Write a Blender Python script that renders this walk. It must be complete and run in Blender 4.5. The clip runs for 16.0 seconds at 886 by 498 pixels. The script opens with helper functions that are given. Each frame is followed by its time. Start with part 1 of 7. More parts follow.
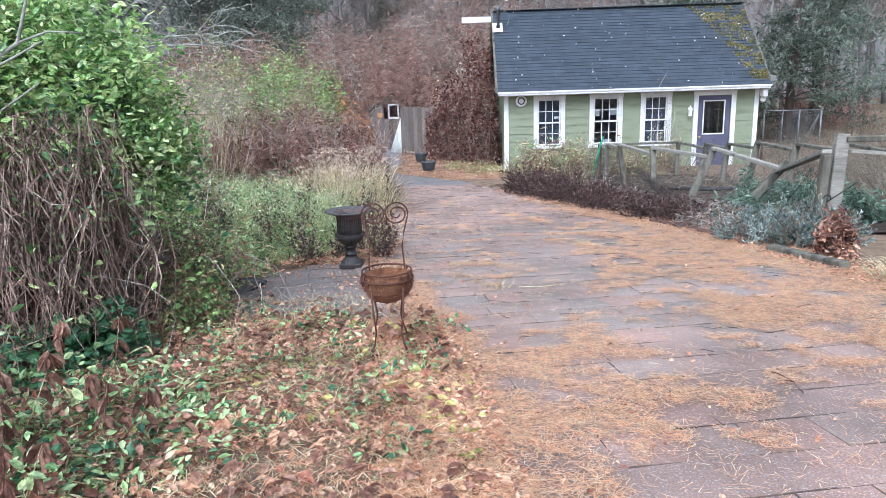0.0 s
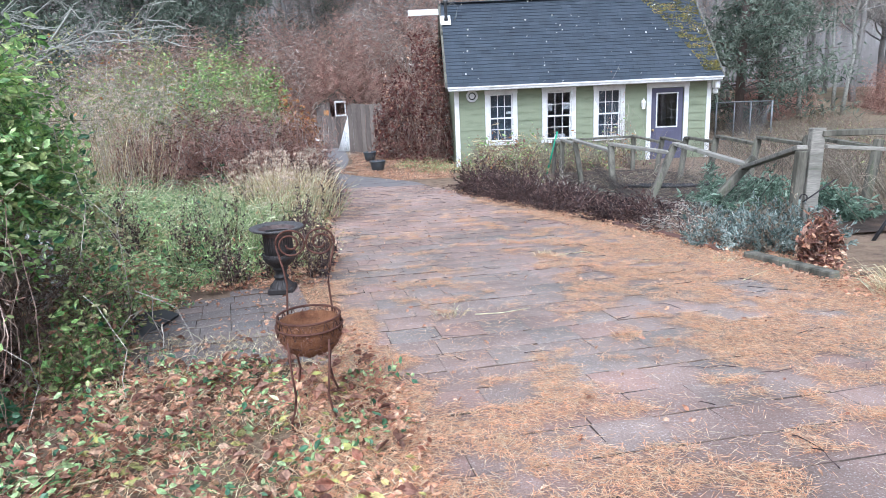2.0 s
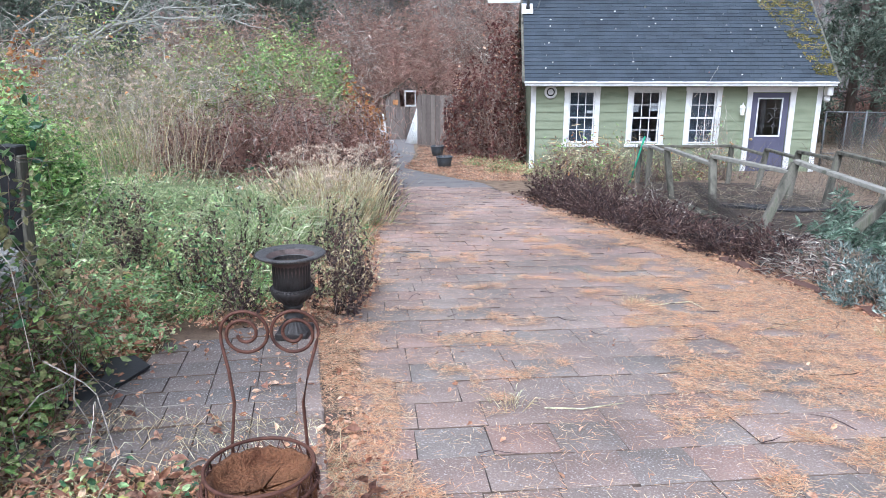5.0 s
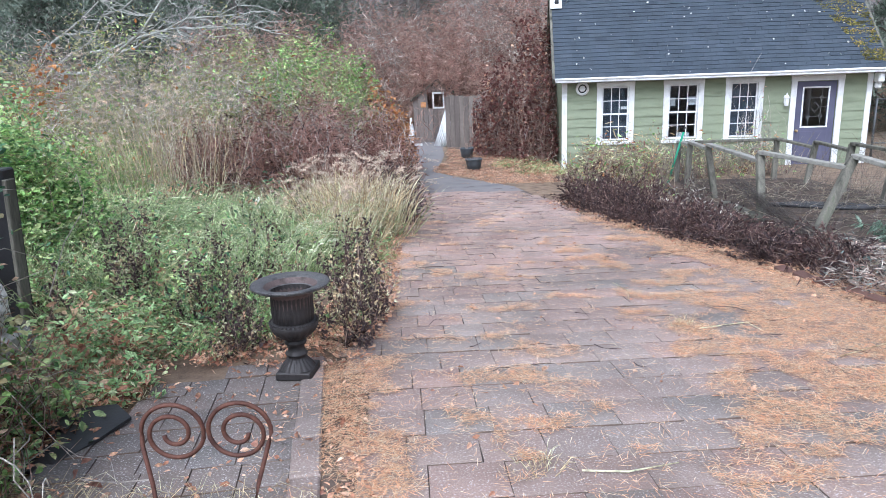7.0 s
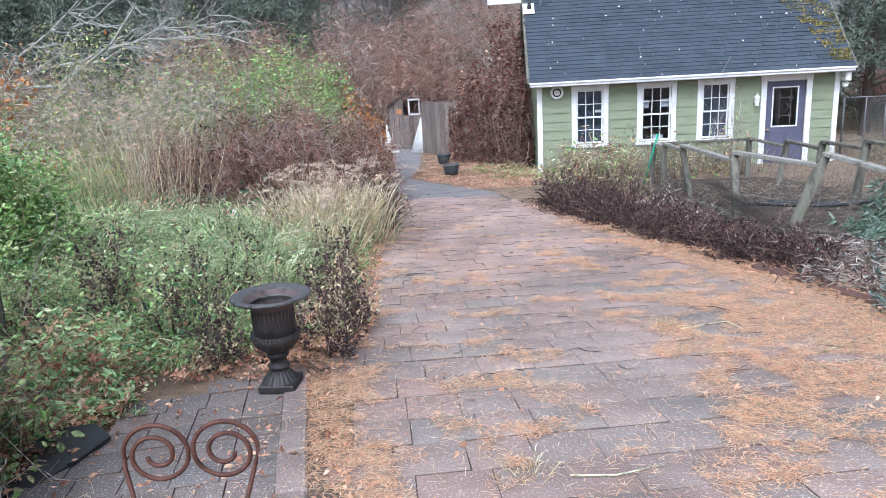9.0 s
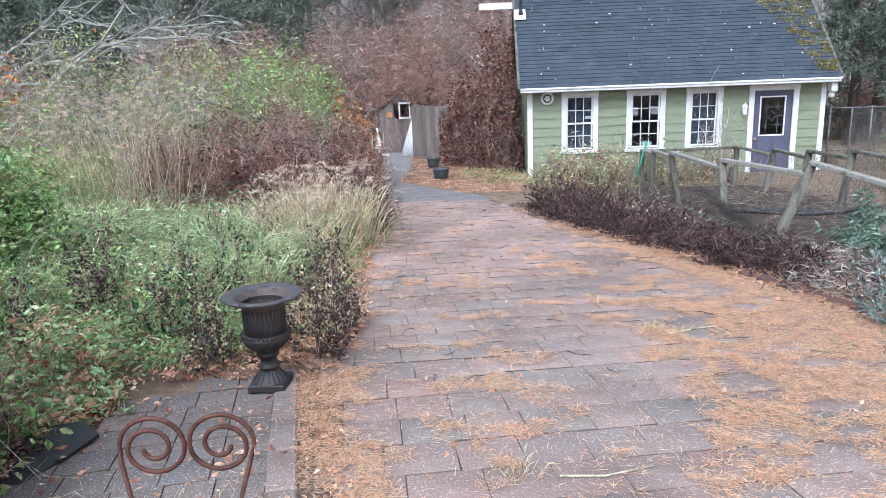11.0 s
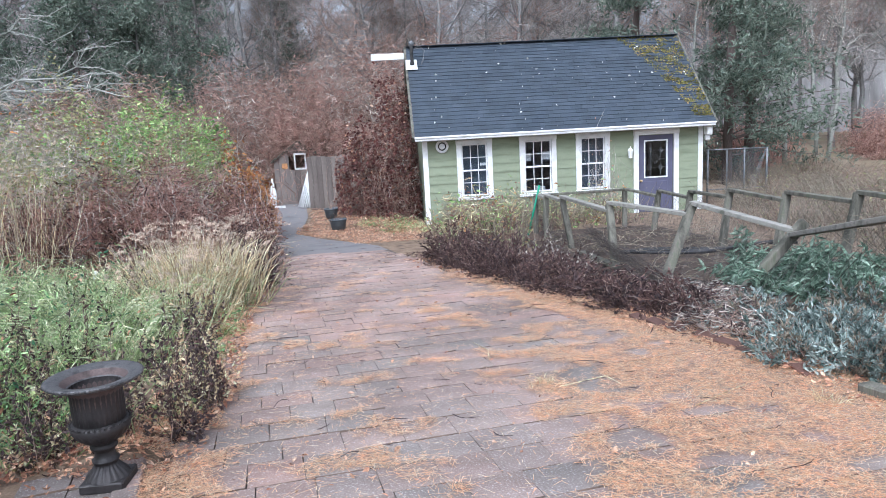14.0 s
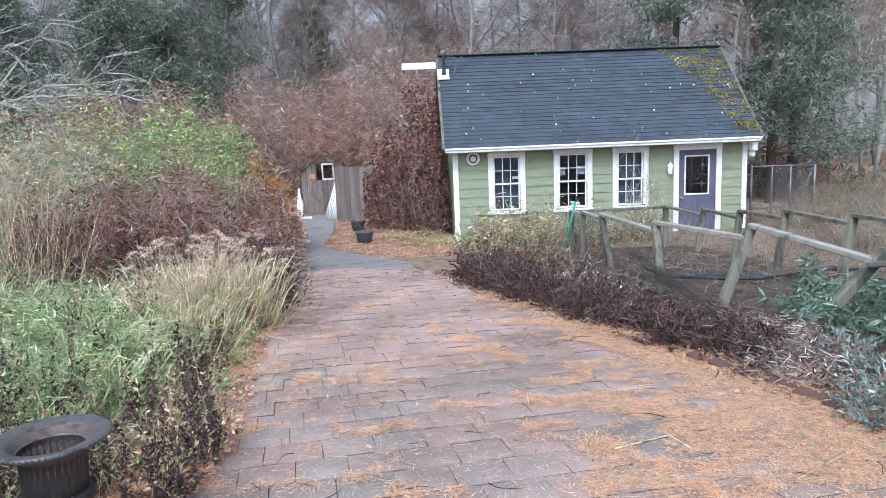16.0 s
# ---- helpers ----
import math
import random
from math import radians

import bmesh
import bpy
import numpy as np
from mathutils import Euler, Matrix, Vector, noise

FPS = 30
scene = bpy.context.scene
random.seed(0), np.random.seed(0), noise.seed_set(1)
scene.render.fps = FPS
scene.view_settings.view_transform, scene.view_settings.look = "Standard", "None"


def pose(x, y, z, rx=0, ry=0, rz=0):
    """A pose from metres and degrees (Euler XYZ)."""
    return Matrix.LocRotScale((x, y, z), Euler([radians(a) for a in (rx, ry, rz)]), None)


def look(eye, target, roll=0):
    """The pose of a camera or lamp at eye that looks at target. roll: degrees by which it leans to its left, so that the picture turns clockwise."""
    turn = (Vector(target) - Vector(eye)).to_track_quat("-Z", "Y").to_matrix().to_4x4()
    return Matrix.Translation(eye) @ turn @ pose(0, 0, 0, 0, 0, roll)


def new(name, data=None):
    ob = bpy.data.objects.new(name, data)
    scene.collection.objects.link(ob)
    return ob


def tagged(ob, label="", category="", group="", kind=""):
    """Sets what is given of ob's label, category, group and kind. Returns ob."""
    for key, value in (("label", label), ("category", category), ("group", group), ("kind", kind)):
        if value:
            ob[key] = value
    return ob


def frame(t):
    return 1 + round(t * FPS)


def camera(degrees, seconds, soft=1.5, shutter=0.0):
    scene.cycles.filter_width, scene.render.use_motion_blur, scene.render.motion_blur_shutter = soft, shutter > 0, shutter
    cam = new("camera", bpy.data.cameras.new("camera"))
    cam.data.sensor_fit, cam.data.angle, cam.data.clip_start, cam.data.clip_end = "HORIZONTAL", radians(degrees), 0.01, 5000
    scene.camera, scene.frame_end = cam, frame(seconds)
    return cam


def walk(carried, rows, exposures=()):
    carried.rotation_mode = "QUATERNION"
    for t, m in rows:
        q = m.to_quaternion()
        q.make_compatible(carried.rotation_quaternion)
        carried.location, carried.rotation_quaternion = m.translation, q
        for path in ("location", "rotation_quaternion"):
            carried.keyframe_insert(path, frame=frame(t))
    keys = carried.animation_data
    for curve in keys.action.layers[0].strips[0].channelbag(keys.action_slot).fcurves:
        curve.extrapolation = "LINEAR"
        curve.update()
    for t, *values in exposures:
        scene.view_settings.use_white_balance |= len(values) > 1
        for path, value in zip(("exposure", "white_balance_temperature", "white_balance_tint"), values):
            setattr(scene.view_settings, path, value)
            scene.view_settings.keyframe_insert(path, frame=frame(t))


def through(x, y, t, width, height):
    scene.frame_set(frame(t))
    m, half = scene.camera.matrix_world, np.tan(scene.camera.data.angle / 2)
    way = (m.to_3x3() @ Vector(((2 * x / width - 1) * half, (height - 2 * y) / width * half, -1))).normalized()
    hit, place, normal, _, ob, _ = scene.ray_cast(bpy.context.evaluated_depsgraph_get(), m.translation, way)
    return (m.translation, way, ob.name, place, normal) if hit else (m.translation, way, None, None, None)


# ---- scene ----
cam = camera(65.0, 16.0, soft=0.4)
PATH = [
    (0, (1.799, -0.618, 1.568), (1.737, 1.326, 1.099), -1.8),
    (0.5, (1.797, -0.531, 1.553), (1.623, 1.365, 0.942), -3.2),
    (1, (1.891, -0.347, 1.581), (1.671, 1.585, 1.111), -1.2),
    (1.5, (1.93, -0.143, 1.585), (1.752, 1.775, 1.046), -1.3),
    (2, (1.868, 0.154, 1.56), (1.934, 2.093, 1.074), -2.5),
    (2.5, (1.85, 0.314, 1.544), (1.886, 2.214, 0.922), -2.6),
    (3, (1.891, 0.561, 1.545), (1.804, 2.502, 1.071), -2.2),
    (3.2, (1.903, 0.609, 1.559), (1.769, 2.546, 1.08), -1.7),
    (5.3, (1.935, 1.631, 1.523), (1.815, 3.56, 1.009), -0.0),
    (5.5, (1.972, 1.693, 1.516), (1.807, 3.614, 0.986), -1.5),
    (6, (1.961, 1.863, 1.533), (1.829, 3.809, 1.091), -2.6),
    (6.5, (1.969, 1.991, 1.532), (1.802, 3.922, 1.039), -2.0),
    (7, (1.979, 2.022, 1.535), (1.757, 3.946, 1.035), -2.2),
    (7.5, (1.982, 2.033, 1.531), (1.718, 3.955, 1.045), -2.8),
    (8, (1.974, 2.03, 1.53), (1.749, 3.957, 1.044), -2.4),
    (8.5, (1.97, 2.029, 1.534), (1.794, 3.955, 1.024), -2.4),
    (9, (1.964, 2.037, 1.538), (1.803, 3.97, 1.052), -3.2),
    (9.2, (1.96, 2.037, 1.537), (1.786, 3.972, 1.062), -3.5),
    (11.3, (1.947, 2.015, 1.526), (1.824, 3.953, 1.05), -2.2),
    (11.5, (1.962, 2.036, 1.52), (1.842, 3.972, 1.036), -2.6),
    (12, (1.946, 2.004, 1.534), (1.834, 3.944, 1.059), -2.6),
    (12.5, (1.964, 2.049, 1.523), (1.949, 3.99, 1.041), -2.5),
    (13, (1.975, 2.101, 1.512), (2.178, 4.024, 0.998), -3.3),
    (13.5, (2.006, 2.134, 1.512), (2.165, 4.071, 1.04), -4.2),
    (14, (2.138, 2.327, 1.504), (2.281, 4.29, 1.15), -3.1),
    (14.5, (2.152, 2.482, 1.493), (2.26, 4.435, 1.076), -3.9),
    (15, (2.073, 2.667, 1.504), (2.243, 4.63, 1.165), -5.3),
    (15.5, (2.04, 2.78, 1.489), (2.137, 4.728, 1.05), -4.7),
    (16, (2.139, 2.959, 1.496), (2.206, 4.932, 1.178), -2.3),
]
walk(cam, [(t, look(eye, target, roll)) for t, eye, target, roll in PATH], [(0, 0.77, 5420, 10), (16, 0.77, 5420, 10)])

# ---- light ----
world = bpy.data.worlds.new("sky")
scene.world = world
world.use_nodes = True
wn = world.node_tree
sky = wn.nodes.new("ShaderNodeTexSky")
sky.sky_type = "NISHITA"
sky.sun_disc = False
sky.sun_elevation, sky.sun_rotation = radians(50), radians(200)
sky.air_density, sky.dust_density, sky.ozone_density = 1.0, 6.0, 1.0
pale = wn.nodes.new("ShaderNodeHueSaturation")
pale.inputs["Saturation"].default_value = 0.25
wn.links.new(sky.outputs[0], pale.inputs["Color"])
wn.links.new(pale.outputs[0], wn.nodes["Background"].inputs["Color"])
wn.nodes["Background"].inputs["Strength"].default_value = 0.15
sun = new("sun", bpy.data.lights.new("sun", "SUN"))
sun.data.energy, sun.data.angle, sun.data.color = 1.0, radians(40), (1.0, 0.985, 0.97)
sun.matrix_world = look((0, 0, 30), (8, 22, 0))

# ---- materials ----
def ramp_of(nt, cols):
    r = nt.nodes.new("ShaderNodeValToRGB")
    els = r.color_ramp.elements
    while len(els) > 1:
        els.remove(els[-1])
    els[0].position, els[0].color = 0.0, (*cols[0], 1)
    for i, c in enumerate(cols[1:], 1):
        e = els.new(i / (len(cols) - 1))
        e.color = (*c, 1)
    return r


def material(name, cols, rough=0.8, by="noise", scale=6.0, fine=60.0, bump=0.3, metal=0.0, spec=0.3, stretch=(1, 1, 1), vary=0.25, dist=0.004):
    """Colours blended by noise, by piece ("island") or by object ("object"), with fine grain in tone and relief."""
    m = bpy.data.materials.new(name)
    m.use_nodes = True
    nt = m.node_tree
    p = nt.nodes["Principled BSDF"]
    p.inputs["Roughness"].default_value, p.inputs["Metallic"].default_value = rough, metal
    p.inputs["Specular IOR Level"].default_value = spec
    tc = nt.nodes.new("ShaderNodeTexCoord")
    mp = nt.nodes.new("ShaderNodeMapping")
    mp.inputs["Scale"].default_value = stretch
    nt.links.new(tc.outputs["Object"], mp.inputs["Vector"])
    big = nt.nodes.new("ShaderNodeTexNoise")
    big.inputs["Scale"].default_value, big.inputs["Detail"].default_value = scale, 5
    small = nt.nodes.new("ShaderNodeTexNoise")
    small.inputs["Scale"].default_value, small.inputs["Detail"].default_value = fine, 4
    for n in (big, small):
        nt.links.new(mp.outputs[0], n.inputs["Vector"])
    r = ramp_of(nt, cols)
    if by == "noise":
        spread = nt.nodes.new("ShaderNodeMapRange")
        spread.inputs["From Min"].default_value, spread.inputs["From Max"].default_value = 0.28, 0.72
        nt.links.new(big.outputs["Fac"], spread.inputs["Value"])
        nt.links.new(spread.outputs[0], r.inputs["Fac"])
    elif by == "island":
        g = nt.nodes.new("ShaderNodeNewGeometry")
        nt.links.new(g.outputs["Random Per Island"], r.inputs["Fac"])
    else:
        g = nt.nodes.new("ShaderNodeObjectInfo")
        nt.links.new(g.outputs["Random"], r.inputs["Fac"])
    tone = nt.nodes.new("ShaderNodeMath")
    tone.operation = "ADD"
    nt.links.new(big.outputs["Fac"], tone.inputs[0])
    nt.links.new(small.outputs["Fac"], tone.inputs[1])
    rng = nt.nodes.new("ShaderNodeMapRange")
    rng.inputs["From Min"].default_value, rng.inputs["From Max"].default_value = 0.6, 1.4
    rng.inputs["To Min"].default_value, rng.inputs["To Max"].default_value = 1 - vary, 1 + vary
    nt.links.new(tone.outputs[0], rng.inputs["Value"])
    mix = nt.nodes.new("ShaderNodeVectorMath")
    mix.operation = "SCALE"
    nt.links.new(r.outputs[0], mix.inputs[0])
    nt.links.new(rng.outputs[0], mix.inputs["Scale"])
    nt.links.new(mix.outputs[0], p.inputs["Base Color"])
    if bump:
        b = nt.nodes.new("ShaderNodeBump")
        b.inputs["Strength"].default_value, b.inputs["Distance"].default_value = bump, dist
        nt.links.new(small.outputs["Fac"], b.inputs["Height"])
        nt.links.new(b.outputs[0], p.inputs["Normal"])
    return m


def leafy(name, cols, rough=0.55, spec=0.35, through=0.35, bright=1.5, clump=3.2, vary=0.55):
    """Leaf or blade: a colour for each piece, and some light passing through it."""
    cols = [tuple(min(0.8, v * bright) for v in c) for c in cols]
    m = material(name, cols, rough, "island", clump, 60.0, 0.0, spec=spec, vary=vary)
    nt = m.node_tree
    geo = next(n for n in nt.nodes if n.type == "NEW_GEOMETRY")
    ramp = next(n for n in nt.nodes if n.type == "VALTORGB")
    mp = next(n for n in nt.nodes if n.type == "MAPPING")
    nt.links.new(geo.outputs["Position"], mp.inputs["Vector"])
    big = next(n for n in nt.nodes if n.type == "TEX_NOISE")
    tone = next(n for n in nt.nodes if n.type == "MAP_RANGE")
    tone.inputs["From Min"].default_value, tone.inputs["From Max"].default_value = 0.78, 1.22
    a = nt.nodes.new("ShaderNodeMath")
    a.operation = "MULTIPLY_ADD"
    nt.links.new(geo.outputs["Random Per Island"], a.inputs[0])
    a.inputs[1].default_value = 0.8
    b = nt.nodes.new("ShaderNodeMath")
    b.operation = "MULTIPLY_ADD"
    nt.links.new(big.outputs["Fac"], b.inputs[0])
    b.inputs[1].default_value, b.inputs[2].default_value = 1.6, -0.7
    nt.links.new(b.outputs[0], a.inputs[2])
    b.use_clamp = False
    wrap = nt.nodes.new("ShaderNodeMath")
    wrap.operation = "PINGPONG"
    wrap.inputs[1].default_value = 1.0
    nt.links.new(a.outputs[0], wrap.inputs[0])
    nt.links.new(wrap.outputs[0], ramp.inputs["Fac"])
    if through:
        nt = m.node_tree
        p = nt.nodes["Principled BSDF"]
        t = nt.nodes.new("ShaderNodeBsdfTranslucent")
        nt.links.new(p.inputs["Base Color"].links[0].from_socket, t.inputs["Color"])
        mix = nt.nodes.new("ShaderNodeMixShader")
        mix.inputs[0].default_value = through
        nt.links.new(p.outputs[0], mix.inputs[1])
        nt.links.new(t.outputs[0], mix.inputs[2])
        nt.links.new(mix.outputs[0], nt.nodes["Material Output"].inputs["Surface"])
    return m


def speckled(name, cols, by):
    """Concrete paver: worn colour, pale aggregate specks, stains running over several pavers."""
    m = material(name, cols, 0.8, by, 2.5, 110, 0.9, vary=0.42, dist=0.006)
    nt = m.node_tree
    p = nt.nodes["Principled BSDF"]
    src = p.inputs["Base Color"].links[0].from_socket
    g = nt.nodes.new("ShaderNodeNewGeometry")
    vor = nt.nodes.new("ShaderNodeTexNoise")
    vor.inputs["Scale"].default_value, vor.inputs["Detail"].default_value = 125, 2
    st = nt.nodes.new("ShaderNodeTexNoise")
    st.inputs["Scale"].default_value, st.inputs["Detail"].default_value = 1.3, 6
    for n in (vor, st):
        nt.links.new(g.outputs["Position"], n.inputs["Vector"])
    r = nt.nodes.new("ShaderNodeMapRange")
    r.inputs["From Min"].default_value, r.inputs["From Max"].default_value = 0.59, 0.68
    nt.links.new(vor.outputs["Fac"], r.inputs["Value"])
    mul = nt.nodes.new("ShaderNodeMath")
    mul.operation = "MULTIPLY"
    mul.inputs[1].default_value = 0.75
    nt.links.new(r.outputs[0], mul.inputs[0])
    mx = nt.nodes.new("ShaderNodeMix")
    mx.data_type = "RGBA"
    nt.links.new(mul.outputs[0], mx.inputs["Factor"])
    nt.links.new(src, mx.inputs["A"])
    mx.inputs["B"].default_value = (0.55, 0.51, 0.50, 1)
    rs = nt.nodes.new("ShaderNodeMapRange")
    rs.inputs["From Min"].default_value, rs.inputs["From Max"].default_value = 0.3, 0.7
    rs.inputs["To Min"].default_value, rs.inputs["To Max"].default_value = 0.72, 1.25
    nt.links.new(st.outputs["Fac"], rs.inputs["Value"])
    sc = nt.nodes.new("ShaderNodeVectorMath")
    sc.operation = "SCALE"
    nt.links.new(mx.outputs["Result"], sc.inputs[0])
    nt.links.new(rs.outputs[0], sc.inputs["Scale"])
    nt.links.new(sc.outputs[0], p.inputs["Base Color"])
    return m


M = {}
M["litter"] = material("litter", [(0.13, 0.09, 0.065), (0.18, 0.125, 0.088), (0.23, 0.165, 0.115), (0.16, 0.13, 0.085)], 0.95, "noise", 5.5, 60, 0.8, vary=0.4, dist=0.02)
M["field"] = material("field", [(0.15, 0.115, 0.08), (0.22, 0.165, 0.11), (0.14, 0.13, 0.075)], 0.95, "noise", 0.4, 12, 0.6, vary=0.35, dist=0.02)
M["soil"] = material("soil", [(0.035, 0.026, 0.02), (0.07, 0.05, 0.04), (0.11, 0.075, 0.05)], 0.95, "noise", 3, 30, 0.9, vary=0.4, dist=0.03)
M["paver"] = speckled("paver", [(0.242, 0.190, 0.166), (0.268, 0.194, 0.167), (0.230, 0.193, 0.172), (0.280, 0.188, 0.159), (0.212, 0.183, 0.166), (0.258, 0.193, 0.167)], "object")
M["paver_far"] = speckled("paver_far", [(0.266, 0.198, 0.171), (0.288, 0.200, 0.171), (0.260, 0.203, 0.178), (0.297, 0.195, 0.164), (0.274, 0.20, 0.172)], "island")
M["patio_paver"] = speckled("patio_paver", [(0.165, 0.140, 0.128), (0.19, 0.155, 0.138), (0.15, 0.135, 0.128), (0.20, 0.155, 0.135)], "object")
M["grit"] = material("grit", [(0.06, 0.05, 0.045), (0.11, 0.085, 0.072), (0.17, 0.115, 0.085)], 0.95, "noise", 3, 80, 0.7, vary=0.4)
M["asphalt"] = material("asphalt", [(0.14, 0.135, 0.138), (0.19, 0.178, 0.178), (0.165, 0.152, 0.15)], 0.85, "noise", 1.5, 70, 0.5, vary=0.25)
M["siding"] = material("siding", [(0.19, 0.218, 0.142), (0.232, 0.262, 0.178), (0.21, 0.238, 0.158)], 0.65, "noise", 1.5, 60, 0.15, stretch=(1, 1, 5), vary=0.18)
M["white"] = material("white_paint", [(0.62, 0.625, 0.63), (0.74, 0.745, 0.745), (0.5, 0.5, 0.49)], 0.6, "noise", 3, 60, 0.2, vary=0.14)
M["shingle"] = material("shingle", [(0.036, 0.047, 0.062), (0.048, 0.060, 0.077), (0.042, 0.054, 0.070), (0.053, 0.065, 0.081)], 0.85, "island", 2.0, 200, 0.4, vary=0.35)
M["roofbase"] = material("roof_felt", [(0.035, 0.037, 0.042), (0.05, 0.052, 0.06)], 0.9, vary=0.2)
M["moss"] = leafy("moss", [(0.18, 0.17, 0.045), (0.26, 0.21, 0.06), (0.12, 0.13, 0.035), (0.30, 0.19, 0.08)], 0.95, bright=1.6)
M["purple"] = material("purple_paint", [(0.088, 0.087, 0.135), (0.108, 0.106, 0.155)], 0.5, "noise", 2, 50, 0.1, vary=0.1)
M["interior"] = material("interior", [(0.17, 0.19, 0.215), (0.25, 0.275, 0.305)], 0.9, vary=0.2)
M["pale_thing"] = material("paper", [(0.55, 0.55, 0.55), (0.7, 0.7, 0.68)], 0.8, "object", vary=0.1)
M["oldwood"] = material("weathered_wood", [(0.05, 0.05, 0.04), (0.105, 0.10, 0.08), (0.15, 0.14, 0.115), (0.09, 0.10, 0.065)], 0.9, "noise", 9, 120, 0.6, stretch=(1, 1, 0.12), vary=0.45)
M["palewood"] = material("pale_weathered_wood", [(0.15, 0.145, 0.125), (0.30, 0.285, 0.25), (0.22, 0.21, 0.185), (0.10, 0.10, 0.08)], 0.9, "noise", 9, 120, 0.6, stretch=(0.15, 1, 1), vary=0.4)
M["shedwood"] = material("shed_wood", [(0.12, 0.10, 0.09), (0.20, 0.17, 0.15), (0.16, 0.135, 0.125)], 0.9, "object", 6, 90, 0.5, stretch=(1, 1, 0.15), vary=0.45)
M["iron"] = material("cast_iron", [(0.022, 0.02, 0.02), (0.045, 0.04, 0.04), (0.03, 0.026, 0.025)], 0.55, "noise", 8, 120, 0.4, metal=0.3, spec=0.4, vary=0.3)
M["rim"] = material("worn_iron", [(0.05, 0.048, 0.05), (0.11, 0.105, 0.105), (0.07, 0.066, 0.066)], 0.5, "noise", 20, 160, 0.4, metal=0.3, vary=0.3)
M["rust"] = material("rusty_iron", [(0.07, 0.03, 0.022), (0.12, 0.055, 0.04), (0.05, 0.024, 0.02)], 0.7, "noise", 20, 200, 0.4, metal=0.3, vary=0.3)
M["coir"] = material("coir", [(0.14, 0.055, 0.028), (0.22, 0.10, 0.05), (0.08, 0.035, 0.02)], 0.95, "noise", 14, 140, 1.0, vary=0.4, dist=0.015)
M["bark"] = material("bark", [(0.09, 0.08, 0.075), (0.15, 0.135, 0.125), (0.20, 0.185, 0.17)], 0.95, "noise", 4, 40, 0.8, stretch=(1, 1, 0.25), vary=0.35, dist=0.02)
M["cedarbark"] = material("cedar_bark", [(0.09, 0.07, 0.062), (0.15, 0.118, 0.105), (0.11, 0.088, 0.078)], 0.95, "noise", 5, 60, 0.8, stretch=(1, 1, 0.15), vary=0.35, dist=0.02)
# hazy_bark and twig_haze: distance haze put into the colour as pale grey
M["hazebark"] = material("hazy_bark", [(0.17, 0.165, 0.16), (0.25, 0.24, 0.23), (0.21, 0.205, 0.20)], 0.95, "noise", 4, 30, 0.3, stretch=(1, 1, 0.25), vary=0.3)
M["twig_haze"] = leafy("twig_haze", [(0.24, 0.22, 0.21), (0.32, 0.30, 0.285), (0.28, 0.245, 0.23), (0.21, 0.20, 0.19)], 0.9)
M["palebark"] = material("pale_bark", [(0.20, 0.20, 0.18), (0.32, 0.325, 0.29), (0.14, 0.14, 0.12)], 0.9, "noise", 7, 60, 0.5, vary=0.3)
M["twig_brown"] = leafy("twig_brown", [(0.16, 0.11, 0.09), (0.27, 0.185, 0.15), (0.21, 0.145, 0.12), (0.33, 0.25, 0.205)], 0.85, bright=1.6)
M["twig_red"] = leafy("twig_red", [(0.18, 0.096, 0.076), (0.29, 0.175, 0.142), (0.22, 0.125, 0.10), (0.37, 0.265, 0.225), (0.125, 0.062, 0.05)], 0.85, bright=1.6)
M["twig_grey"] = leafy("twig_grey", [(0.20, 0.18, 0.16), (0.40, 0.37, 0.33), (0.29, 0.26, 0.23), (0.14, 0.12, 0.11), (0.50, 0.47, 0.42)], 0.85)
M["twig_dark"] = leafy("twig_dark", [(0.035, 0.025, 0.028), (0.07, 0.048, 0.05), (0.11, 0.08, 0.075), (0.05, 0.034, 0.038)], 0.85, bright=1.15)
M["straw"] = leafy("straw", [(0.50, 0.40, 0.23), (0.62, 0.52, 0.33), (0.36, 0.27, 0.15), (0.72, 0.64, 0.46), (0.26, 0.19, 0.11), (0.15, 0.10, 0.065)], 0.8, bright=1.25)
M["seedhead"] = leafy("seedhead", [(0.50, 0.40, 0.31), (0.62, 0.53, 0.44), (0.36, 0.26, 0.20)], 0.85, bright=1.25)
M["needle"] = leafy("needle", [(0.56, 0.31, 0.18), (0.68, 0.43, 0.27), (0.44, 0.215, 0.12), (0.76, 0.56, 0.40), (0.60, 0.35, 0.21), (0.50, 0.25, 0.14)], 0.8, bright=1.25, clump=14.0, vary=0.2)
M["leaf_green"] = leafy("leaf_green", [(0.04, 0.09, 0.035), (0.08, 0.155, 0.06), (0.13, 0.215, 0.085), (0.19, 0.27, 0.12), (0.30, 0.35, 0.17), (0.055, 0.12, 0.045), (0.40, 0.46, 0.28)], 0.45, 0.5, bright=1.85)
M["leaf_deep"] = leafy("leaf_deep", [(0.025, 0.075, 0.04), (0.04, 0.10, 0.05), (0.06, 0.13, 0.06), (0.035, 0.085, 0.055)], 0.4, 0.5, bright=1.8)
M["leaf_olive"] = leafy("leaf_olive", [(0.14, 0.165, 0.065), (0.24, 0.26, 0.11), (0.21, 0.185, 0.10), (0.32, 0.30, 0.17), (0.09, 0.12, 0.045)], 0.7, bright=1.55)
M["leaf_fresh"] = leafy("leaf_fresh", [(0.09, 0.19, 0.055), (0.17, 0.29, 0.085), (0.27, 0.37, 0.14), (0.06, 0.13, 0.045), (0.40, 0.44, 0.21), (0.13, 0.24, 0.075)], 0.5, 0.4, bright=1.6)
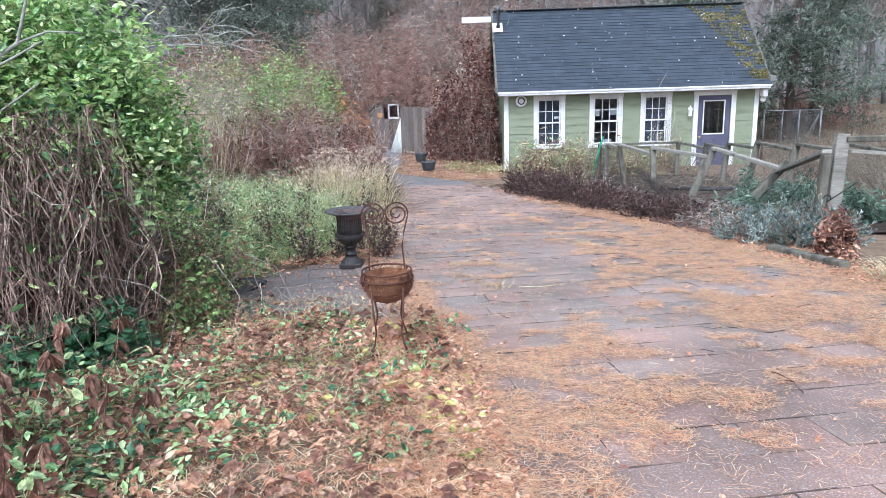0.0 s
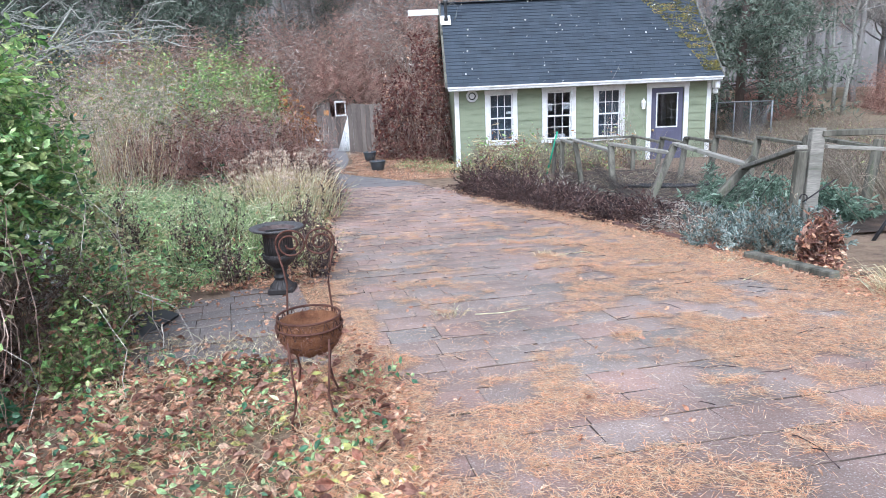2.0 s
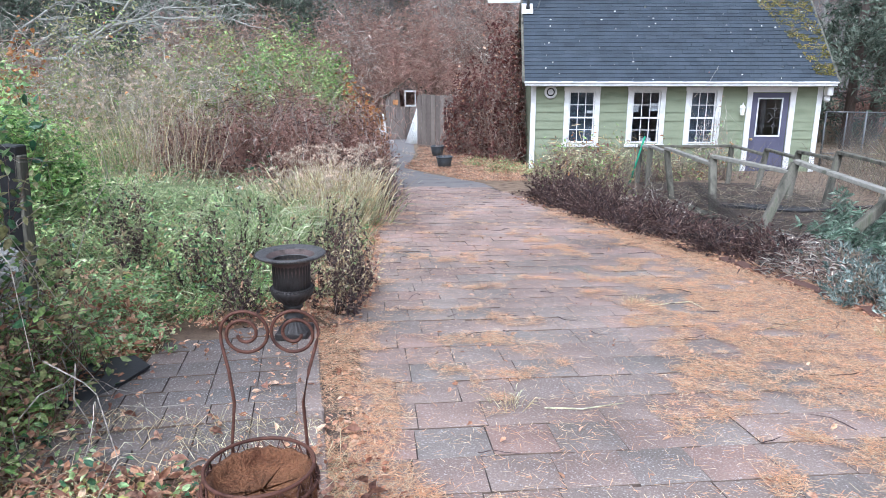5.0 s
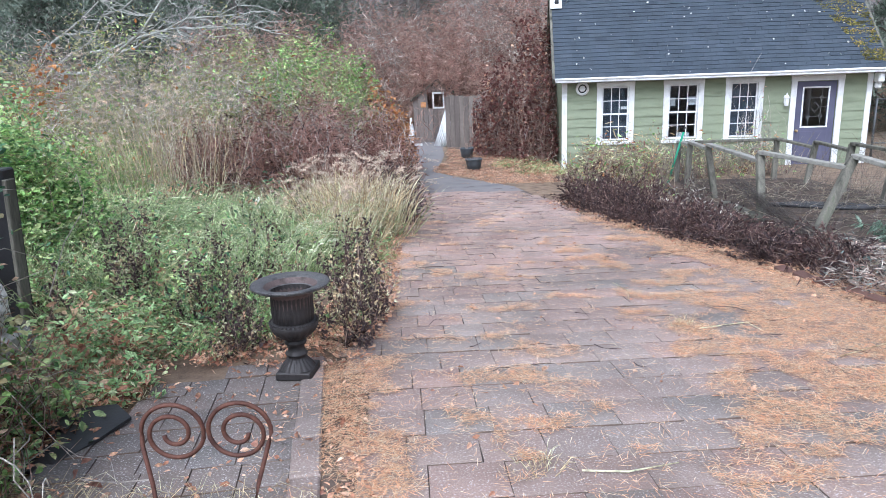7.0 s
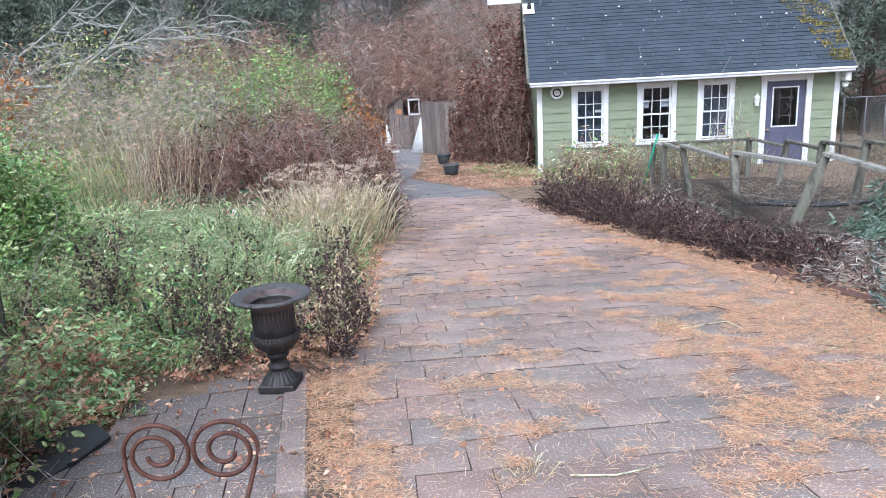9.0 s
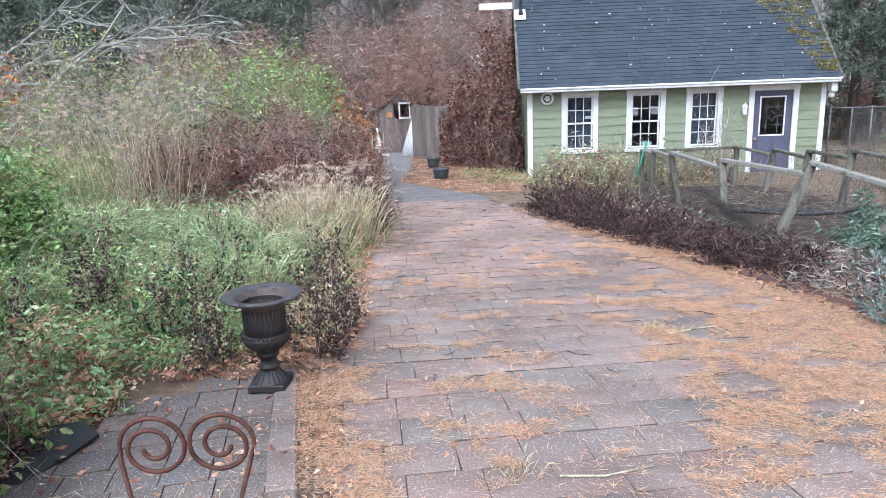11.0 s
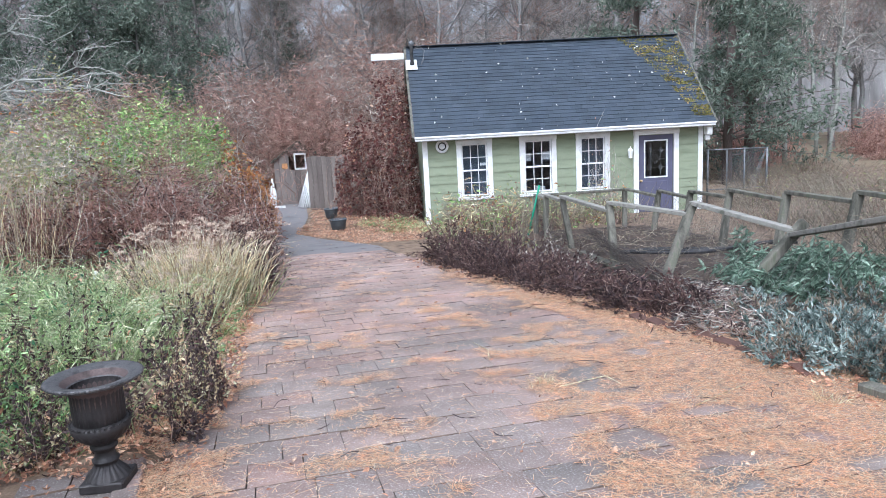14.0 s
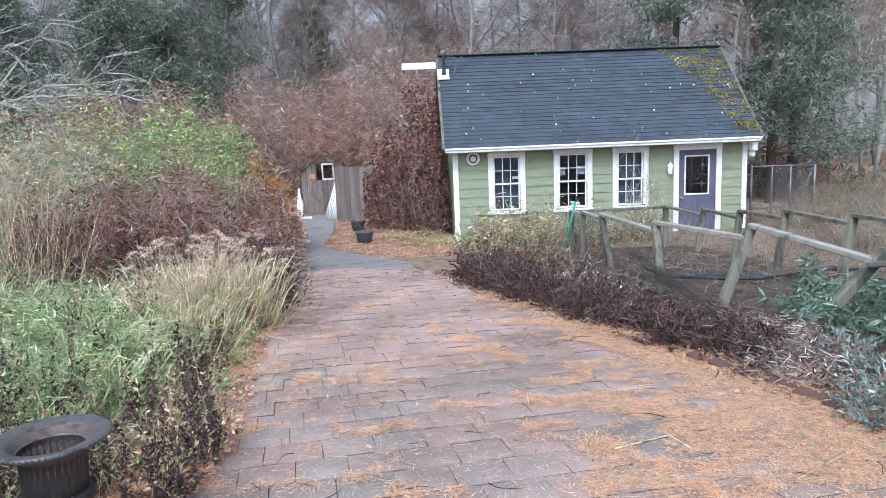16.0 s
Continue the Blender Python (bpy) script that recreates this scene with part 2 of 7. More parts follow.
M["dead_grass"] = leafy("dead_grass", [(0.20, 0.168, 0.128), (0.31, 0.27, 0.205), (0.13, 0.115, 0.09), (0.25, 0.20, 0.158)], 0.85, bright=1.15)
M["heather"] = leafy("heather", [(0.045, 0.028, 0.030), (0.085, 0.05, 0.048), (0.13, 0.078, 0.068), (0.06, 0.035, 0.04), (0.22, 0.145, 0.115)], 0.85, bright=1.0, clump=5.0)
M["vine_bark"] = leafy("vine_bark", [(0.12, 0.075, 0.06), (0.22, 0.155, 0.125), (0.075, 0.048, 0.04), (0.34, 0.265, 0.22), (0.18, 0.105, 0.085)], 0.85, bright=1.5)
M["netting"] = material("rusty_netting", [(0.05, 0.045, 0.042), (0.11, 0.09, 0.08), (0.19, 0.175, 0.165)], 0.7, "island", 8, 80, 0.0, metal=0.4, vary=0.3)
M["leaf_grey"] = leafy("leaf_grey", [(0.11, 0.15, 0.135), (0.24, 0.28, 0.26), (0.05, 0.075, 0.065), (0.17, 0.21, 0.195), (0.36, 0.40, 0.375)], 0.7, bright=1.45)
M["leaf_blue"] = leafy("leaf_blue", [(0.08, 0.135, 0.095), (0.16, 0.225, 0.165), (0.045, 0.08, 0.055), (0.27, 0.34, 0.27)], 0.6, bright=1.45)
M["leaf_lush"] = leafy("leaf_lush", [(0.14, 0.24, 0.10), (0.24, 0.36, 0.16), (0.36, 0.46, 0.24), (0.08, 0.15, 0.06), (0.48, 0.53, 0.32)], 0.5, 0.4, bright=1.6)
# rust tint, with light on the urn's inner wall put into the colour
M["urn_inside"] = material("rusty_lit_inside", [(0.06, 0.045, 0.042), (0.13, 0.095, 0.088), (0.09, 0.066, 0.062)], 0.7, "noise", 14, 120, 0.4, metal=0.2, vary=0.3)
M["leaf_rust"] = leafy("leaf_rust", [(0.12, 0.055, 0.045), (0.19, 0.10, 0.075), (0.09, 0.048, 0.04), (0.24, 0.15, 0.115), (0.15, 0.06, 0.048)], 0.75)
M["leaf_orange"] = leafy("leaf_orange", [(0.40, 0.14, 0.045), (0.30, 0.15, 0.06), (0.42, 0.21, 0.09), (0.22, 0.12, 0.05)], 0.7, bright=1.3)
M["leaf_dry"] = leafy("leaf_dry", [(0.22, 0.09, 0.06), (0.33, 0.17, 0.105), (0.45, 0.28, 0.18), (0.25, 0.115, 0.075), (0.52, 0.38, 0.27), (0.14, 0.06, 0.045)], 0.8)
M["leaf_wilt"] = leafy("leaf_wilt", [(0.20, 0.095, 0.065), (0.30, 0.165, 0.12), (0.13, 0.06, 0.045), (0.38, 0.235, 0.175), (0.27, 0.11, 0.075)], 0.8, bright=1.15)
M["leaf_cedar"] = leafy("leaf_cedar", [(0.06, 0.085, 0.065), (0.10, 0.125, 0.095), (0.15, 0.17, 0.135), (0.075, 0.10, 0.08)], 0.8, bright=1.55)
M["blade"] = leafy("grass_blade", [(0.15, 0.21, 0.085), (0.22, 0.27, 0.13), (0.30, 0.32, 0.18), (0.11, 0.17, 0.06), (0.38, 0.38, 0.25)], 0.6)
M["pale_blade"] = leafy("pale_grass_blade", [(0.30, 0.36, 0.19), (0.42, 0.46, 0.28), (0.55, 0.55, 0.38), (0.20, 0.28, 0.12), (0.62, 0.60, 0.46)], 0.6, bright=1.1)
M["pot"] = material("grey_pot", [(0.055, 0.065, 0.075), (0.085, 0.095, 0.105)], 0.5, "noise", 5, 60, 0.1, vary=0.2)
M["blackplastic"] = material("black_plastic", [(0.018, 0.018, 0.02), (0.03, 0.03, 0.033)], 0.4, "noise", 4, 60, 0.2, vary=0.2)
M["steel"] = material("galvanised", [(0.13, 0.135, 0.14), (0.21, 0.215, 0.22)], 0.6, "noise", 5, 60, 0.1, metal=0.5, vary=0.2)
M["greenpole"] = material("green_pole", [(0.02, 0.22, 0.12), (0.03, 0.28, 0.16)], 0.45, vary=0.1)
M["stone"] = material("stone", [(0.24, 0.23, 0.21), (0.36, 0.35, 0.32), (0.18, 0.19, 0.15)], 0.9, "noise", 6, 60, 0.6, vary=0.25)
M["plaster"] = material("white_stone", [(0.5, 0.49, 0.45), (0.7, 0.69, 0.65), (0.33, 0.34, 0.29)], 0.85, "noise", 9, 70, 0.5, vary=0.2)
M["brick"] = material("brick", [(0.10, 0.055, 0.045), (0.16, 0.085, 0.065)], 0.9, "object", 6, 80, 0.5, vary=0.3)
# blue-grey of the sky reflected in the panes, as a flat colour
M["blind"] = material("reflection_tone", [(0.07, 0.09, 0.115), (0.11, 0.132, 0.158)], 0.9, "noise", 3, 80, 0.1, vary=0.2)
M["carved"] = material("carved_stone", [(0.06, 0.06, 0.05), (0.55, 0.54, 0.50), (0.72, 0.71, 0.67), (0.15, 0.15, 0.12), (0.68, 0.67, 0.63)], 0.85, "noise", 22, 90, 0.8, vary=0.2, dist=0.01)
M["leaf_wine"] = leafy("leaf_wine", [(0.11, 0.035, 0.032), (0.17, 0.06, 0.05), (0.07, 0.028, 0.028), (0.21, 0.10, 0.08), (0.13, 0.05, 0.045)], 0.7, bright=1.1)
M["leaf_yellow"] = leafy("leaf_yellow", [(0.45, 0.42, 0.14), (0.36, 0.36, 0.12), (0.52, 0.44, 0.2)], 0.6, bright=1.1)
M["brass"] = material("brass", [(0.45, 0.33, 0.16), (0.5, 0.38, 0.2)], 0.4, metal=0.8, vary=0.1)


def glass_material():
    m = bpy.data.materials.new("window_glass")
    m.use_nodes = True
    nt = m.node_tree
    p = nt.nodes["Principled BSDF"]
    p.inputs["Base Color"].default_value = (0.75, 0.8, 0.85, 1)
    p.inputs["Roughness"].default_value = 0.03
    p.inputs["Transmission Weight"].default_value = 1.0
    p.inputs["IOR"].default_value = 1.45
    n = nt.nodes.new("ShaderNodeTexNoise")
    n.inputs["Scale"].default_value = 2.0
    b = nt.nodes.new("ShaderNodeBump")
    b.inputs["Strength"].default_value, b.inputs["Distance"].default_value = 0.15, 0.01
    nt.links.new(n.outputs["Fac"], b.inputs["Height"])
    nt.links.new(b.outputs[0], p.inputs["Normal"])
    return m


M["glass"] = glass_material()

# ---- mesh tools ----
rng = np.random.default_rng(7)


def height(y):
    """Level of the ground: a fall towards the cottage, then nearly flat."""
    y = np.asarray(y, float)
    return np.interp(y, [-60, 20, 22, 26, 34, 1000], [0.33 + 0.069 * 60, -1.05, -1.06, -0.9, -1.0, -1.0])


def hz(y):
    return float(height(y))


def mesh_of(name, verts, faces, mat, smooth=False):
    me = bpy.data.meshes.new(name)
    me.from_pydata([tuple(v) for v in np.asarray(verts, float).tolist()], [], faces if isinstance(faces, list) else faces.tolist())
    me.materials.append(mat)
    if smooth:
        me.polygons.foreach_set("use_smooth", [True] * len(me.polygons))
    me.update()
    return me


def child(name, me, parent, label="", kind=""):
    ob = new(name, me)
    ob.parent = parent
    return tagged(ob, label, "", "", kind)


def thing(name, label, category, at=(0, 0, 0), rz=0.0, group="", kind=""):
    e = new(name)
    e.empty_display_size = 0.1
    e.matrix_world = pose(*at, 0, 0, rz)
    return tagged(e, label, category, group, kind)


def part(name, bm, mat, parent, label="", smooth=False):
    me = bpy.data.meshes.new(name)
    bm.to_mesh(me)
    bm.free()
    me.materials.append(mat)
    if smooth:
        me.polygons.foreach_set("use_smooth", [True] * len(me.polygons))
    return child(name, me, parent, label)


def box(bm, lo, hi, bevel=0.0):
    lo, hi = Vector(lo), Vector(hi)
    r = bmesh.ops.create_cube(bm, size=1, matrix=Matrix.Translation((lo + hi) / 2) @ Matrix.Diagonal((*(hi - lo), 1)))
    if bevel:
        edges = list({e for v in r["verts"] for e in v.link_edges})
        bmesh.ops.bevel(bm, geom=edges, offset=bevel, segments=1, affect="EDGES")
    return bm


def slab(lo, hi, bevel=0.0):
    return box(bmesh.new(), lo, hi, bevel)


def beam(bm, a, b, w, d, bevel=0.006, up=(0, 0, 1)):
    """A sawn timber from a to b, w across and d deep."""
    a, b = Vector(a), Vector(b)
    ax = (b - a).normalized()
    side = ax.cross(Vector(up))
    if side.length < 0.05:
        side = ax.cross(Vector((0, 1, 0)))
    side.normalize()
    top = side.cross(ax)
    m = Matrix((side, top, ax)).transposed().to_4x4()
    m.translation = (a + b) / 2
    r = bmesh.ops.create_cube(bm, size=1, matrix=m @ Matrix.Diagonal((w, d, (b - a).length, 1)))
    if bevel:
        edges = list({e for v in r["verts"] for e in v.link_edges})
        bmesh.ops.bevel(bm, geom=edges, offset=bevel, segments=1, affect="EDGES")
    return bm


def lathe(profile, n=40, flute=None):
    """A turned body from (radius, z) pairs; flute: (depth, count, z from, z to)."""
    verts, faces = [], []
    for r, z in profile:
        for i in range(n):
            a = 2 * math.pi * i / n
            rr = r
            if flute and flute[2] <= z <= flute[3]:
                rr = r - flute[0] * (0.5 + 0.5 * math.cos(flute[1] * a))
            verts.append((rr * math.cos(a), rr * math.sin(a), z))
    for k in range(len(profile) - 1):
        for i in range(n):
            j = (i + 1) % n
            faces.append((k * n + i, k * n + j, (k + 1) * n + j, (k + 1) * n + i))
    return verts, faces


def tube(points, radius, sides=8):
    """Vertices and faces of a round bar along points."""
    pts = [Vector(p) for p in points]
    verts, faces = [], []
    up = Vector((0.13, 0.31, 0.94))
    for i, p in enumerate(pts):
        d = (pts[min(i + 1, len(pts) - 1)] - pts[max(i - 1, 0)]).normalized()
        s = d.cross(up).normalized()
        u = s.cross(d)
        r = radius[i] if isinstance(radius, (list, tuple)) else radius
        for k in range(sides):
            a = 2 * math.pi * k / sides
            verts.append(tuple(p + (s * math.cos(a) + u * math.sin(a)) * r))
    for i in range(len(pts) - 1):
        for k in range(sides):
            l = (k + 1) % sides
            faces.append((i * sides + k, i * sides + l, (i + 1) * sides + l, (i + 1) * sides + k))
    faces.append(tuple(range(sides - 1, -1, -1)))
    faces.append(tuple((len(pts) - 1) * sides + k for k in range(sides)))
    return verts, faces


class Mass:
    """Gathers many leaves, blades and twigs into one mesh."""

    def __init__(self):
        self.v, self.f, self.n = [], [], 0

    def add(self, verts, faces):
        self.v.append(verts)
        self.f += (faces + self.n).tolist()
        self.n += len(verts)

    def leaves(self, c, size, aspect=0.5, flat=0.3, droop=0.0, fold=0.25, along=None):
        c = np.asarray(c, float)
        n = len(c)
        if n == 0:
            return
        d = rng.normal(size=(n, 3))
        d[:, 2] = d[:, 2] * (1 - flat) - droop
        if along is not None:
            d = np.array(along, float)
        d /= np.linalg.norm(d, axis=1)[:, None] + 1e-9
        nrm = rng.normal(size=(n, 3)) * 0.7
        nrm[:, 2] += 0.4 + flat
        side = np.cross(d, nrm)
        side /= np.linalg.norm(side, axis=1)[:, None] + 1e-9
        up = np.cross(side, d)
        s = (np.asarray(size) * (0.6 + 0.8 * rng.random(n)))[:, None]
        w = s * aspect
        tip, base = c + d * s * 0.5, c - d * s * 0.5
        lift = up * s * fold * 0.3
        r1, r2 = c - d * s * 0.18 + side * w * 0.5 + lift, c + d * s * 0.2 + side * w * 0.38 + lift
        l1, l2 = c - d * s * 0.18 - side * w * 0.5 + lift, c + d * s * 0.2 - side * w * 0.38 + lift
        verts = np.stack([base, r1, r2, tip, l2, l1], 1).reshape(-1, 3)
        q = np.arange(n)[:, None] * 6
        f = np.concatenate([q + np.array([[0, 1, 2, 3]]), q + np.array([[0, 3, 4, 5]])])
        self.add(verts, f)

    def twigs(self, lines, r0, r1, sides=3):
        """lines: (n, k, 3) curves; tapered from r0 to r1."""
        lines = np.asarray(lines, float)
        n, k, _ = lines.shape
        if n == 0:
            return
        d = np.gradient(lines, axis=1)
        d /= np.linalg.norm(d, axis=2)[..., None] + 1e-9
        s = np.cross(d, np.array([0.31, 0.87, 0.13]))
        s /= np.linalg.norm(s, axis=2)[..., None] + 1e-9
        u = np.cross(s, d)
        t = np.linspace(0, 1, k)[None, :, None]
        r0, r1 = np.broadcast_to(r0, (n,))[:, None, None], np.broadcast_to(r1, (n,))[:, None, None]
        r = r0 * (1 - t) + r1 * t
        rings = [lines + r * (math.cos(2 * math.pi * i / sides) * s + math.sin(2 * math.pi * i / sides) * u) for i in range(sides)]
        verts = np.stack(rings, 2).reshape(-1, 3)
        f = []
        for a in range(k - 1):
            for i in range(sides):
                j = (i + 1) % sides
                f.append([a * sides + i, a * sides + j, (a + 1) * sides + j, (a + 1) * sides + i])
        f = np.array(f)
        self.add(verts, (np.arange(n)[:, None, None] * k * sides + f[None]).reshape(-1, 4))

    def blades(self, base, tips, width):
        """Flat grass blades bent from base to tips."""
        base, tips = np.asarray(base, float), np.asarray(tips, float)
        n = len(base)
        mid = base * 0.45 + tips * 0.55
        mid[:, 2] += np.linalg.norm((tips - base)[:, :2], axis=1) * 0.3
        d = tips - base
        side = np.cross(d, rng.normal(size=(n, 3)))
        side /= np.linalg.norm(side, axis=1)[:, None] + 1e-9
        w = np.broadcast_to(width, (n,))[:, None] * 0.5
        verts = np.stack([base - side * w, base + side * w, mid + side * w * 0.8, mid - side * w * 0.8, tips], 1).reshape(-1, 3)
        q = np.arange(n)[:, None] * 5
        self.n0 = self.n
        self.v.append(verts)
        self.f += (q + np.array([[0, 1, 2, 3]]) + self.n).tolist()
        self.f += (q + np.array([[3, 2, 4]]) + self.n).tolist()
        self.n += len(verts)

    def done(self, name, mat):
        return mesh_of(name, np.concatenate(self.v), self.f, mat)


def curves(base, tip, bend=0.2, k=5, wob=0.05):
    """Wavy curves from base to tip points."""
    base, tip = np.asarray(base, float), np.asarray(tip, float)
    n = len(base)
    t = np.linspace(0, 1, k)[None, :, None]
    ln = np.linalg.norm(tip - base, axis=1)[:, None, None]
    off = rng.normal(size=(n, 1, 3)) * bend * ln
    p = base[:, None] * (1 - t) + tip[:, None] * t + off * (t * (1 - t) * 2)
    p[:, 1:] += rng.normal(size=(n, k - 1, 3)) * wob * ln
    return p


def dome(n, c, r, fill=0.25, lumps=0.25, low=0.0):
    """Points in the outer part of a lumpy dome, c its foot and r its half-widths and height."""
    d = rng.normal(size=(n, 3))
    d[:, 2] = np.abs(d[:, 2])
    d /= np.linalg.norm(d, axis=1)[:, None]
    ph = rng.random(6) * 6.28
    k = 1 + lumps * (np.sin(d[:, 0] * 5 + ph[0]) * np.sin(d[:, 1] * 6 + ph[1]) + 0.6 * np.sin(d[:, 2] * 9 + ph[2] + d[:, 0] * 4)) / 1.3
    rad = k * (1 - fill * rng.random(n) ** 1.5) + rng.normal(size=n) * 0.03
    p = d * rad[:, None] * np.array(r)
    if low:
        thin = p[:, 2] < low * (0.95 - 0.5 * np.clip(p[:, 0] / r[0], -0.1, 1) + 0.15 * np.sin(p[:, 0] * 5 + ph[3]) * np.sin(p[:, 1] * 4 + ph[4])) + rng.normal(size=n) * 0.1
        p[thin] = p[rng.choice(np.flatnonzero(~thin), thin.sum())] + rng.normal(size=(thin.sum(), 3)) * 0.06
    return p + np.array(c)


def feet(n, c, r, spread=0.7):
    a, q = rng.random(n) * 6.283, np.sqrt(rng.random(n)) * spread
    x, y = c[0] + np.cos(a) * q * r[0], c[1] + np.sin(a) * q * r[1]
    return np.stack([x, y, height(y) - 0.02], 1)


def bush(name, label, at, r, layers, stems=60, stem_mat="twig_brown", stem_r=0.006, category="shrub", fill=0.35, lumps=0.25, group="", low=0.0, stem_k=5, bend=0.2, vines=0, vine_mat="twig_grey"):
    """A shrub: stems from the ground to its outline and layers of (material, count, size, aspect, droop)."""
    z = hz(at[1])
    c = np.array([at[0], at[1], z])
    e = thing(name, label, category, (at[0], at[1], z), 0, group)
    off = c
    if stems:
        m = Mass()
        m.twigs(curves(feet(stems, c, r) - off, dome(stems, c, r, 0.3, lumps) - off, bend, stem_k), stem_r, stem_r * 0.25)
        child("stem_tangle", m.done("stem_tangle", M[stem_mat]), e, "", "stuff")
    if vines:
        a = dome(vines, c, r, 0.12, lumps) - off
        d = rng.normal(size=(vines, 3)) * np.minimum(np.array(r), 1.6) * 0.22
        t = a + d - np.array([0, 0, 0.3 * r[2]]) * rng.random((vines, 1))
        t[:, 2] = np.maximum(t[:, 2], 0)
        w = curves(a, t, 0.3, 6, 0.05)
        w[:, :, 2] += 0.3 * min(r[2], 1.2) * (np.linspace(0, 1, 6) * (1 - np.linspace(0, 1, 6)))[None]
        m = Mass()
        m.twigs(w, stem_r * 0.6, stem_r * 0.3)
        child("vine_tangle", m.done("vine_tangle", M[vine_mat]), e, "", "stuff")
    for i, (mat, n, size, aspect, droop) in enumerate(layers):
        m = Mass()
        m.leaves(dome(n, c, r, fill, lumps, low) - off, size, aspect, 0.5, droop)
        child("foliage", m.done("foliage", M[mat]), e, "", "stuff")
    return e

def plume_bush(name, label, at, r, leaf_mat, stem_mat, stems, per, size, aspect, category="shrub", group="", root=0.35, rise=0.3, start=0.25, stem_r=0.004, extra=()):
    """A shrub of feathery shoots: curved stems from a small foot, each set with small leaves along its length."""
    z = hz(at[1])
    c = np.array([at[0], at[1], z])
    e = thing(name, label, category, (at[0], at[1], z), 0, group)
    ln = curves(feet(stems, c, r, root) - c, dome(stems, c, r, 0.45, 0.35) - c, 0.14, 7, 0.025)
    m = Mass()
    m.twigs(ln, stem_r, stem_r * 0.4)
    child("stem_tangle", m.done("stem_tangle", M[stem_mat]), e, "", "stuff")
    t = (start + (1 - start) * rng.random((stems, per))) * 6
    j = np.minimum(t.astype(int), 5)
    w = (t - j)[..., None]
    i = np.arange(stems)[:, None]
    p = ln[i, j] * (1 - w) + ln[i, j + 1] * w
    way = ln[i, j + 1] - ln[i, j]
    way /= np.linalg.norm(way, axis=2)[..., None] + 1e-9
    d = way * 0.7 + rng.normal(size=p.shape) * 0.5 + [0, 0, rise]
    d /= np.linalg.norm(d, axis=2)[..., None] + 1e-9
    p = (p + d * size * 0.5).reshape(-1, 3)
    d = d.reshape(-1, 3)
    mats = [leaf_mat, *extra]
    pick = np.repeat(rng.integers(0, len(mats), stems), per)
    for k, mat in enumerate(mats):
        if (pick == k).any():
            m = Mass()
            m.leaves(p[pick == k], size, aspect, 0.3, 0.0, 0.3, d[pick == k])
            child("foliage", m.done("foliage", M[mat]), e, "", "stuff")
    return e


# ---- ground ----
def vnoise(x, y, size, seed):
    """Smooth random field over the plan, 0 to 1."""
    g = np.random.default_rng(seed).random((64, 64))
    u, v = np.asarray(x) / size + 1000.0, np.asarray(y) / size + 1000.0
    i, j = np.floor(u).astype(int), np.floor(v).astype(int)
    a, b = u - i, v - j
    a, b = a * a * (3 - 2 * a), b * b * (3 - 2 * b)
    i0, i1, j0, j1 = i % 64, (i + 1) % 64, j % 64, (j + 1) % 64
    return (g[i0, j0] * (1 - a) + g[i1, j0] * a) * (1 - b) + (g[i0, j1] * (1 - a) + g[i1, j1] * a) * b


def edge_left(y):
    return np.interp(y, [-3, 1.4, 2.8, 3.7, 4.4, 5.6, 6.8, 9.3, 13.4, 15.1, 19, 23, 30], [2.1, 1.85, 1.7, 1.5, 1.2, 0.98, 0.92, 0.55, 0.1, -0.35, -0.75, -1.2, -2.6])


def edge_right(y):
    return np.interp(y, [-3, 2, 4, 5.65, 7, 8.9, 10.5, 12.7, 15.6, 17.8, 19.7, 23, 30], [5.6, 5.1, 4.75, 4.55, 4.3, 3.65, 3.1, 2.45, 1.85, 0.6, -0.2, -0.3, -1.2])


def sheet(xs, ys, lift, mat, name, rough=0.0):
    X, Y = np.meshgrid(xs, ys)
    Z = height(Y) + lift + (vnoise(X, Y, 0.9, 3) - 0.5) * rough
    v = np.stack([X, Y, Z], -1).reshape(-1, 3)
    n = len(xs)
    f = [(r * n + c, r * n + c + 1, (r + 1) * n + c + 1, (r + 1) * n + c) for r in range(len(ys) - 1) for c in range(n - 1)]
    return new(name, mesh_of(name, v, f, mat, True))


xs = np.concatenate([[-900, -300, -120, -60, -35, -22, -15], np.arange(-11, 16.1, 0.25), [20, 28, 40, 70, 150, 400, 900]])
ys = np.concatenate([[-60, -40, -25, -15, -9, -6], np.arange(-4, 30.1, 0.25), [33, 37, 42, 50, 60, 80, 120, 250, 600, 2000]])
ground = sheet(xs, ys, -0.012, M["litter"], "ground", 0.02)
tagged(ground, "brown leaf-littered garden soil falling towards the cottage", "ground", "", "structure")
field = sheet(np.linspace(8, 120, 30), np.linspace(27, 120, 30), 0.012, M["field"], "field")
tagged(field, "dull straw-coloured meadow beyond the garden", "meadow", "", "structure")


def strip(name, y0, y1, lift, mat, grow=0.0):
    yy = np.arange(y0, y1 + 0.01, 0.3)
    v, f = [], []
    for k, y in enumerate(yy):
        a, b = edge_left(y) - grow, edge_right(y) + grow
        for i in range(9):
            v.append((a + (b - a) * i / 8, y, hz(y) + lift))
        if k:
            f += [((k - 1) * 9 + i, (k - 1) * 9 + i + 1, k * 9 + i + 1, k * 9 + i) for i in range(8)]
    return new(name, mesh_of(name, v, f, mat, True))


bed = strip("pavement_bed", -3, 15.2, 0.003, M["grit"], 0.05)
tagged(bed, "dark gritty joints beneath the pavers", "path", "", "structure")
drive = strip("asphalt_path", 14.6, 29, 0.016, M["asphalt"])
tagged(drive, "grey worn asphalt path strewn with leaves", "path", "", "structure")

# ---- cottage ----
FACE = 20.0
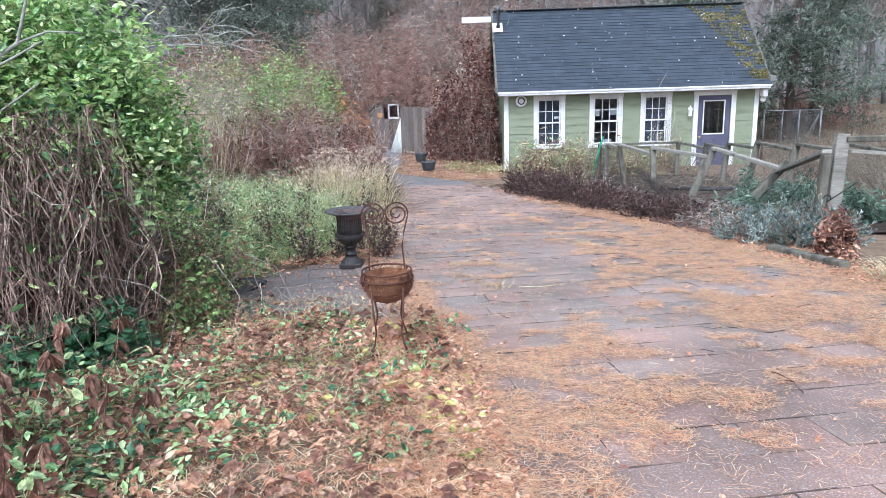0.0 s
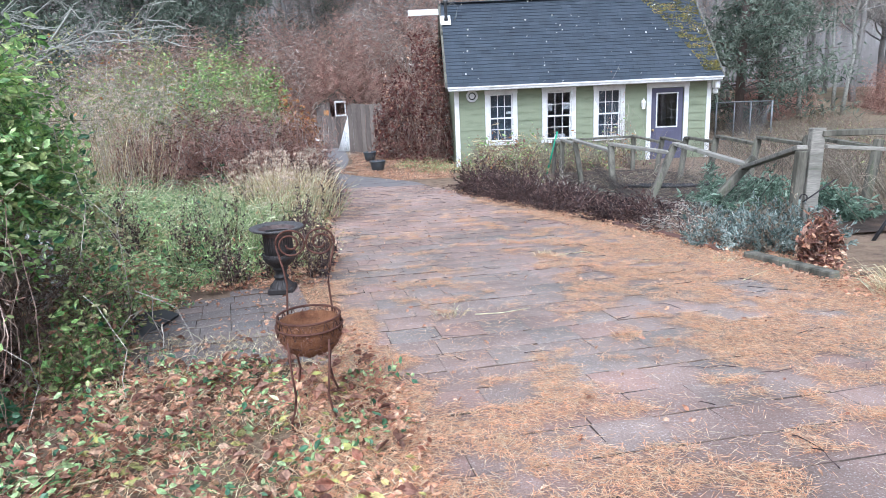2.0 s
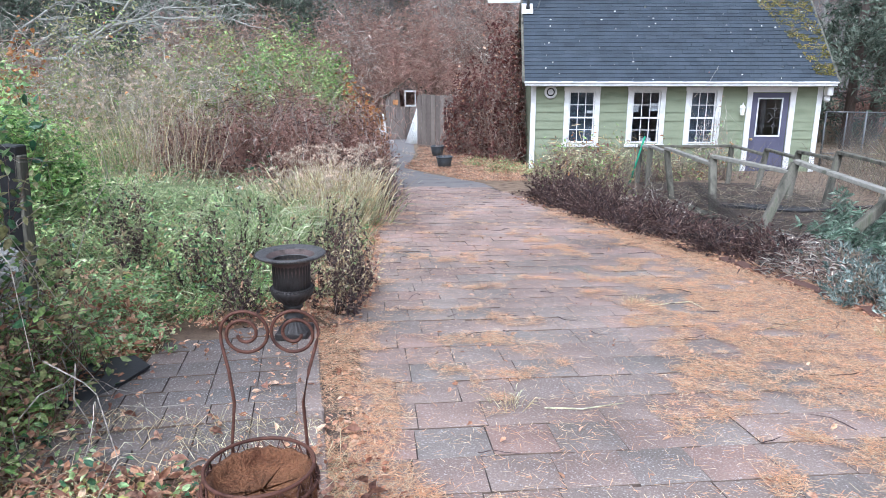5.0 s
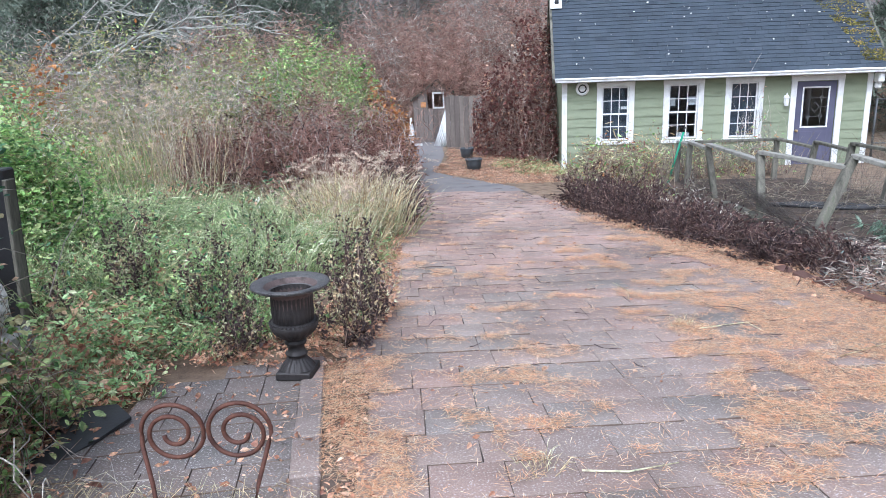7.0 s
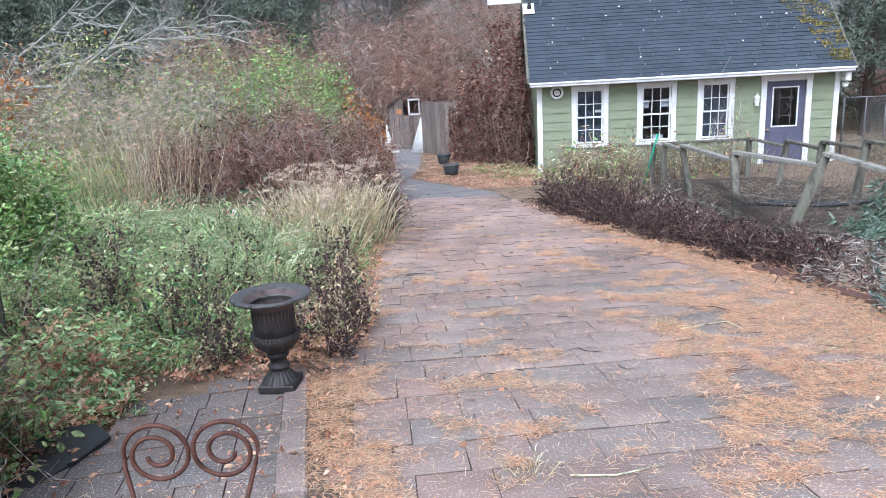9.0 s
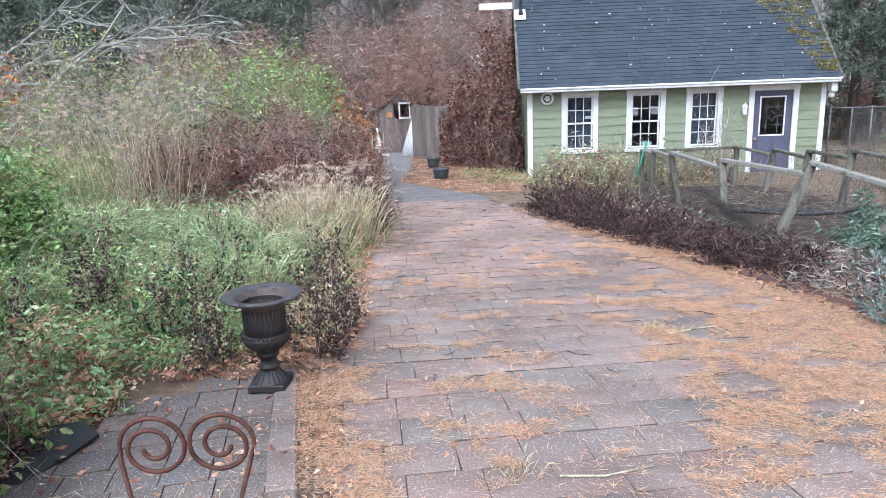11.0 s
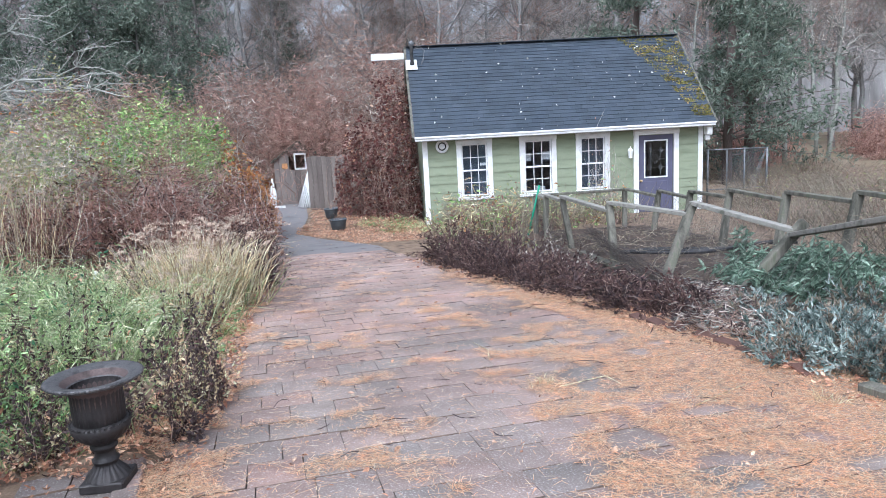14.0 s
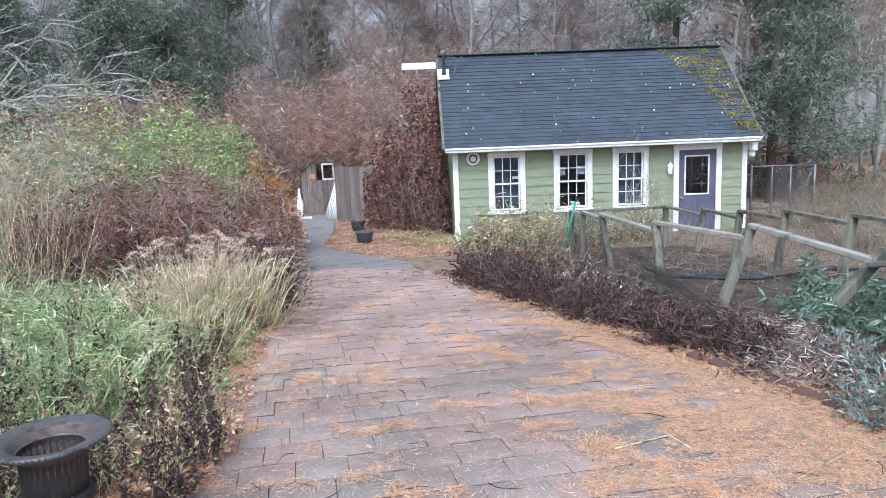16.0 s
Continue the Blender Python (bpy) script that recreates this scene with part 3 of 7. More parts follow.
cottage = thing("cottage", "small sage-green clapboard cottage with dark shingle roof", "house", (6.7, 22, -1.06))
base = Vector((6.7, 22, -1.06))


def place_in(parent, origin):
    parent_inv = Matrix.Translation(-Vector(origin))

    def put(ob):
        ob.matrix_parent_inverse = parent_inv
        return ob
    return put


def cpart(name, bm, mat, parent=None, label="", smooth=False):
    ob = part(name, bm, mat, parent or cottage, label, smooth)
    if parent is None or parent is cottage:
        ob.matrix_parent_inverse = Matrix.Translation(-base)
    return ob


WX0, WX1, ZB, ZT = 3.05, 10.33, -1.12, 1.09
BACK = 24.3
openings = [(3.99, 4.72, -0.36, 0.99), (5.605, 6.38, -0.36, 0.99), (7.07, 7.78, -0.36, 0.99), (8.63, 9.57, -1.10, 0.93)]
bm = bmesh.new()
x = WX0
for a, b, z0, z1 in openings:
    box(bm, (x, FACE + 0.04, ZB), (a, FACE + 0.16, ZT))
    box(bm, (a, FACE + 0.04, z1), (b, FACE + 0.16, ZT))
    if z0 > -1.0:
        box(bm, (a, FACE + 0.04, ZB), (b, FACE + 0.16, z0))
    x = b
box(bm, (x, FACE + 0.04, ZB), (WX1, FACE + 0.16, ZT))
cpart("front_wall", bm, M["siding"])
RY, RZ, EY, EZ = 22.15, 3.62, 19.64, 1.215
for nm, xx in (("side_wall", WX0), ("side_wall", WX1 - 0.12)):
    bm = bmesh.new()
    ring = []
    for dx in (0, 0.12):
        ring.append([bm.verts.new((xx + dx, y, z)) for y, z in ((FACE + 0.16, ZB), (BACK, ZB), (BACK, ZT + 0.2), (RY, RZ - 0.12), (FACE + 0.16, ZT + 0.35))])
    bm.faces.new(ring[0]); bm.faces.new(ring[1][::-1])
    for i in range(5):
        j = (i + 1) % 5
        bm.faces.new((ring[0][i], ring[1][i], ring[1][j], ring[0][j]))
    bmesh.ops.recalc_face_normals(bm, faces=bm.faces)
    cpart(nm, bm, M["siding"])
cpart("back_wall", slab((WX0 + 0.12, BACK - 0.12, ZB), (WX1 - 0.12, BACK, ZT + 0.2)), M["siding"])
cpart("inner_wall", slab((WX0 + 0.12, 23.2, ZB), (WX1 - 0.12, 23.25, ZT + 0.3)), M["interior"])
cpart("floor", slab((WX0 + 0.12, FACE + 0.16, ZB), (WX1 - 0.12, BACK - 0.12, ZB + 0.04)), M["interior"])
cpart("inner_ceiling", slab((WX0 + 0.12, FACE + 0.16, ZT + 0.02), (WX1 - 0.12, 23.2, ZT + 0.06)), M["interior"])
# clapboards, bay by bay
bays = [(3.17, 3.90, ZB), (4.81, 5.515, ZB), (6.47, 6.98, ZB), (7.87, 8.5, ZB), (9.7, 10.22, ZB)]
low = [(3.90, 4.81), (5.515, 6.47), (6.98, 7.87)]
STEP = 0.222
for a, b, z0 in bays + [(a, b, None) for a, b in low]:
    top = 1.07 if z0 is not None else -0.47
    z = ZB
    while z < top - 0.02:
        z1 = min(z + STEP, top)
        bm = bmesh.new()
        p = [(a, FACE + 0.038, z), (b, FACE + 0.038, z), (b, FACE + 0.008, z), (a, FACE + 0.008, z), (a, FACE + 0.038, z1), (b, FACE + 0.038, z1), (b, FACE + 0.026, z1), (a, FACE + 0.026, z1)]
        v = [bm.verts.new(q) for q in p]
        for f in ((3, 2, 6, 7), (0, 1, 2, 3), (4, 7, 6, 5), (0, 3, 7, 4), (1, 5, 6, 2)):
            bm.faces.new([v[i] for i in f])
        cpart("siding_board", bm, M["siding"])
        z += STEP
# corner boards, frieze, fascia
for a, b in ((WX0 - 0.01, 3.17), (10.22, WX1 + 0.01)):
    cpart("corner_board", slab((a, FACE - 0.012, ZB), (b, FACE + 0.04, 1.08), 0.004), M["white"])
cpart("frieze_board", slab((WX0 - 0.02, FACE - 0.016, 1.08), (WX1 + 0.02, FACE + 0.05, 1.16), 0.004), M["white"])
cpart("fascia", slab((2.86, EY - 0.02, 1.105), (10.5, EY + 0.025, 1.215), 0.006), M["white"])
cpart("gutter_moulding", slab((2.84, EY - 0.05, 1.165), (10.52, EY - 0.02, 1.21), 0.008), M["white"])
cpart("soffit", slab((2.86, EY + 0.025, 1.135), (10.5, FACE - 0.016, 1.155)), M["white"])
bm = bmesh.new()
box(bm, (10.34, FACE - 0.28, 0.86), (10.48, FACE - 0.02, 1.10), 0.03)
box(bm, (10.36, FACE - 0.2, 0.72), (10.46, FACE - 0.02, 0.86), 0.03)
cpart("eave_return", bm, M["white"])
# roof slabs
SL = Vector((0, RY - EY, RZ - EZ))
LEN = SL.length
un = SL.normalized()
nrm = Vector((0, -un.z, un.y))


def slope_box(bm, x0, x1, s0, s1, n0, n1, back=False):
    vs = []
    for n in (n0, n1):
        for s in (s0, s1):
            for xx in (x0, x1):
                p = Vector((xx, EY, EZ)) + un * s + nrm * n
                if back:
                    p.y = 2 * RY - p.y
                vs.append(bm.verts.new(p))
    for f in ((0, 2, 3, 1), (4, 5, 7, 6), (0, 1, 5, 4), (2, 6, 7, 3), (0, 4, 6, 2), (1, 3, 7, 5)):
        bm.faces.new([vs[i] for i in f])


for back in (False, True):
    bm = bmesh.new()
    slope_box(bm, 2.86, 10.5, 0.0, LEN, -0.07, 0.0, back)
    bmesh.ops.recalc_face_normals(bm, faces=bm.faces)
    cpart("roof", bm, M["roofbase"])
# shingle courses, each tab its own piece
verts, faces = [], []
courses = 25
for r in range(courses):
    s0 = r * LEN / courses - 0.012
    s1 = s0 + LEN / courses + 0.03
    xx = 2.85 - (0.15 if r % 2 else 0) * 1.0
    while xx < 10.5:
        w = 0.30 + rng.normal() * 0.004
        a, b = max(xx, 2.85) + 0.003, min(xx + w, 10.52) - 0.003
        if b > a + 0.02:
            d = rng.normal() * 0.004
            q = len(verts)
            for s, n0, n1 in ((s0 + d, 0.004, 0.020), (min(s1, LEN), 0.001, 0.006)):
                for e in (a, b):
                    for n in (n0, n1):
                        verts.append(tuple(Vector((e, EY, EZ)) + un * s + nrm * n))
            faces += [(q + 1, q + 3, q + 7, q + 5), (q, q + 2, q + 3, q + 1), (q, q + 1, q + 5, q + 4), (q + 2, q + 6, q + 7, q + 3)]
        xx += w
ob = child("shingles", mesh_of("shingles", verts, faces, M["shingle"]), cottage, "", "stuff")
ob.matrix_parent_inverse = Matrix.Translation(-base)
bm = bmesh.new()
for i in range(26):
    x0 = 2.86 + i * 0.294
    beam(bm, (x0, RY, RZ + 0.012 + rng.normal() * 0.003), (x0 + 0.3, RY, RZ + 0.016), 0.26, 0.018, 0.004)
cpart("ridge_cap", bm, M["shingle"])
for x0, x1 in ((2.79, 2.85), (10.51, 10.56)):
    bm = bmesh.new()
    slope_box(bm, x0, x1, -0.02, LEN, -0.16, 0.01)
    slope_box(bm, x0, x1, -0.02, LEN, -0.16, 0.01, True)
    bmesh.ops.recalc_face_normals(bm, faces=bm.faces)
    cpart("rake_board", bm, M["oldwood"])
cpart("loose_board", slab((1.88, 22.16, 3.31), (2.83, 22.2, 3.48), 0.004), M["white"], None, "white painted board sticking out at the ridge")
# moss and fallen lichen on the shingles
m = Mass()
n = 5200
s = LEN * (1 - rng.random(n) ** 1.2 * 0.95)
xx = 10.5 - rng.random(n) ** 1.15 * (0.45 + 1.35 * (s / LEN) ** 1.5)
keep = vnoise(xx, s * 1.5, 0.2, 11) * 0.6 + rng.random(n) * 0.4 > 0.52
pts = np.stack([xx, EY + un.y * s + nrm.y * 0.02, EZ + un.z * s + nrm.z * 0.02], 1)[keep]
m.leaves(pts - np.array(base), 0.05, 0.6, 0.6)
child("moss", m.done("moss", M["moss"]), cottage, "yellow-green moss and pine needles on the shingles", "stuff")
m = Mass()
n = 85
s, xx = LEN * rng.random(n), 2.95 + rng.random(n) * 7.4
pts = np.stack([xx, EY + un.y * s + nrm.y * 0.03, EZ + un.z * s + nrm.z * 0.03], 1)
m.leaves(pts - np.array(base), 0.055, 0.8, 0.3)
child("lichen", m.done("lichen", M["plaster"]), cottage, "pale lichen flecks on the shingles", "stuff")
# vent pipe with flashing and wires
pipe = thing("vent_pipe", "grey roof vent pipe with white flashing and wires", "pipe", (2.98, 21.55, 3.08))
vv, ff = lathe([(0.0, 0.0), (0.045, 0.0), (0.045, 0.5), (0.07, 0.51), (0.07, 0.60), (0.04, 0.64), (0.0, 0.65)], 16)
child("tube", mesh_of("tube", vv, ff, M["steel"], True), pipe)
bm = bmesh.new()
beam(bm, (-0.02, -0.17, -0.12), (-0.02, 0.12, 0.16), 0.3, 0.02)
part("flashing", bm, M["white"], pipe, "white flashing plate")
vv, ff = lathe([(0.0, 0.0), (0.075, 0.0), (0.06, 0.06), (0.05, 0.1)], 16)
child("collar", mesh_of("collar", vv, ff, M["blackplastic"], True), pipe)
for k in range(2):
    vv, ff = tube([(0.04, 0, 0.42), (0.2, -0.05, 0.5 - k * 0.06), (0.34, -0.1, 0.38), (0.3, -0.15, 0.2 - 0.08 * k), (0.22, -0.22, -0.02)], 0.008, 5)
    child("wire", mesh_of("wire", vv, ff, M["steel"], True), pipe)

# ---- windows ----
def pane_window(name, x0, x1, label, extra):
    """A six-over-six sash window with white casing, sill, muntins and twelve panes."""
    e = thing(name, label, "window", ((x0 + x1) / 2, FACE, -0.43), 0, "cottage windows", "structure")
    o = Vector(((x0 + x1) / 2, FACE, -0.43))

    def wp(nm, bm, mat, parent=e, lab=""):
        ob = part(nm, bm, mat, parent, lab)
        if parent is e:
            ob.matrix_parent_inverse = Matrix.Translation(-o)
        return ob
    bm = bmesh.new()
    box(bm, (x0, -0.012 + FACE, -0.38), (x0 + 0.125, 0.04 + FACE, 0.965), 0.004)
    box(bm, (x1 - 0.125, -0.012 + FACE, -0.38), (x1, 0.04 + FACE, 0.965), 0.004)
    box(bm, (x0 - 0.01, -0.015 + FACE, 0.965), (x1 + 0.01, 0.04 + FACE, 1.075), 0.004)
    wp("casing", bm, M["white"])
    wp("window_sill", slab((x0 - 0.03, FACE - 0.05, -0.455), (x1 + 0.03, FACE + 0.06, -0.38), 0.006), M["white"])
    a, b, z0, z1 = x0 + 0.128, x1 - 0.128, -0.376, 0.962
    mid = (z0 + z1) / 2
    for k, (lo, hi, dy) in enumerate(((z0, mid + 0.02, 0.07), (mid - 0.02, z1, 0.04))):
        y0, y1 = FACE + dy, FACE + dy + 0.03
        bm = bmesh.new()
        t = 0.035
        box(bm, (a, y0, lo), (a + t, y1, hi)); box(bm, (b - t, y0, lo), (b, y1, hi))
        box(bm, (a + t, y0, lo), (b - t, y1, lo + t + (0.02 if k == 0 else 0))); box(bm, (a + t, y0, hi - t), (b - t, y1, hi))
        sash = wp("sash", bm, M["white"])
        xs_ = [a + t + (b - a - 2 * t) * i / 3 for i in range(4)]
        zs_ = [lo + t + 0.02 * (k == 0) + (hi - lo - 2 * t - 0.02 * (k == 0)) * i / 2 for i in range(3)]
        bm = bmesh.new()
        for i in (1, 2):
            box(bm, (xs_[i] - 0.009, y0 + 0.004, zs_[0]), (xs_[i] + 0.009, y1 - 0.004, zs_[2]))
        for i in range(3):
            box(bm, (xs_[i] + 0.009 * (i > 0), y0 + 0.004, zs_[1] - 0.009), (xs_[i + 1] - 0.009 * (i < 2), y1 - 0.004, zs_[1] + 0.009))
        wp("muntin", bm, M["white"], sash)
        for i in range(3):
            for j in range(2):
                g = wp("pane", slab((xs_[i] + 0.004, y0 + 0.012, zs_[j] + 0.004), (xs_[i + 1] - 0.004, y0 + 0.016, zs_[j + 1] - 0.004)), M["glass"], sash)
                g.visible_shadow = False
    # added sheet behind the glass, its colour imitates the reflected sky
    if extra != 1:
        wp("blind", slab((a, FACE + 0.20, z0), (b, FACE + 0.206, z1)), M["blind"], e, "added blue-grey sheet standing in for sky reflected in the panes")
    return e


pane_window("window_1", 3.90, 4.81, "white six-over-six sash window with dark panes", 0)
pane_window("window_2", 5.515, 6.47, "white six-over-six sash window with papers inside the panes", 1)
pane_window("window_3", 6.98, 7.87, "white six-over-six sash window with bare twigs before it", 2)


def flat_card(name, label, cat, lo, hi, mat):
    ob = new(name, bpy.data.meshes.new(name))
    bm = slab(lo, hi, 0.002)
    bm.to_mesh(ob.data)
    bm.free()
    ob.data.materials.append(mat)
    return tagged(ob, label, cat)


flat_card("paper_sheet", "white paper sheet behind the cottage window", "paper", (5.66, FACE + 0.115, 0.44), (5.82, FACE + 0.119, 0.64), M["pale_thing"])
flat_card("paper_sheet", "white paper sheet behind the cottage window", "paper", (6.12, FACE + 0.115, 0.46), (6.32, FACE + 0.119, 0.66), M["pale_thing"])
flat_card("paper_sheet", "small pale card behind the cottage window", "paper", (4.50, FACE + 0.115, 0.40), (4.68, FACE + 0.119, 0.47), M["pale_thing"])
flat_card("window_box", "pale cardboard box on the inner window ledge", "box", (5.95, FACE + 0.18, -0.36), (6.2, FACE + 0.36, -0.24), M["pale_thing"])
flat_card("window_ledge", "dark wooden ledge inside the window", "ledge", (5.55, FACE + 0.161, -0.40), (6.42, FACE + 0.42, -0.361), M["interior"])

# ---- door ----
door = thing("door_1", "closed purple-blue cottage door with leaded glass light", "door", (9.1, FACE, -1.1), 0, "", "structure")
do = Vector((9.1, FACE, -1.1))


def dp(nm, bm, mat, lab="", parent=None):
    ob = part(nm, bm, mat, parent or door, lab)
    if parent is None:
        ob.matrix_parent_inverse = Matrix.Translation(-do)
    return ob


bm = bmesh.new()
box(bm, (8.5, FACE - 0.014, -1.1), (8.63, FACE + 0.04, 0.945), 0.004)
box(bm, (9.57, FACE - 0.014, -1.1), (9.7, FACE + 0.04, 0.945), 0.004)
box(bm, (8.49, FACE - 0.016, 0.945), (9.71, FACE + 0.04, 1.078), 0.004)
dp("door_casing", bm, M["white"])
DX0, DX1, DZ0, DZ1 = 8.645, 9.555, -1.07, 0.93
gx0, gx1, gz0, gz1 = 8.82, 9.38, -0.14, 0.77
bm = bmesh.new()
yy0, yy1 = FACE + 0.05, FACE + 0.095
box(bm, (DX0, yy0, DZ0), (gx0, yy1, DZ1)); box(bm, (gx1, yy0, DZ0), (DX1, yy1, DZ1))
box(bm, (gx0, yy0, gz1), (gx1, yy1, DZ1)); box(bm, (gx0, yy0, DZ0), (gx1, yy1, gz0))
leaf_ob = dp("door_leaf", bm, M["purple"])
for k in range(2):
    a = 8.78 + k * 0.34
    bm = bmesh.new()
    box(bm, (a, yy0 - 0.012, -0.92), (a + 0.30, yy0 - 0.001, -0.26), 0.006)
    dp("door_panel", bm, M["purple"], "", leaf_ob)
bm = bmesh.new()
t = 0.035
box(bm, (gx0 - t, yy0 - 0.015, gz0 - t), (gx0, yy0 + 0.01, gz1 + t), 0.004); box(bm, (gx1, yy0 - 0.015, gz0 - t), (gx1 + t, yy0 + 0.01, gz1 + t), 0.004)
box(bm, (gx0, yy0 - 0.015, gz1), (gx1, yy0 + 0.01, gz1 + t), 0.004); box(bm, (gx0, yy0 - 0.015, gz0 - t), (gx1, yy0 + 0.01, gz0), 0.004)
dp("light_frame", bm, M["white"], "white frame around the door glass", leaf_ob)
g = dp("pane", slab((gx0, yy0 + 0.02, gz0), (gx1, yy0 + 0.025, gz1)), M["glass"], "dark leaded glass", leaf_ob)
g.visible_shadow = False
cx, cz = (gx0 + gx1) / 2, (gz0 + gz1) / 2
lines = []
for s_ in (-1, 1):
    lines += [[(cx + s_ * 0.14, gz0), (cx + s_ * 0.14, gz1)], [(gx0, cz + s_ * 0.22), (gx1, cz + s_ * 0.22)]]
    for q_ in (-1, 1):
        lines += [[(cx + s_ * 0.1, cz), (cx, cz + q_ * 0.13)], [(cx + s_ * 0.14, cz + q_ * 0.29), (cx + s_ * 0.19, cz + q_ * 0.22)], [(cx + s_ * 0.14, cz + q_ * 0.29), (cx + s_ * 0.09, cz + q_ * 0.22)], [(cx + s_ * 0.14, cz + q_ * 0.15), (cx + s_ * 0.19, cz + q_ * 0.22)], [(cx + s_ * 0.14, cz + q_ * 0.15), (cx + s_ * 0.09, cz + q_ * 0.22)]]
    lines += [[(cx + s_ * 0.1, cz), (cx + s_ * 0.28, cz)]]
bm = bmesh.new()
for (a0, b0), (a1, b1) in lines:
    beam(bm, (a0, yy0 + 0.012, b0), (a1, yy0 + 0.012, b1), 0.007, 0.006, 0, (0, 1, 0))
dp("leading", bm, M["steel"], "grey lead strips", leaf_ob)
vv, ff = lathe([(0, 0), (0.03, 0.0), (0.03, 0.008), (0.012, 0.012), (0.012, 0.04), (0.03, 0.05), (0.033, 0.065), (0.02, 0.08), (0, 0.082)], 16)
kn = child("door_knob", mesh_of("door_knob", vv, ff, M["brass"], True), leaf_ob, "brass knob")
kn.matrix_basis = pose(8.70, FACE + 0.05, -0.24, 90, 0, 0)
dp("door_step", slab((8.45, FACE - 0.35, -1.16), (9.75, FACE - 0.02, -1.08), 0.01), M["stone"])

# ---- wall lantern and round vent ----
lan = thing("wall_lantern", "small white wall lantern beside the door", "lamp", (8.38, FACE, 0.5))
bm = bmesh.new()
box(bm, (-0.035, -0.03, -0.06), (0.035, 0.006, 0.12), 0.006)
part("back_plate", bm, M["white"], lan)
vv, ff = lathe([(0.0, -0.13), (0.05, -0.12), (0.055, -0.11), (0.05, -0.1)], 6)
child("lantern_base", mesh_of("lantern_base", vv, ff, M["white"]), lan).location = (0, -0.09, 0)
vv, ff = lathe([(0.05, -0.10), (0.065, 0.06)], 6)
child("lantern_glass", mesh_of("lantern_glass", vv, ff, M["pale_thing"]), lan).location = (0, -0.09, 0)
vv, ff = lathe([(0.08, 0.06), (0.07, 0.08), (0.03, 0.13), (0.012, 0.15), (0.012, 0.18), (0, 0.19)], 6)
child("lantern_roof", mesh_of("lantern_roof", vv, ff, M["white"]), lan).location = (0, -0.09, 0)
vent = thing("round_vent", "round white wall vent with a dark ring", "vent", (3.54, FACE - 0.002, 0.94))
for nm, prof, mt in (("outer_ring", [(0.165, 0), (0.165, 0.03), (0.15, 0.042), (0.12, 0.042), (0.105, 0.03), (0.105, 0)], "white"), ("dark_ring", [(0.104, 0), (0.104, 0.012), (0.075, 0.012)], "blackplastic"), ("hub", [(0.074, 0), (0.074, 0.03), (0.06, 0.038), (0.02, 0.03), (0, 0.03)], "white")):
    vv, ff = lathe(prof, 28)
    child(nm, mesh_of(nm, vv, ff, M[mt], True), vent).matrix_local = pose(0, 0, 0, 90, 0, 0)

# ---- leaning garden fence ----
fence = thing("garden_fence", "leaning weathered grey timber garden fence with wire", "fence", (5.5, 10.5, hz(10.5)))
fo = Vector((5.5, 10.5, hz(10.5)))


def fp(nm, bm, mat):
    ob = part(nm, bm, mat, fence)
    ob.matrix_parent_inverse = Matrix.Translation(-fo)
    return ob


front = [((5.03, 16.0), (5.08, 16.14, -0.02)), ((4.93, 14.7), (4.97, 14.75, 0.11)), ((4.98, 13.0), (4.90, 13.3, 0.23)), ((4.88, 10.6), (4.98, 11.15, 0.36)), ((5.03, 9.5), (5.53, 9.88, 0.46)), ((5.36, 8.55), (6.04, 8.56, 0.41)), ((5.45, 6.55), (5.48, 6.53, 0.73))]
backs = [((6.95, 16.25), (6.99, 16.35, -0.03)), ((7.05, 14.95), (7.26, 15.2, 0.02)), ((6.9, 13.2), (7.09, 13.43, 0.18)), ((6.93, 12.0), (7.15, 12.22, 0.31)), ((6.93, 10.6), (7.21, 10.83, 0.40)), ((6.95, 9.35), (7.2, 9.45, 0.53)), ((7.1, 8.0), (7.25, 8.05, 0.62))]
for (fx, fy), tp in front + backs:
    bm = bmesh.new()
    beam(bm, (fx, fy, hz(fy) - 0.06), tp, 0.088, 0.088, 0.008, (0, 1, 0))
    fp("post", bm, M["oldwood"])


def low_on(post, drop):
    """A place on a post a little under its top."""
    (fx, fy), tp = post
    a, b = Vector((fx, fy, hz(fy))), Vector(tp)
    return b + (a - b).normalized() * drop


rails = []
for k, (drop, pale) in enumerate(((0.03, 1), (0.05, 1), (0.10, 1), (0.13, 1), (0.12, 1), (-0.03, 1))):
    rails.append((Vector(front[k][1]) + Vector((0, 0, 0.02)) if k != 5 else low_on(front[5], 0.17), low_on(front[k + 1], drop), pale))
rails.append((Vector(front[0][1]), Vector(backs[0][1]), 0))
for p_, q_ in zip(backs[:-1], backs[1:]):
    rails.append((Vector(p_[1]) + Vector((0, 0, 0.01)), low_on(q_, 0.10), 0))
for a, b, pale in rails:
    bm = bmesh.new()
    beam(bm, a, b, 0.095, 0.045, 0.005)
    fp("rail", bm, M["palewood"] if pale else M["oldwood"])
for a, b in (((4.95, 9.32), (4.72, 8.1)), ((4.9, 12.2), (4.86, 10.7))):
    bm = bmesh.new()
    beam(bm, (*a, hz(a[1]) + 0.05), (*b, hz(b[1]) + 0.06), 0.1, 0.05)
    fp("ground_board", bm, M["oldwood"])
# wire netting on the bays
m = Mass()
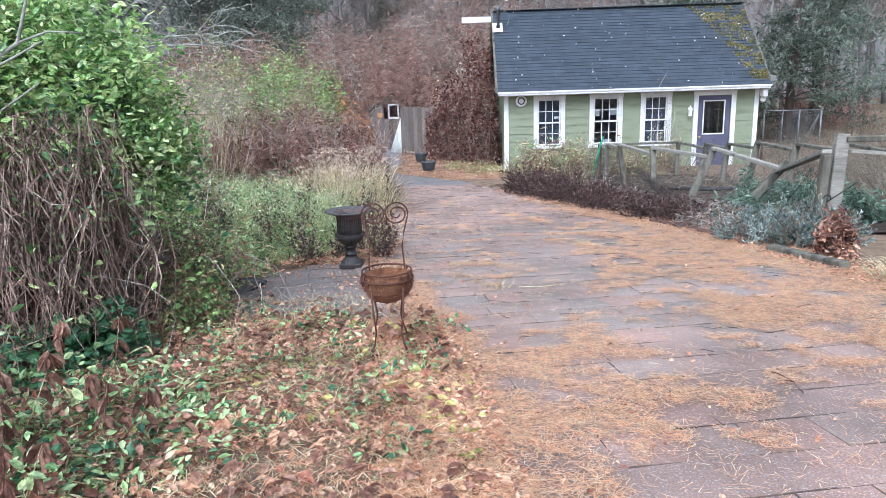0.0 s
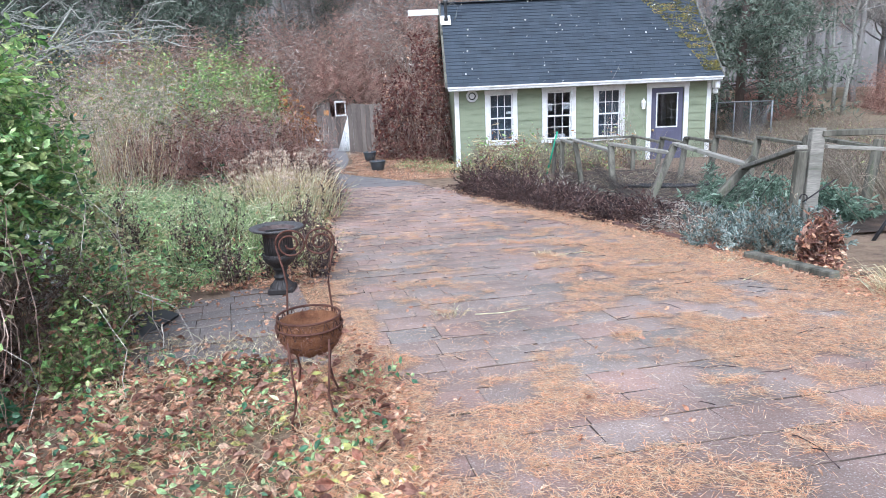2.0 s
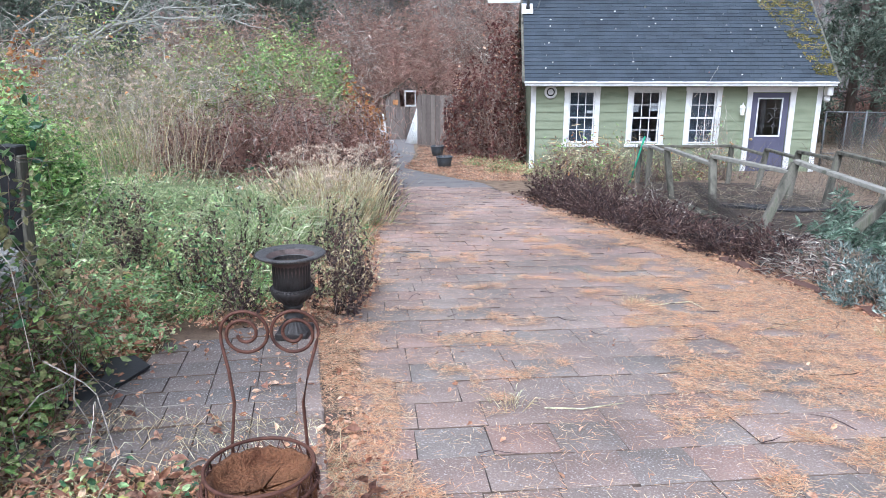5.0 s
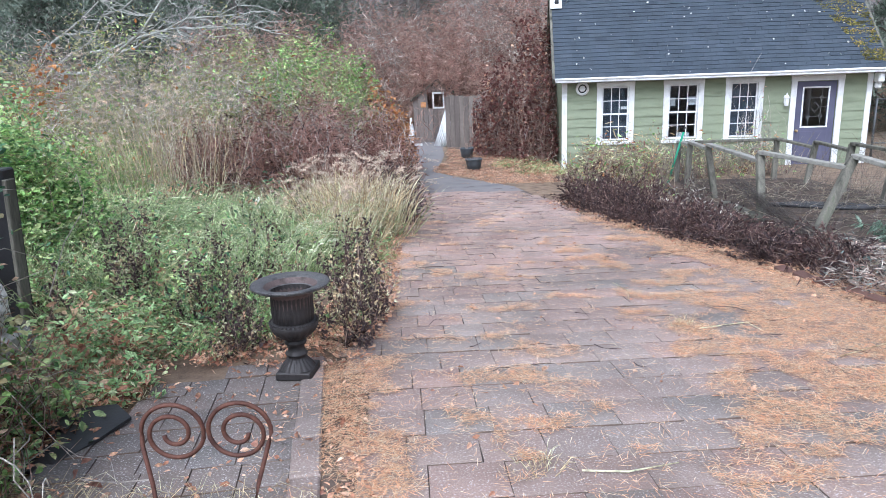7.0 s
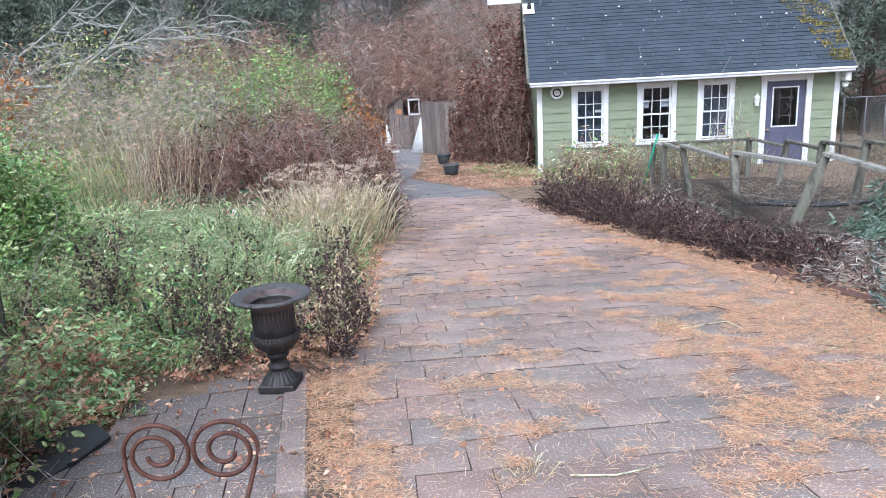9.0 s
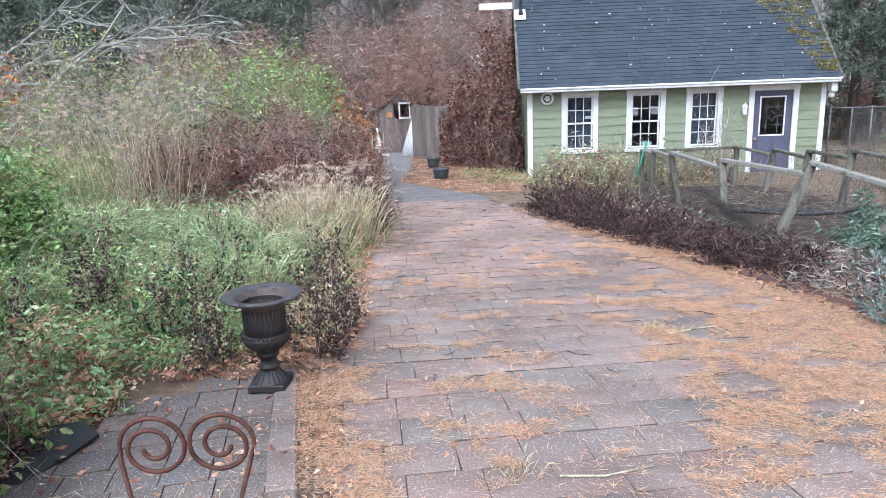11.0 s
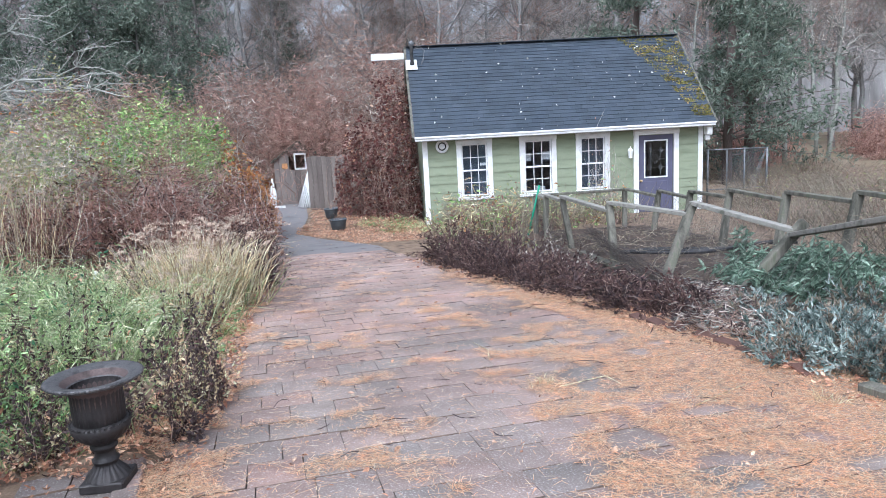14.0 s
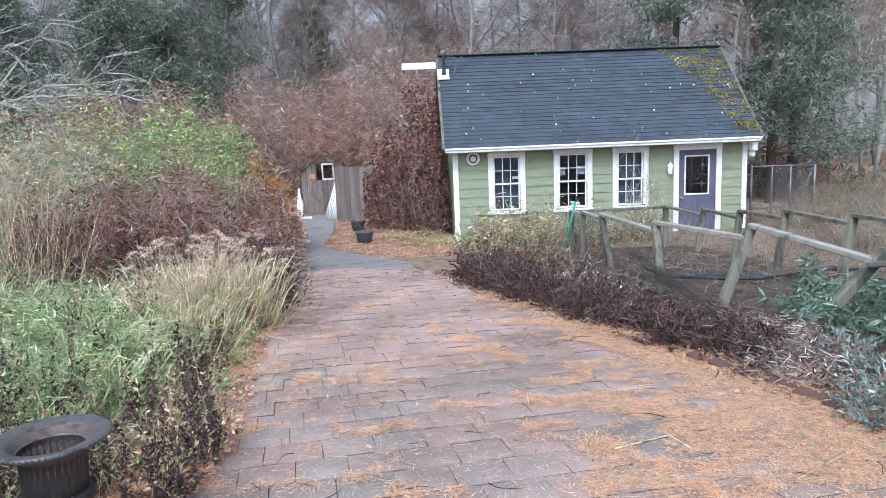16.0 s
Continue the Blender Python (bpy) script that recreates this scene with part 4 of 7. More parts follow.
for line_ in (front, backs):
    for (f0, t0), (f1, t1) in zip(line_[:-1], line_[1:]):
        a0, a1 = np.array([*f0, hz(f0[1])]), np.array([*f1, hz(f1[1])])
        t0, t1 = np.array(t0) - [0, 0, 0.06], np.array(t1) - [0, 0, 0.06]
        k = 26
        u = np.linspace(0, 1, k)[:, None]
        sag = rng.normal(size=(k, 3)) * 0.025
        for skew in (-0.3, 0.3):
            v = np.clip(u + skew, 0, 1)
            lo, hi = a0 + (a1 - a0) * u, t0 + (t1 - t0) * v
            m.twigs(np.stack([lo, (lo + hi) / 2 + sag, hi], 1), 0.0011, 0.0011)
me = m.done("wire_mesh", M["netting"])
child("wire_mesh", me, fence, "thin rusty wire netting", "stuff").matrix_parent_inverse = Matrix.Translation(-fo)
# netting that has slipped off and lies rolled along the bed
m = Mass()
n = 46
u = np.linspace(0, 1, 14)
spine = np.stack([np.interp(u, [0, 0.35, 0.7, 1], [4.90, 4.84, 4.74, 4.72]), 11.9 - 3.8 * u, 0 * u], 1)
spine[:, 2] = height(spine[:, 1]) + np.interp(u, [0, 0.3, 0.6, 1], [0.42, 0.30, 0.22, 0.12])
wave = rng.normal(size=(n, 1, 3)) * [0.06, 0.1, 0.05] + rng.normal(size=(n, 14, 3)) * 0.02
m.twigs(spine[None] + wave, 0.0022, 0.0018)
me = m.done("slipped_netting", M["netting"])
child("slipped_netting", me, fence, "rusty wire netting slipped to the ground", "stuff").matrix_parent_inverse = Matrix.Translation(-fo)

# taller fence at the end of the bed
gatef = thing("end_fence", "tall pale weathered timber fence end with rail", "fence", (5.62, 6.55, hz(6.55)))
go = Vector((5.62, 6.55, hz(6.55)))
for nm, a, b, w, mt in (("post", (5.60, 6.56, hz(6.56) - 0.05), (5.63, 6.56, 0.93), 0.13, "palewood"), ("rail", (5.66, 6.54, 0.88), (7.9, 6.25, 0.88), 0.09, "oldwood"), ("rail", (5.70, 6.52, 0.76), (7.9, 6.22, 0.58), 0.06, "palewood"), ("post", (7.9, 6.25, hz(6.25) - 0.05), (7.9, 6.25, 0.93), 0.1, "oldwood")):
    bm = bmesh.new()
    beam(bm, a, b, w, w * 0.6, 0.006, (0, 1, 0) if nm == "post" else (0, 0, 1))
    part(nm, bm, M[mt], gatef).matrix_parent_inverse = Matrix.Translation(-go)
hook = []
for i in range(14):
    a = 3.6 - 5.2 * i / 13
    hook.append((0.035 * math.cos(a), 0, 0.035 * math.sin(a)))
hk = thing("iron_hook", "curled iron hook and rod on the fence post", "hook", (5.47, 6.42, 0.30))
vv, ff = tube(hook + [(0.10, 0.0, 0.03), (0.30, 0.02, 0.16)], 0.007, 7)
child("rod", mesh_of("rod", vv, ff, M["iron"], True), hk)

# green stake
stake = thing("garden_stake", "green plastic-coated garden stake leaning on the fence", "stake", (4.78, 15.6, hz(15.6)))
vv, ff = tube([(0, 0, -0.03), (0.26, 0, 0.98)], 0.02, 8)
child("pole", mesh_of("pole", vv, ff, M["greenpole"], True), stake)
vv, ff = tube([(0.26, 0, 0.98), (0.285, 0, 1.07)], [0.021, 0.012], 8)
child("tip", mesh_of("tip", vv, ff, M["blackplastic"], True), stake, "dark tip")

# ---- timber and brick edging of the bed ----
edge = thing("timber_edging", "dark weathered timber edging along the bed", "edging", (4.7, 5.2, hz(5.2)), 0)
bm = bmesh.new()
beam(bm, (4.62, 5.7, hz(5.7) + 0.03), (4.82, 4.8, hz(4.8) + 0.03), 0.1, 0.1, 0.01)
part("timber", bm, M["oldwood"], edge).matrix_parent_inverse = Matrix.Translation(-Vector((4.7, 5.2, hz(5.2))))
bed_edge = thing("brick_edging", "row of loose red edging bricks beside the pavers", "edging", (4.3, 7.2, hz(7.2)))
bme = slab((-0.1, -0.05, -0.03), (0.1, 0.05, 0.035), 0.006)
brick_me = bpy.data.meshes.new("brick")
bme.to_mesh(brick_me)
bme.free()
brick_me.materials.append(M["brick"])
for i in range(8):
    y = 6.1 + i * 0.24
    b = child("brick", brick_me, bed_edge)
    b.matrix_parent_inverse = Matrix.Translation(-Vector((4.3, 7.2, hz(7.2))))
    b.matrix_basis = pose(float(edge_right(y)) + 0.1 + rng.normal() * 0.02, y, hz(y) + 0.012, rng.normal() * 4, rng.normal() * 6, 108 + rng.normal() * 9)

# ---- urn ----
urn = thing("garden_urn", "empty dark cast-iron pedestal urn on a paver", "urn", (0.79, 5.36, hz(5.36) + 0.024))
vv, ff = lathe([(0.110, 0.468), (0.125, 0.482), (0.165, 0.492), (0.190, 0.495), (0.199, 0.501), (0.200, 0.510), (0.194, 0.516), (0.182, 0.515), (0.160, 0.509), (0.146, 0.507), (0.138, 0.500)], 64)
child("rim", mesh_of("rim", vv, ff, M["rim"], True), urn, "paler worn flat rim")
vv, ff = lathe([(0.138, 0.500), (0.118, 0.478), (0.106, 0.44), (0.102, 0.34), (0.08, 0.25), (0, 0.235)], 56)
child("inside", mesh_of("inside", vv, ff, M["urn_inside"], True), urn, "rust-tinted empty inside, coloured paler as if lit")
vv, ff = lathe([(0.1, 0.305), (0.108, 0.31), (0.110, 0.36), (0.109, 0.42), (0.110, 0.470)], 120, (0.006, 30, 0.308, 0.44))
bowl = child("bowl", mesh_of("bowl", vv, ff, M["iron"], True), urn)
vv, ff = lathe([(0.045, 0.20), (0.085, 0.225), (0.112, 0.25), (0.124, 0.275), (0.126, 0.295), (0.118, 0.306), (0.10, 0.309)], 96, (0.010, 22, 0.215, 0.272))
child("belly", mesh_of("belly", vv, ff, M["iron"], True), urn)
vv, ff = lathe([(0.095, 0.042), (0.09, 0.055), (0.072, 0.075), (0.055, 0.095), (0.046, 0.11), (0.056, 0.116), (0.058, 0.126), (0.046, 0.132), (0.042, 0.16), (0.048, 0.175), (0.056, 0.18), (0.058, 0.19), (0.046, 0.203)], 80, (0.007, 20, 0.05, 0.1))
child("stem", mesh_of("stem", vv, ff, M["iron"], True), urn)
part("plinth", slab((-0.095, -0.095, 0), (0.095, 0.095, 0.043), 0.006), M["iron"], urn)
m = Mass()
beads = 36
for i in range(beads):
    a = 6.283 * i / beads
    vv, ff = lathe([(0, -0.007), (0.006, -0.003), (0.006, 0.003), (0, 0.007)], 6)
    m.add(np.array(vv) + [0.124 * math.cos(a), 0.124 * math.sin(a), 0.304], np.array(ff))
child("beading", m.done("beading", M["iron"]), bowl)
m = Mass()
for i in range(64):
    a = 6.283 * i / 64
    vv, ff = lathe([(0, -0.006), (0.006, -0.003), (0.006, 0.003), (0, 0.006)], 6)
    m.add(np.array(vv) + [0.199 * math.cos(a), 0.199 * math.sin(a), 0.509], np.array(ff))
child("rim_beading", m.done("rim_beading", M["rim"]), urn)

# ---- heart-backed iron planter chair ----
CH = (1.375, 3.0)
chair = thing("planter_chair", "rusty wrought-iron planter chair with a coir-lined basket", "planter", (CH[0], CH[1], hz(CH[1]) - 0.01), 5.5)


def bar(nm, pts, r, lab=""):
    vv, ff = tube(pts, r, 8)
    return child(nm, mesh_of(nm, vv, ff, M["rust"], True), chair, lab)


def spiral(cx, cz, r0, r1, a0, turns, y, n=40, sgn=1):
    return [(cx + (r0 + (r1 - r0) * i / n) * math.cos(a0 + sgn * 6.283 * turns * i / n), y, cz + (r0 + (r1 - r0) * i / n) * math.sin(a0 + sgn * 6.283 * turns * i / n)) for i in range(n + 1)]


RINGZ, BY = 0.47, 0.13
for s_ in (-1, 1):
    leg_up = [(s_ * 0.100, BY, 0.40), (s_ * 0.098, BY, 0.47), (s_ * 0.090, BY + 0.02, 0.57), (s_ * 0.105, BY + 0.045, 0.65), (s_ * 0.126, BY + 0.07, 0.722)]
    top = [(s_ * (0.067 + 0.0625 * math.cos(a)), BY + 0.08, 0.744 + 0.060 * math.sin(a)) for a in np.linspace(-0.1, 3.1, 16)]
    curl = []
    for i in range(1, 46):
        a = 3.14 + i / 45 * 9.2
        r = 0.0625 - 0.045 * (i / 45)
        curl.append((s_ * (0.067 + r * math.cos(a)), BY + 0.08, 0.741 + r * 0.95 * math.sin(a)))
    bar("back_scroll", leg_up + top + curl, 0.0047)
    for y_ in (-0.17, BY):
        foot = [(s_ * 0.085, y_ * 0.7, 0.40), (s_ * 0.078, y_ * 0.85, 0.28), (s_ * 0.066, y_, 0.18), (s_ * 0.078, y_, 0.11), (s_ * 0.096, y_, 0.06)]
        foot += [(s_ * (0.070 + (0.028 - 0.016 * i / 20) * math.cos(0.9 - i / 20 * 8.0)), y_, 0.038 + (0.028 - 0.016 * i / 20) * math.sin(0.9 - i / 20 * 8.0)) for i in range(21)]
        bar("leg", foot, 0.005)
for z_, r_ in ((RINGZ, 0.134), (0.43, 0.142), (0.36, 0.118)):
    bar("ring", [(r_ * math.cos(a), 0.01 + r_ * math.sin(a), z_) for a in np.linspace(0, 6.283, 33)], 0.005)
zig = []
for i in range(33):
    a = 6.283 * i / 32
    r_ = 0.134 if i % 2 else 0.142
    zig.append((r_ * math.cos(a), 0.01 + r_ * math.sin(a), RINGZ if i % 2 else 0.40))
bar("zigzag_band", zig, 0.003)
vv, ff = lathe([(0.0, 0.30), (0.062, 0.305), (0.106, 0.33), (0.132, 0.375), (0.136, 0.41), (0.129, 0.45), (0.116, 0.45), (0.11, 0.42), (0.0, 0.40)], 40)
vv = np.array(vv) + rng.normal(size=(len(vv), 3)) * 0.004 + [0, 0.01, 0]
liner = child("coir_liner", mesh_of("coir_liner", vv, ff, M["coir"], True), chair, "shaggy brown coir liner")
m = Mass()
th = rng.random(900) * 6.283
zz = 0.31 + rng.random(900) * 0.14
rr = np.interp(zz, [0.30, 0.33, 0.375, 0.41, 0.45], [0.062, 0.106, 0.132, 0.136, 0.129])
p0 = np.stack([rr * np.cos(th), 0.01 + rr * np.sin(th), zz], 1)
p1 = p0 + np.stack([np.cos(th), np.sin(th), 0 * th], 1) * 0.012 + rng.normal(size=(900, 3)) * 0.014
m.blades(p0, p1, 0.002)
child("coir_fibres", m.done("coir_fibres", M["leaf_rust"]), liner)

# ---- shed, board fence and pots ----
SY = 26.0
shed = thing("garden_shed", "weathered brown board shed with a small white window", "shed", (-0.9, SY, hz(SY)))
so = Vector((-0.9, SY, hz(SY)))


def sp(nm, bm, mat, lab=""):
    ob = part(nm, bm, mat, shed, lab)
    ob.matrix_parent_inverse = Matrix.Translation(-so)
    return ob


sx = -1.62
while sx < -0.02:
    w = 0.15 + rng.random() * 0.03
    top = 1.16 - abs(sx + w / 2 + 0.80) * 0.72
    bm = bmesh.new()
    if sx < -0.55 and sx + w > -0.95:
        box(bm, (sx, SY, hz(SY) - 0.05), (sx + w - 0.006, SY + 0.03, 0.25), 0.003)
        box(bm, (sx, SY, 0.80), (sx + w - 0.006, SY + 0.03, top), 0.003)
    else:
        box(bm, (sx, SY + rng.normal() * 0.003, hz(SY) - 0.05), (sx + w - 0.006, SY + 0.03, top), 0.003)
    sp("plank", bm, M["shedwood"])
    sx += w
sp("side_wall", slab((-1.60, SY + 0.03, hz(SY) - 0.05), (-1.55, SY + 2.2, 0.62)), M["shedwood"])
sp("side_wall", slab((-0.08, SY + 0.03, hz(SY) - 0.05), (-0.03, SY + 2.2, 0.62)), M["shedwood"])
sp("back_wall", slab((-1.60, SY + 2.2, hz(SY) - 0.05), (-0.03, SY + 2.25, 0.62)), M["shedwood"])
for s_ in (-1, 1):
    bm = bmesh.new()
    beam(bm, (-0.80 + s_ * 0.45, SY - 0.08, 0.86), (-0.80 + s_ * 0.45, SY + 2.3, 0.86), 1.14, 0.04, 0.004, (s_ * 0.585, 0, 0.81))
    sp("roof", bm, M["oldwood"])
bm = bmesh.new()
box(bm, (-0.95, SY - 0.02, 0.25), (-0.90, SY + 0.03, 0.80)); box(bm, (-0.60, SY - 0.02, 0.25), (-0.55, SY + 0.03, 0.80))
box(bm, (-0.90, SY - 0.02, 0.25), (-0.60, SY + 0.03, 0.31)); box(bm, (-0.90, SY - 0.02, 0.74), (-0.60, SY + 0.03, 0.80))
sp("window_frame", bm, M["white"], "white window frame")
sp("pane", slab((-0.90, SY, 0.31), (-0.60, SY + 0.005, 0.74)), M["glass"])
sp("sign", slab((-1.36, SY - 0.02, 0.30), (-1.18, SY - 0.002, 0.48), 0.004), M["leaf_orange"], "small tan wooden plaque")

bfence = thing("board_fence", "tall weathered brown board fence beside the shed", "fence", (0.5, 24.6, hz(24.6)))
bo = Vector((0.5, 24.6, hz(24.6)))
for i in range(20):
    x0 = -0.38 + i * 0.155
    bm = bmesh.new()
    box(bm, (x0, 24.6 - i * 0.05 + rng.normal() * 0.006, hz(24.6) - 0.12), (x0 + 0.148, 24.63 - i * 0.05, 0.73 + rng.normal() * 0.02 - 0.004 * i), 0.004)
    part("plank", bm, M["shedwood"], bfence).matrix_parent_inverse = Matrix.Translation(-bo)
for z_ in (-0.5, 0.4):
    bm = bmesh.new()
    beam(bm, (-0.38, 24.68, z_), (2.7, 23.7, z_), 0.04, 0.09)
    part("rail", bm, M["shedwood"], bfence).matrix_parent_inverse = Matrix.Translation(-bo)

sheetm = thing("leaning_sheet", "pale corrugated metal sheets leaning on the fence", "metal sheet", (-0.62, 25.2, hz(25.2)))
for k in range(3):
    verts, faces = [], []
    n = 25
    for i in range(n):
        xx = -0.22 + 0.44 * i / (n - 1)
        wv = 0.02 * math.sin(i * 1.6)
        verts += [(xx * 1.0 - 0.02 + k * 0.07, wv - 0.10 * k, 0.0), (xx * 0.35 + 0.26 + k * 0.05, wv + 0.5 - 0.06 * k, 1.32 - 0.12 * k)]
    faces = [(2 * i, 2 * i + 2, 2 * i + 3, 2 * i + 1) for i in range(n - 1)]
    o = child("panel", mesh_of("panel", verts, faces, M["white"], True), sheetm)
    sol = o.modifiers.new("thick", "SOLIDIFY")
    sol.thickness = 0.006
logs = thing("white_stake_bundle", "white plastic bundle leaning by the shed", "bundle", (-1.72, 25.4, hz(25.4)))
for k in range(3):
    vv, ff = tube([(0.0 + 0.05 * k, 0, 0), (0.03 + 0.05 * k, 0.1, 0.45), (0.06 + 0.02 * k, 0.2, 0.95 - 0.15 * k)], [0.05, 0.06, 0.03], 8)
    child("bag", mesh_of("bag", vv, ff, M["white"], True), logs)
plank = thing("white_plank", "long white plank lying on the path end", "plank", (-1.9, 25.2, hz(25.2)))
part("board", slab((-0.6, -0.06, 0.02), (0.65, 0.06, 0.09), 0.006), M["white"], plank)


def flower_pot(x, y, r, hgt, label):
    e = thing("flower_pot", label, "pot", (x, y, hz(y)), 0, "pots by the path")
    vv, ff = lathe([(0, 0.0), (r * 0.72, 0.0), (r * 0.92, hgt * 0.86), (r * 0.92, hgt * 0.87), (r, hgt * 0.87), (r, hgt), (r * 0.93, hgt), (r * 0.9, hgt * 0.85), (0, hgt * 0.83)], 32)
    pbody = child("body", mesh_of("body", vv, ff, M["pot"], True), e)
    vv, ff = lathe([(0, hgt * 0.86), (r * 0.5, hgt * 0.88), (r * 0.89, hgt * 0.85)], 20)
    child("soil", mesh_of("soil", vv, ff, M["soil"]), pbody)
    m = Mass()
    b = np.stack([rng.normal(size=14) * r * 0.3, rng.normal(size=14) * r * 0.3, np.full(14, hgt * 0.84)], 1)
    m.twigs(curves(b, b + rng.normal(size=(14, 3)) * 0.06 + [0, 0, 0.14], 0.2), 0.004, 0.002)
    child("dead_stems", m.done("dead_stems", M["twig_brown"]), e)


flower_pot(0.78, 20.2, 0.23, 0.30, "blue-grey plastic pot of soil beside the path")
flower_pot(0.42, 22.6, 0.21, 0.30, "blue-grey plastic pot with dead stems")

# ---- chain-link gate beside the cottage ----
gate = thing("chain_link_gate", "grey chain-link gate between steel posts", "gate", (11.8, 21, hz(21)))
gto = Vector((11.8, 21, hz(21)))
for a, b, r_ in (((10.95, 21, -1.1), (10.95, 21, 0.42), 0.03), ((12.0, 21, -1.1), (12.0, 21, 0.42), 0.025), ((12.65, 21, -1.1), (12.65, 21, 0.40), 0.03), ((10.95, 21, 0.40), (12.65, 21, 0.38), 0.02), ((10.95, 21, -0.7), (12.65, 21, -0.7), 0.018), ((11.5, 21, -1.1), (11.5, 21, 0.40), 0.018)):
    vv, ff = tube([a, b], r_, 8)
    child("pipe", mesh_of("pipe", vv, ff, M["steel"], True), gate).matrix_parent_inverse = Matrix.Translation(-gto)
m = Mass()
for x0, x1, y0, y1 in ((10.97, 12.63, 21, 21),):
    n = int((x1 - x0) / 0.09)
    a = np.linspace(x0, x1 - 0.4, n)
    for s_ in (0, 1):
        b0 = np.stack([a + 0.7 * s_, y0 + (a - x0) * (y1 - y0) / (x1 - x0), np.full(n, -1.0)], 1)
        b1 = np.stack([np.minimum(a + 0.7 * (1 - s_), x1), y0 + (a - x0) * (y1 - y0) / (x1 - x0), np.full(n, 0.38)], 1)
        m.twigs(np.stack([b0, b1], 1), 0.0045, 0.0045)
child("chain_link", m.done("chain_link", M["steel"]), gate, "diamond wire netting").matrix_parent_inverse = Matrix.Translation(-gto)

# ---- black timber post and stone ornament in the hedge ----
bp = thing("black_post", "tall black-painted timber post wrapped in ivy", "post", (-1.46, 6.2, hz(6.2)))
bm = bmesh.new()
beam(bm, (0, 0, -0.05), (0.06, 0, 1.12), 0.15, 0.12, 0.01, (0, 1, 0))
part("timber", bm, M["blackplastic"], bp)
bm = bmesh.new()
beam(bm, (0.085, -0.03, 0.0), (0.145, -0.03, 1.05), 0.03, 0.09, 0.005, (0, 1, 0))
part("grey_batten", bm, M["oldwood"], bp, "grey weathered batten")
orn = thing("stone_ornament", "pale weathered stone garden ornament on a block", "ornament", (-1.13, 5.55, hz(5.55)))
bm = bmesh.new()
bmesh.ops.create_icosphere(bm, subdivisions=4, radius=1.0)
for v in bm.verts:
    k = 1 + 0.25 * noise.noise(v.co * 2.5) + 0.22 * noise.noise(v.co * 6) + 0.08 * noise.noise(v.co * 14)
    w = 1.0 - 0.35 * max(v.co.z, -0.2)
    v.co = Vector((v.co.x * 0.12 * k * w, v.co.y * 0.11 * k * w, 0.37 + v.co.z * 0.2 * k))
part("figure", bm, M["carved"], orn, "", True)
part("block", slab((-0.19, -0.15, -0.03), (0.17, 0.15, 0.18), 0.02), M["stone"], orn)
mat_ob = thing("rubber_mat", "torn black rubber sheet lying on the patio", "mat", (0.0, 4.58, hz(4.58)))
verts = [(-0.13, 0.22, 0), (0.06, 0.28, 0), (0.20, 0.16, 0), (0.16, -0.05, 0), (0.08, -0.30, 0), (-0.12, -0.28, 0), (-0.3, -0.1, 0)]
bm = bmesh.new()
lo_ = [bm.verts.new((a, b, 0.022)) for a, b, _ in verts]
hi_ = [bm.verts.new((a, b, 0.036)) for a, b, _ in verts]
bm.faces.new(hi_)
bm.faces.new(lo_[::-1])
for i in range(7):
    bm.faces.new((lo_[i], lo_[(i + 1) % 7], hi_[(i + 1) % 7], hi_[i]))
part("sheet", bm, M["blackplastic"], mat_ob)
stump = bush("dead_fern_mound", "rust-brown collapsed plant mound at the fence foot", (5.02, 5.35), (0.16, 0.16, 0.42), [("leaf_rust", 700, 0.06, 0.4, 0.5), ("leaf_dry", 250, 0.06, 0.4, 0.6)], 50, "twig_red", 0.004, "plant")
wl = thing("white_lantern", "white garden lantern standing in the weeds", "lantern", (-1.85, 11.8, hz(11.8)))
vv, ff = lathe([(0, 0), (0.05, 0), (0.045, 0.16), (0.06, 0.3), (0.075, 0.34), (0.07, 0.44), (0.09, 0.46), (0.03, 0.53), (0, 0.55)], 10)
wl_body = child("body", mesh_of("body", vv, ff, M["plaster"]), wl)
wl_body.scale = (0.7, 0.7, 0.55)

# ---- hedge and beds on the near side ----
bush("honeysuckle_hedge", "tall green leafy hedge over a tangle of bare stems", (-1.12, 3.7), (1.33, 1.4, 2.05), [("leaf_fresh", 11500, 0.052, 0.5, 0.25), ("leaf_green", 7000, 0.05, 0.5, 0.25), ("leaf_deep", 1600, 0.05, 0.55, 0.25), ("leaf_olive", 2000, 0.05, 0.5, 0.3)], 500, "vine_bark", 0.0055, "hedge", 0.3, 0.16, low=1.6, stem_k=7, bend=0.18, vines=160)
bush("bramble_tangle", "dense tangle of brown dead vines under the hedge", (-1.2, 3.6), (1.12, 1.3, 1.45), [("leaf_dry", 1300, 0.045, 0.4, 0.5), ("leaf_olive", 500, 0.04, 0.5, 0.4), ("vine_bark", 2200, 0.10, 0.07, 0.8)], 1500, "vine_bark", 0.005, "vine", 0.4, 0.12, stem_k=8, bend=0.3, vines=700, vine_mat="vine_bark")
bush("honeysuckle_hedge", "tall green leafy hedge over a tangle of bare stems", (-3.3, 3.6), (1.8, 2.2, 2.5), [("leaf_fresh", 7000, 0.055, 0.5, 0.25), ("leaf_green", 4000, 0.055, 0.5, 0.25)], 500, "vine_bark", 0.006, "hedge", 0.3, 0.2, low=1.7, vines=300, vine_mat="vine_bark")


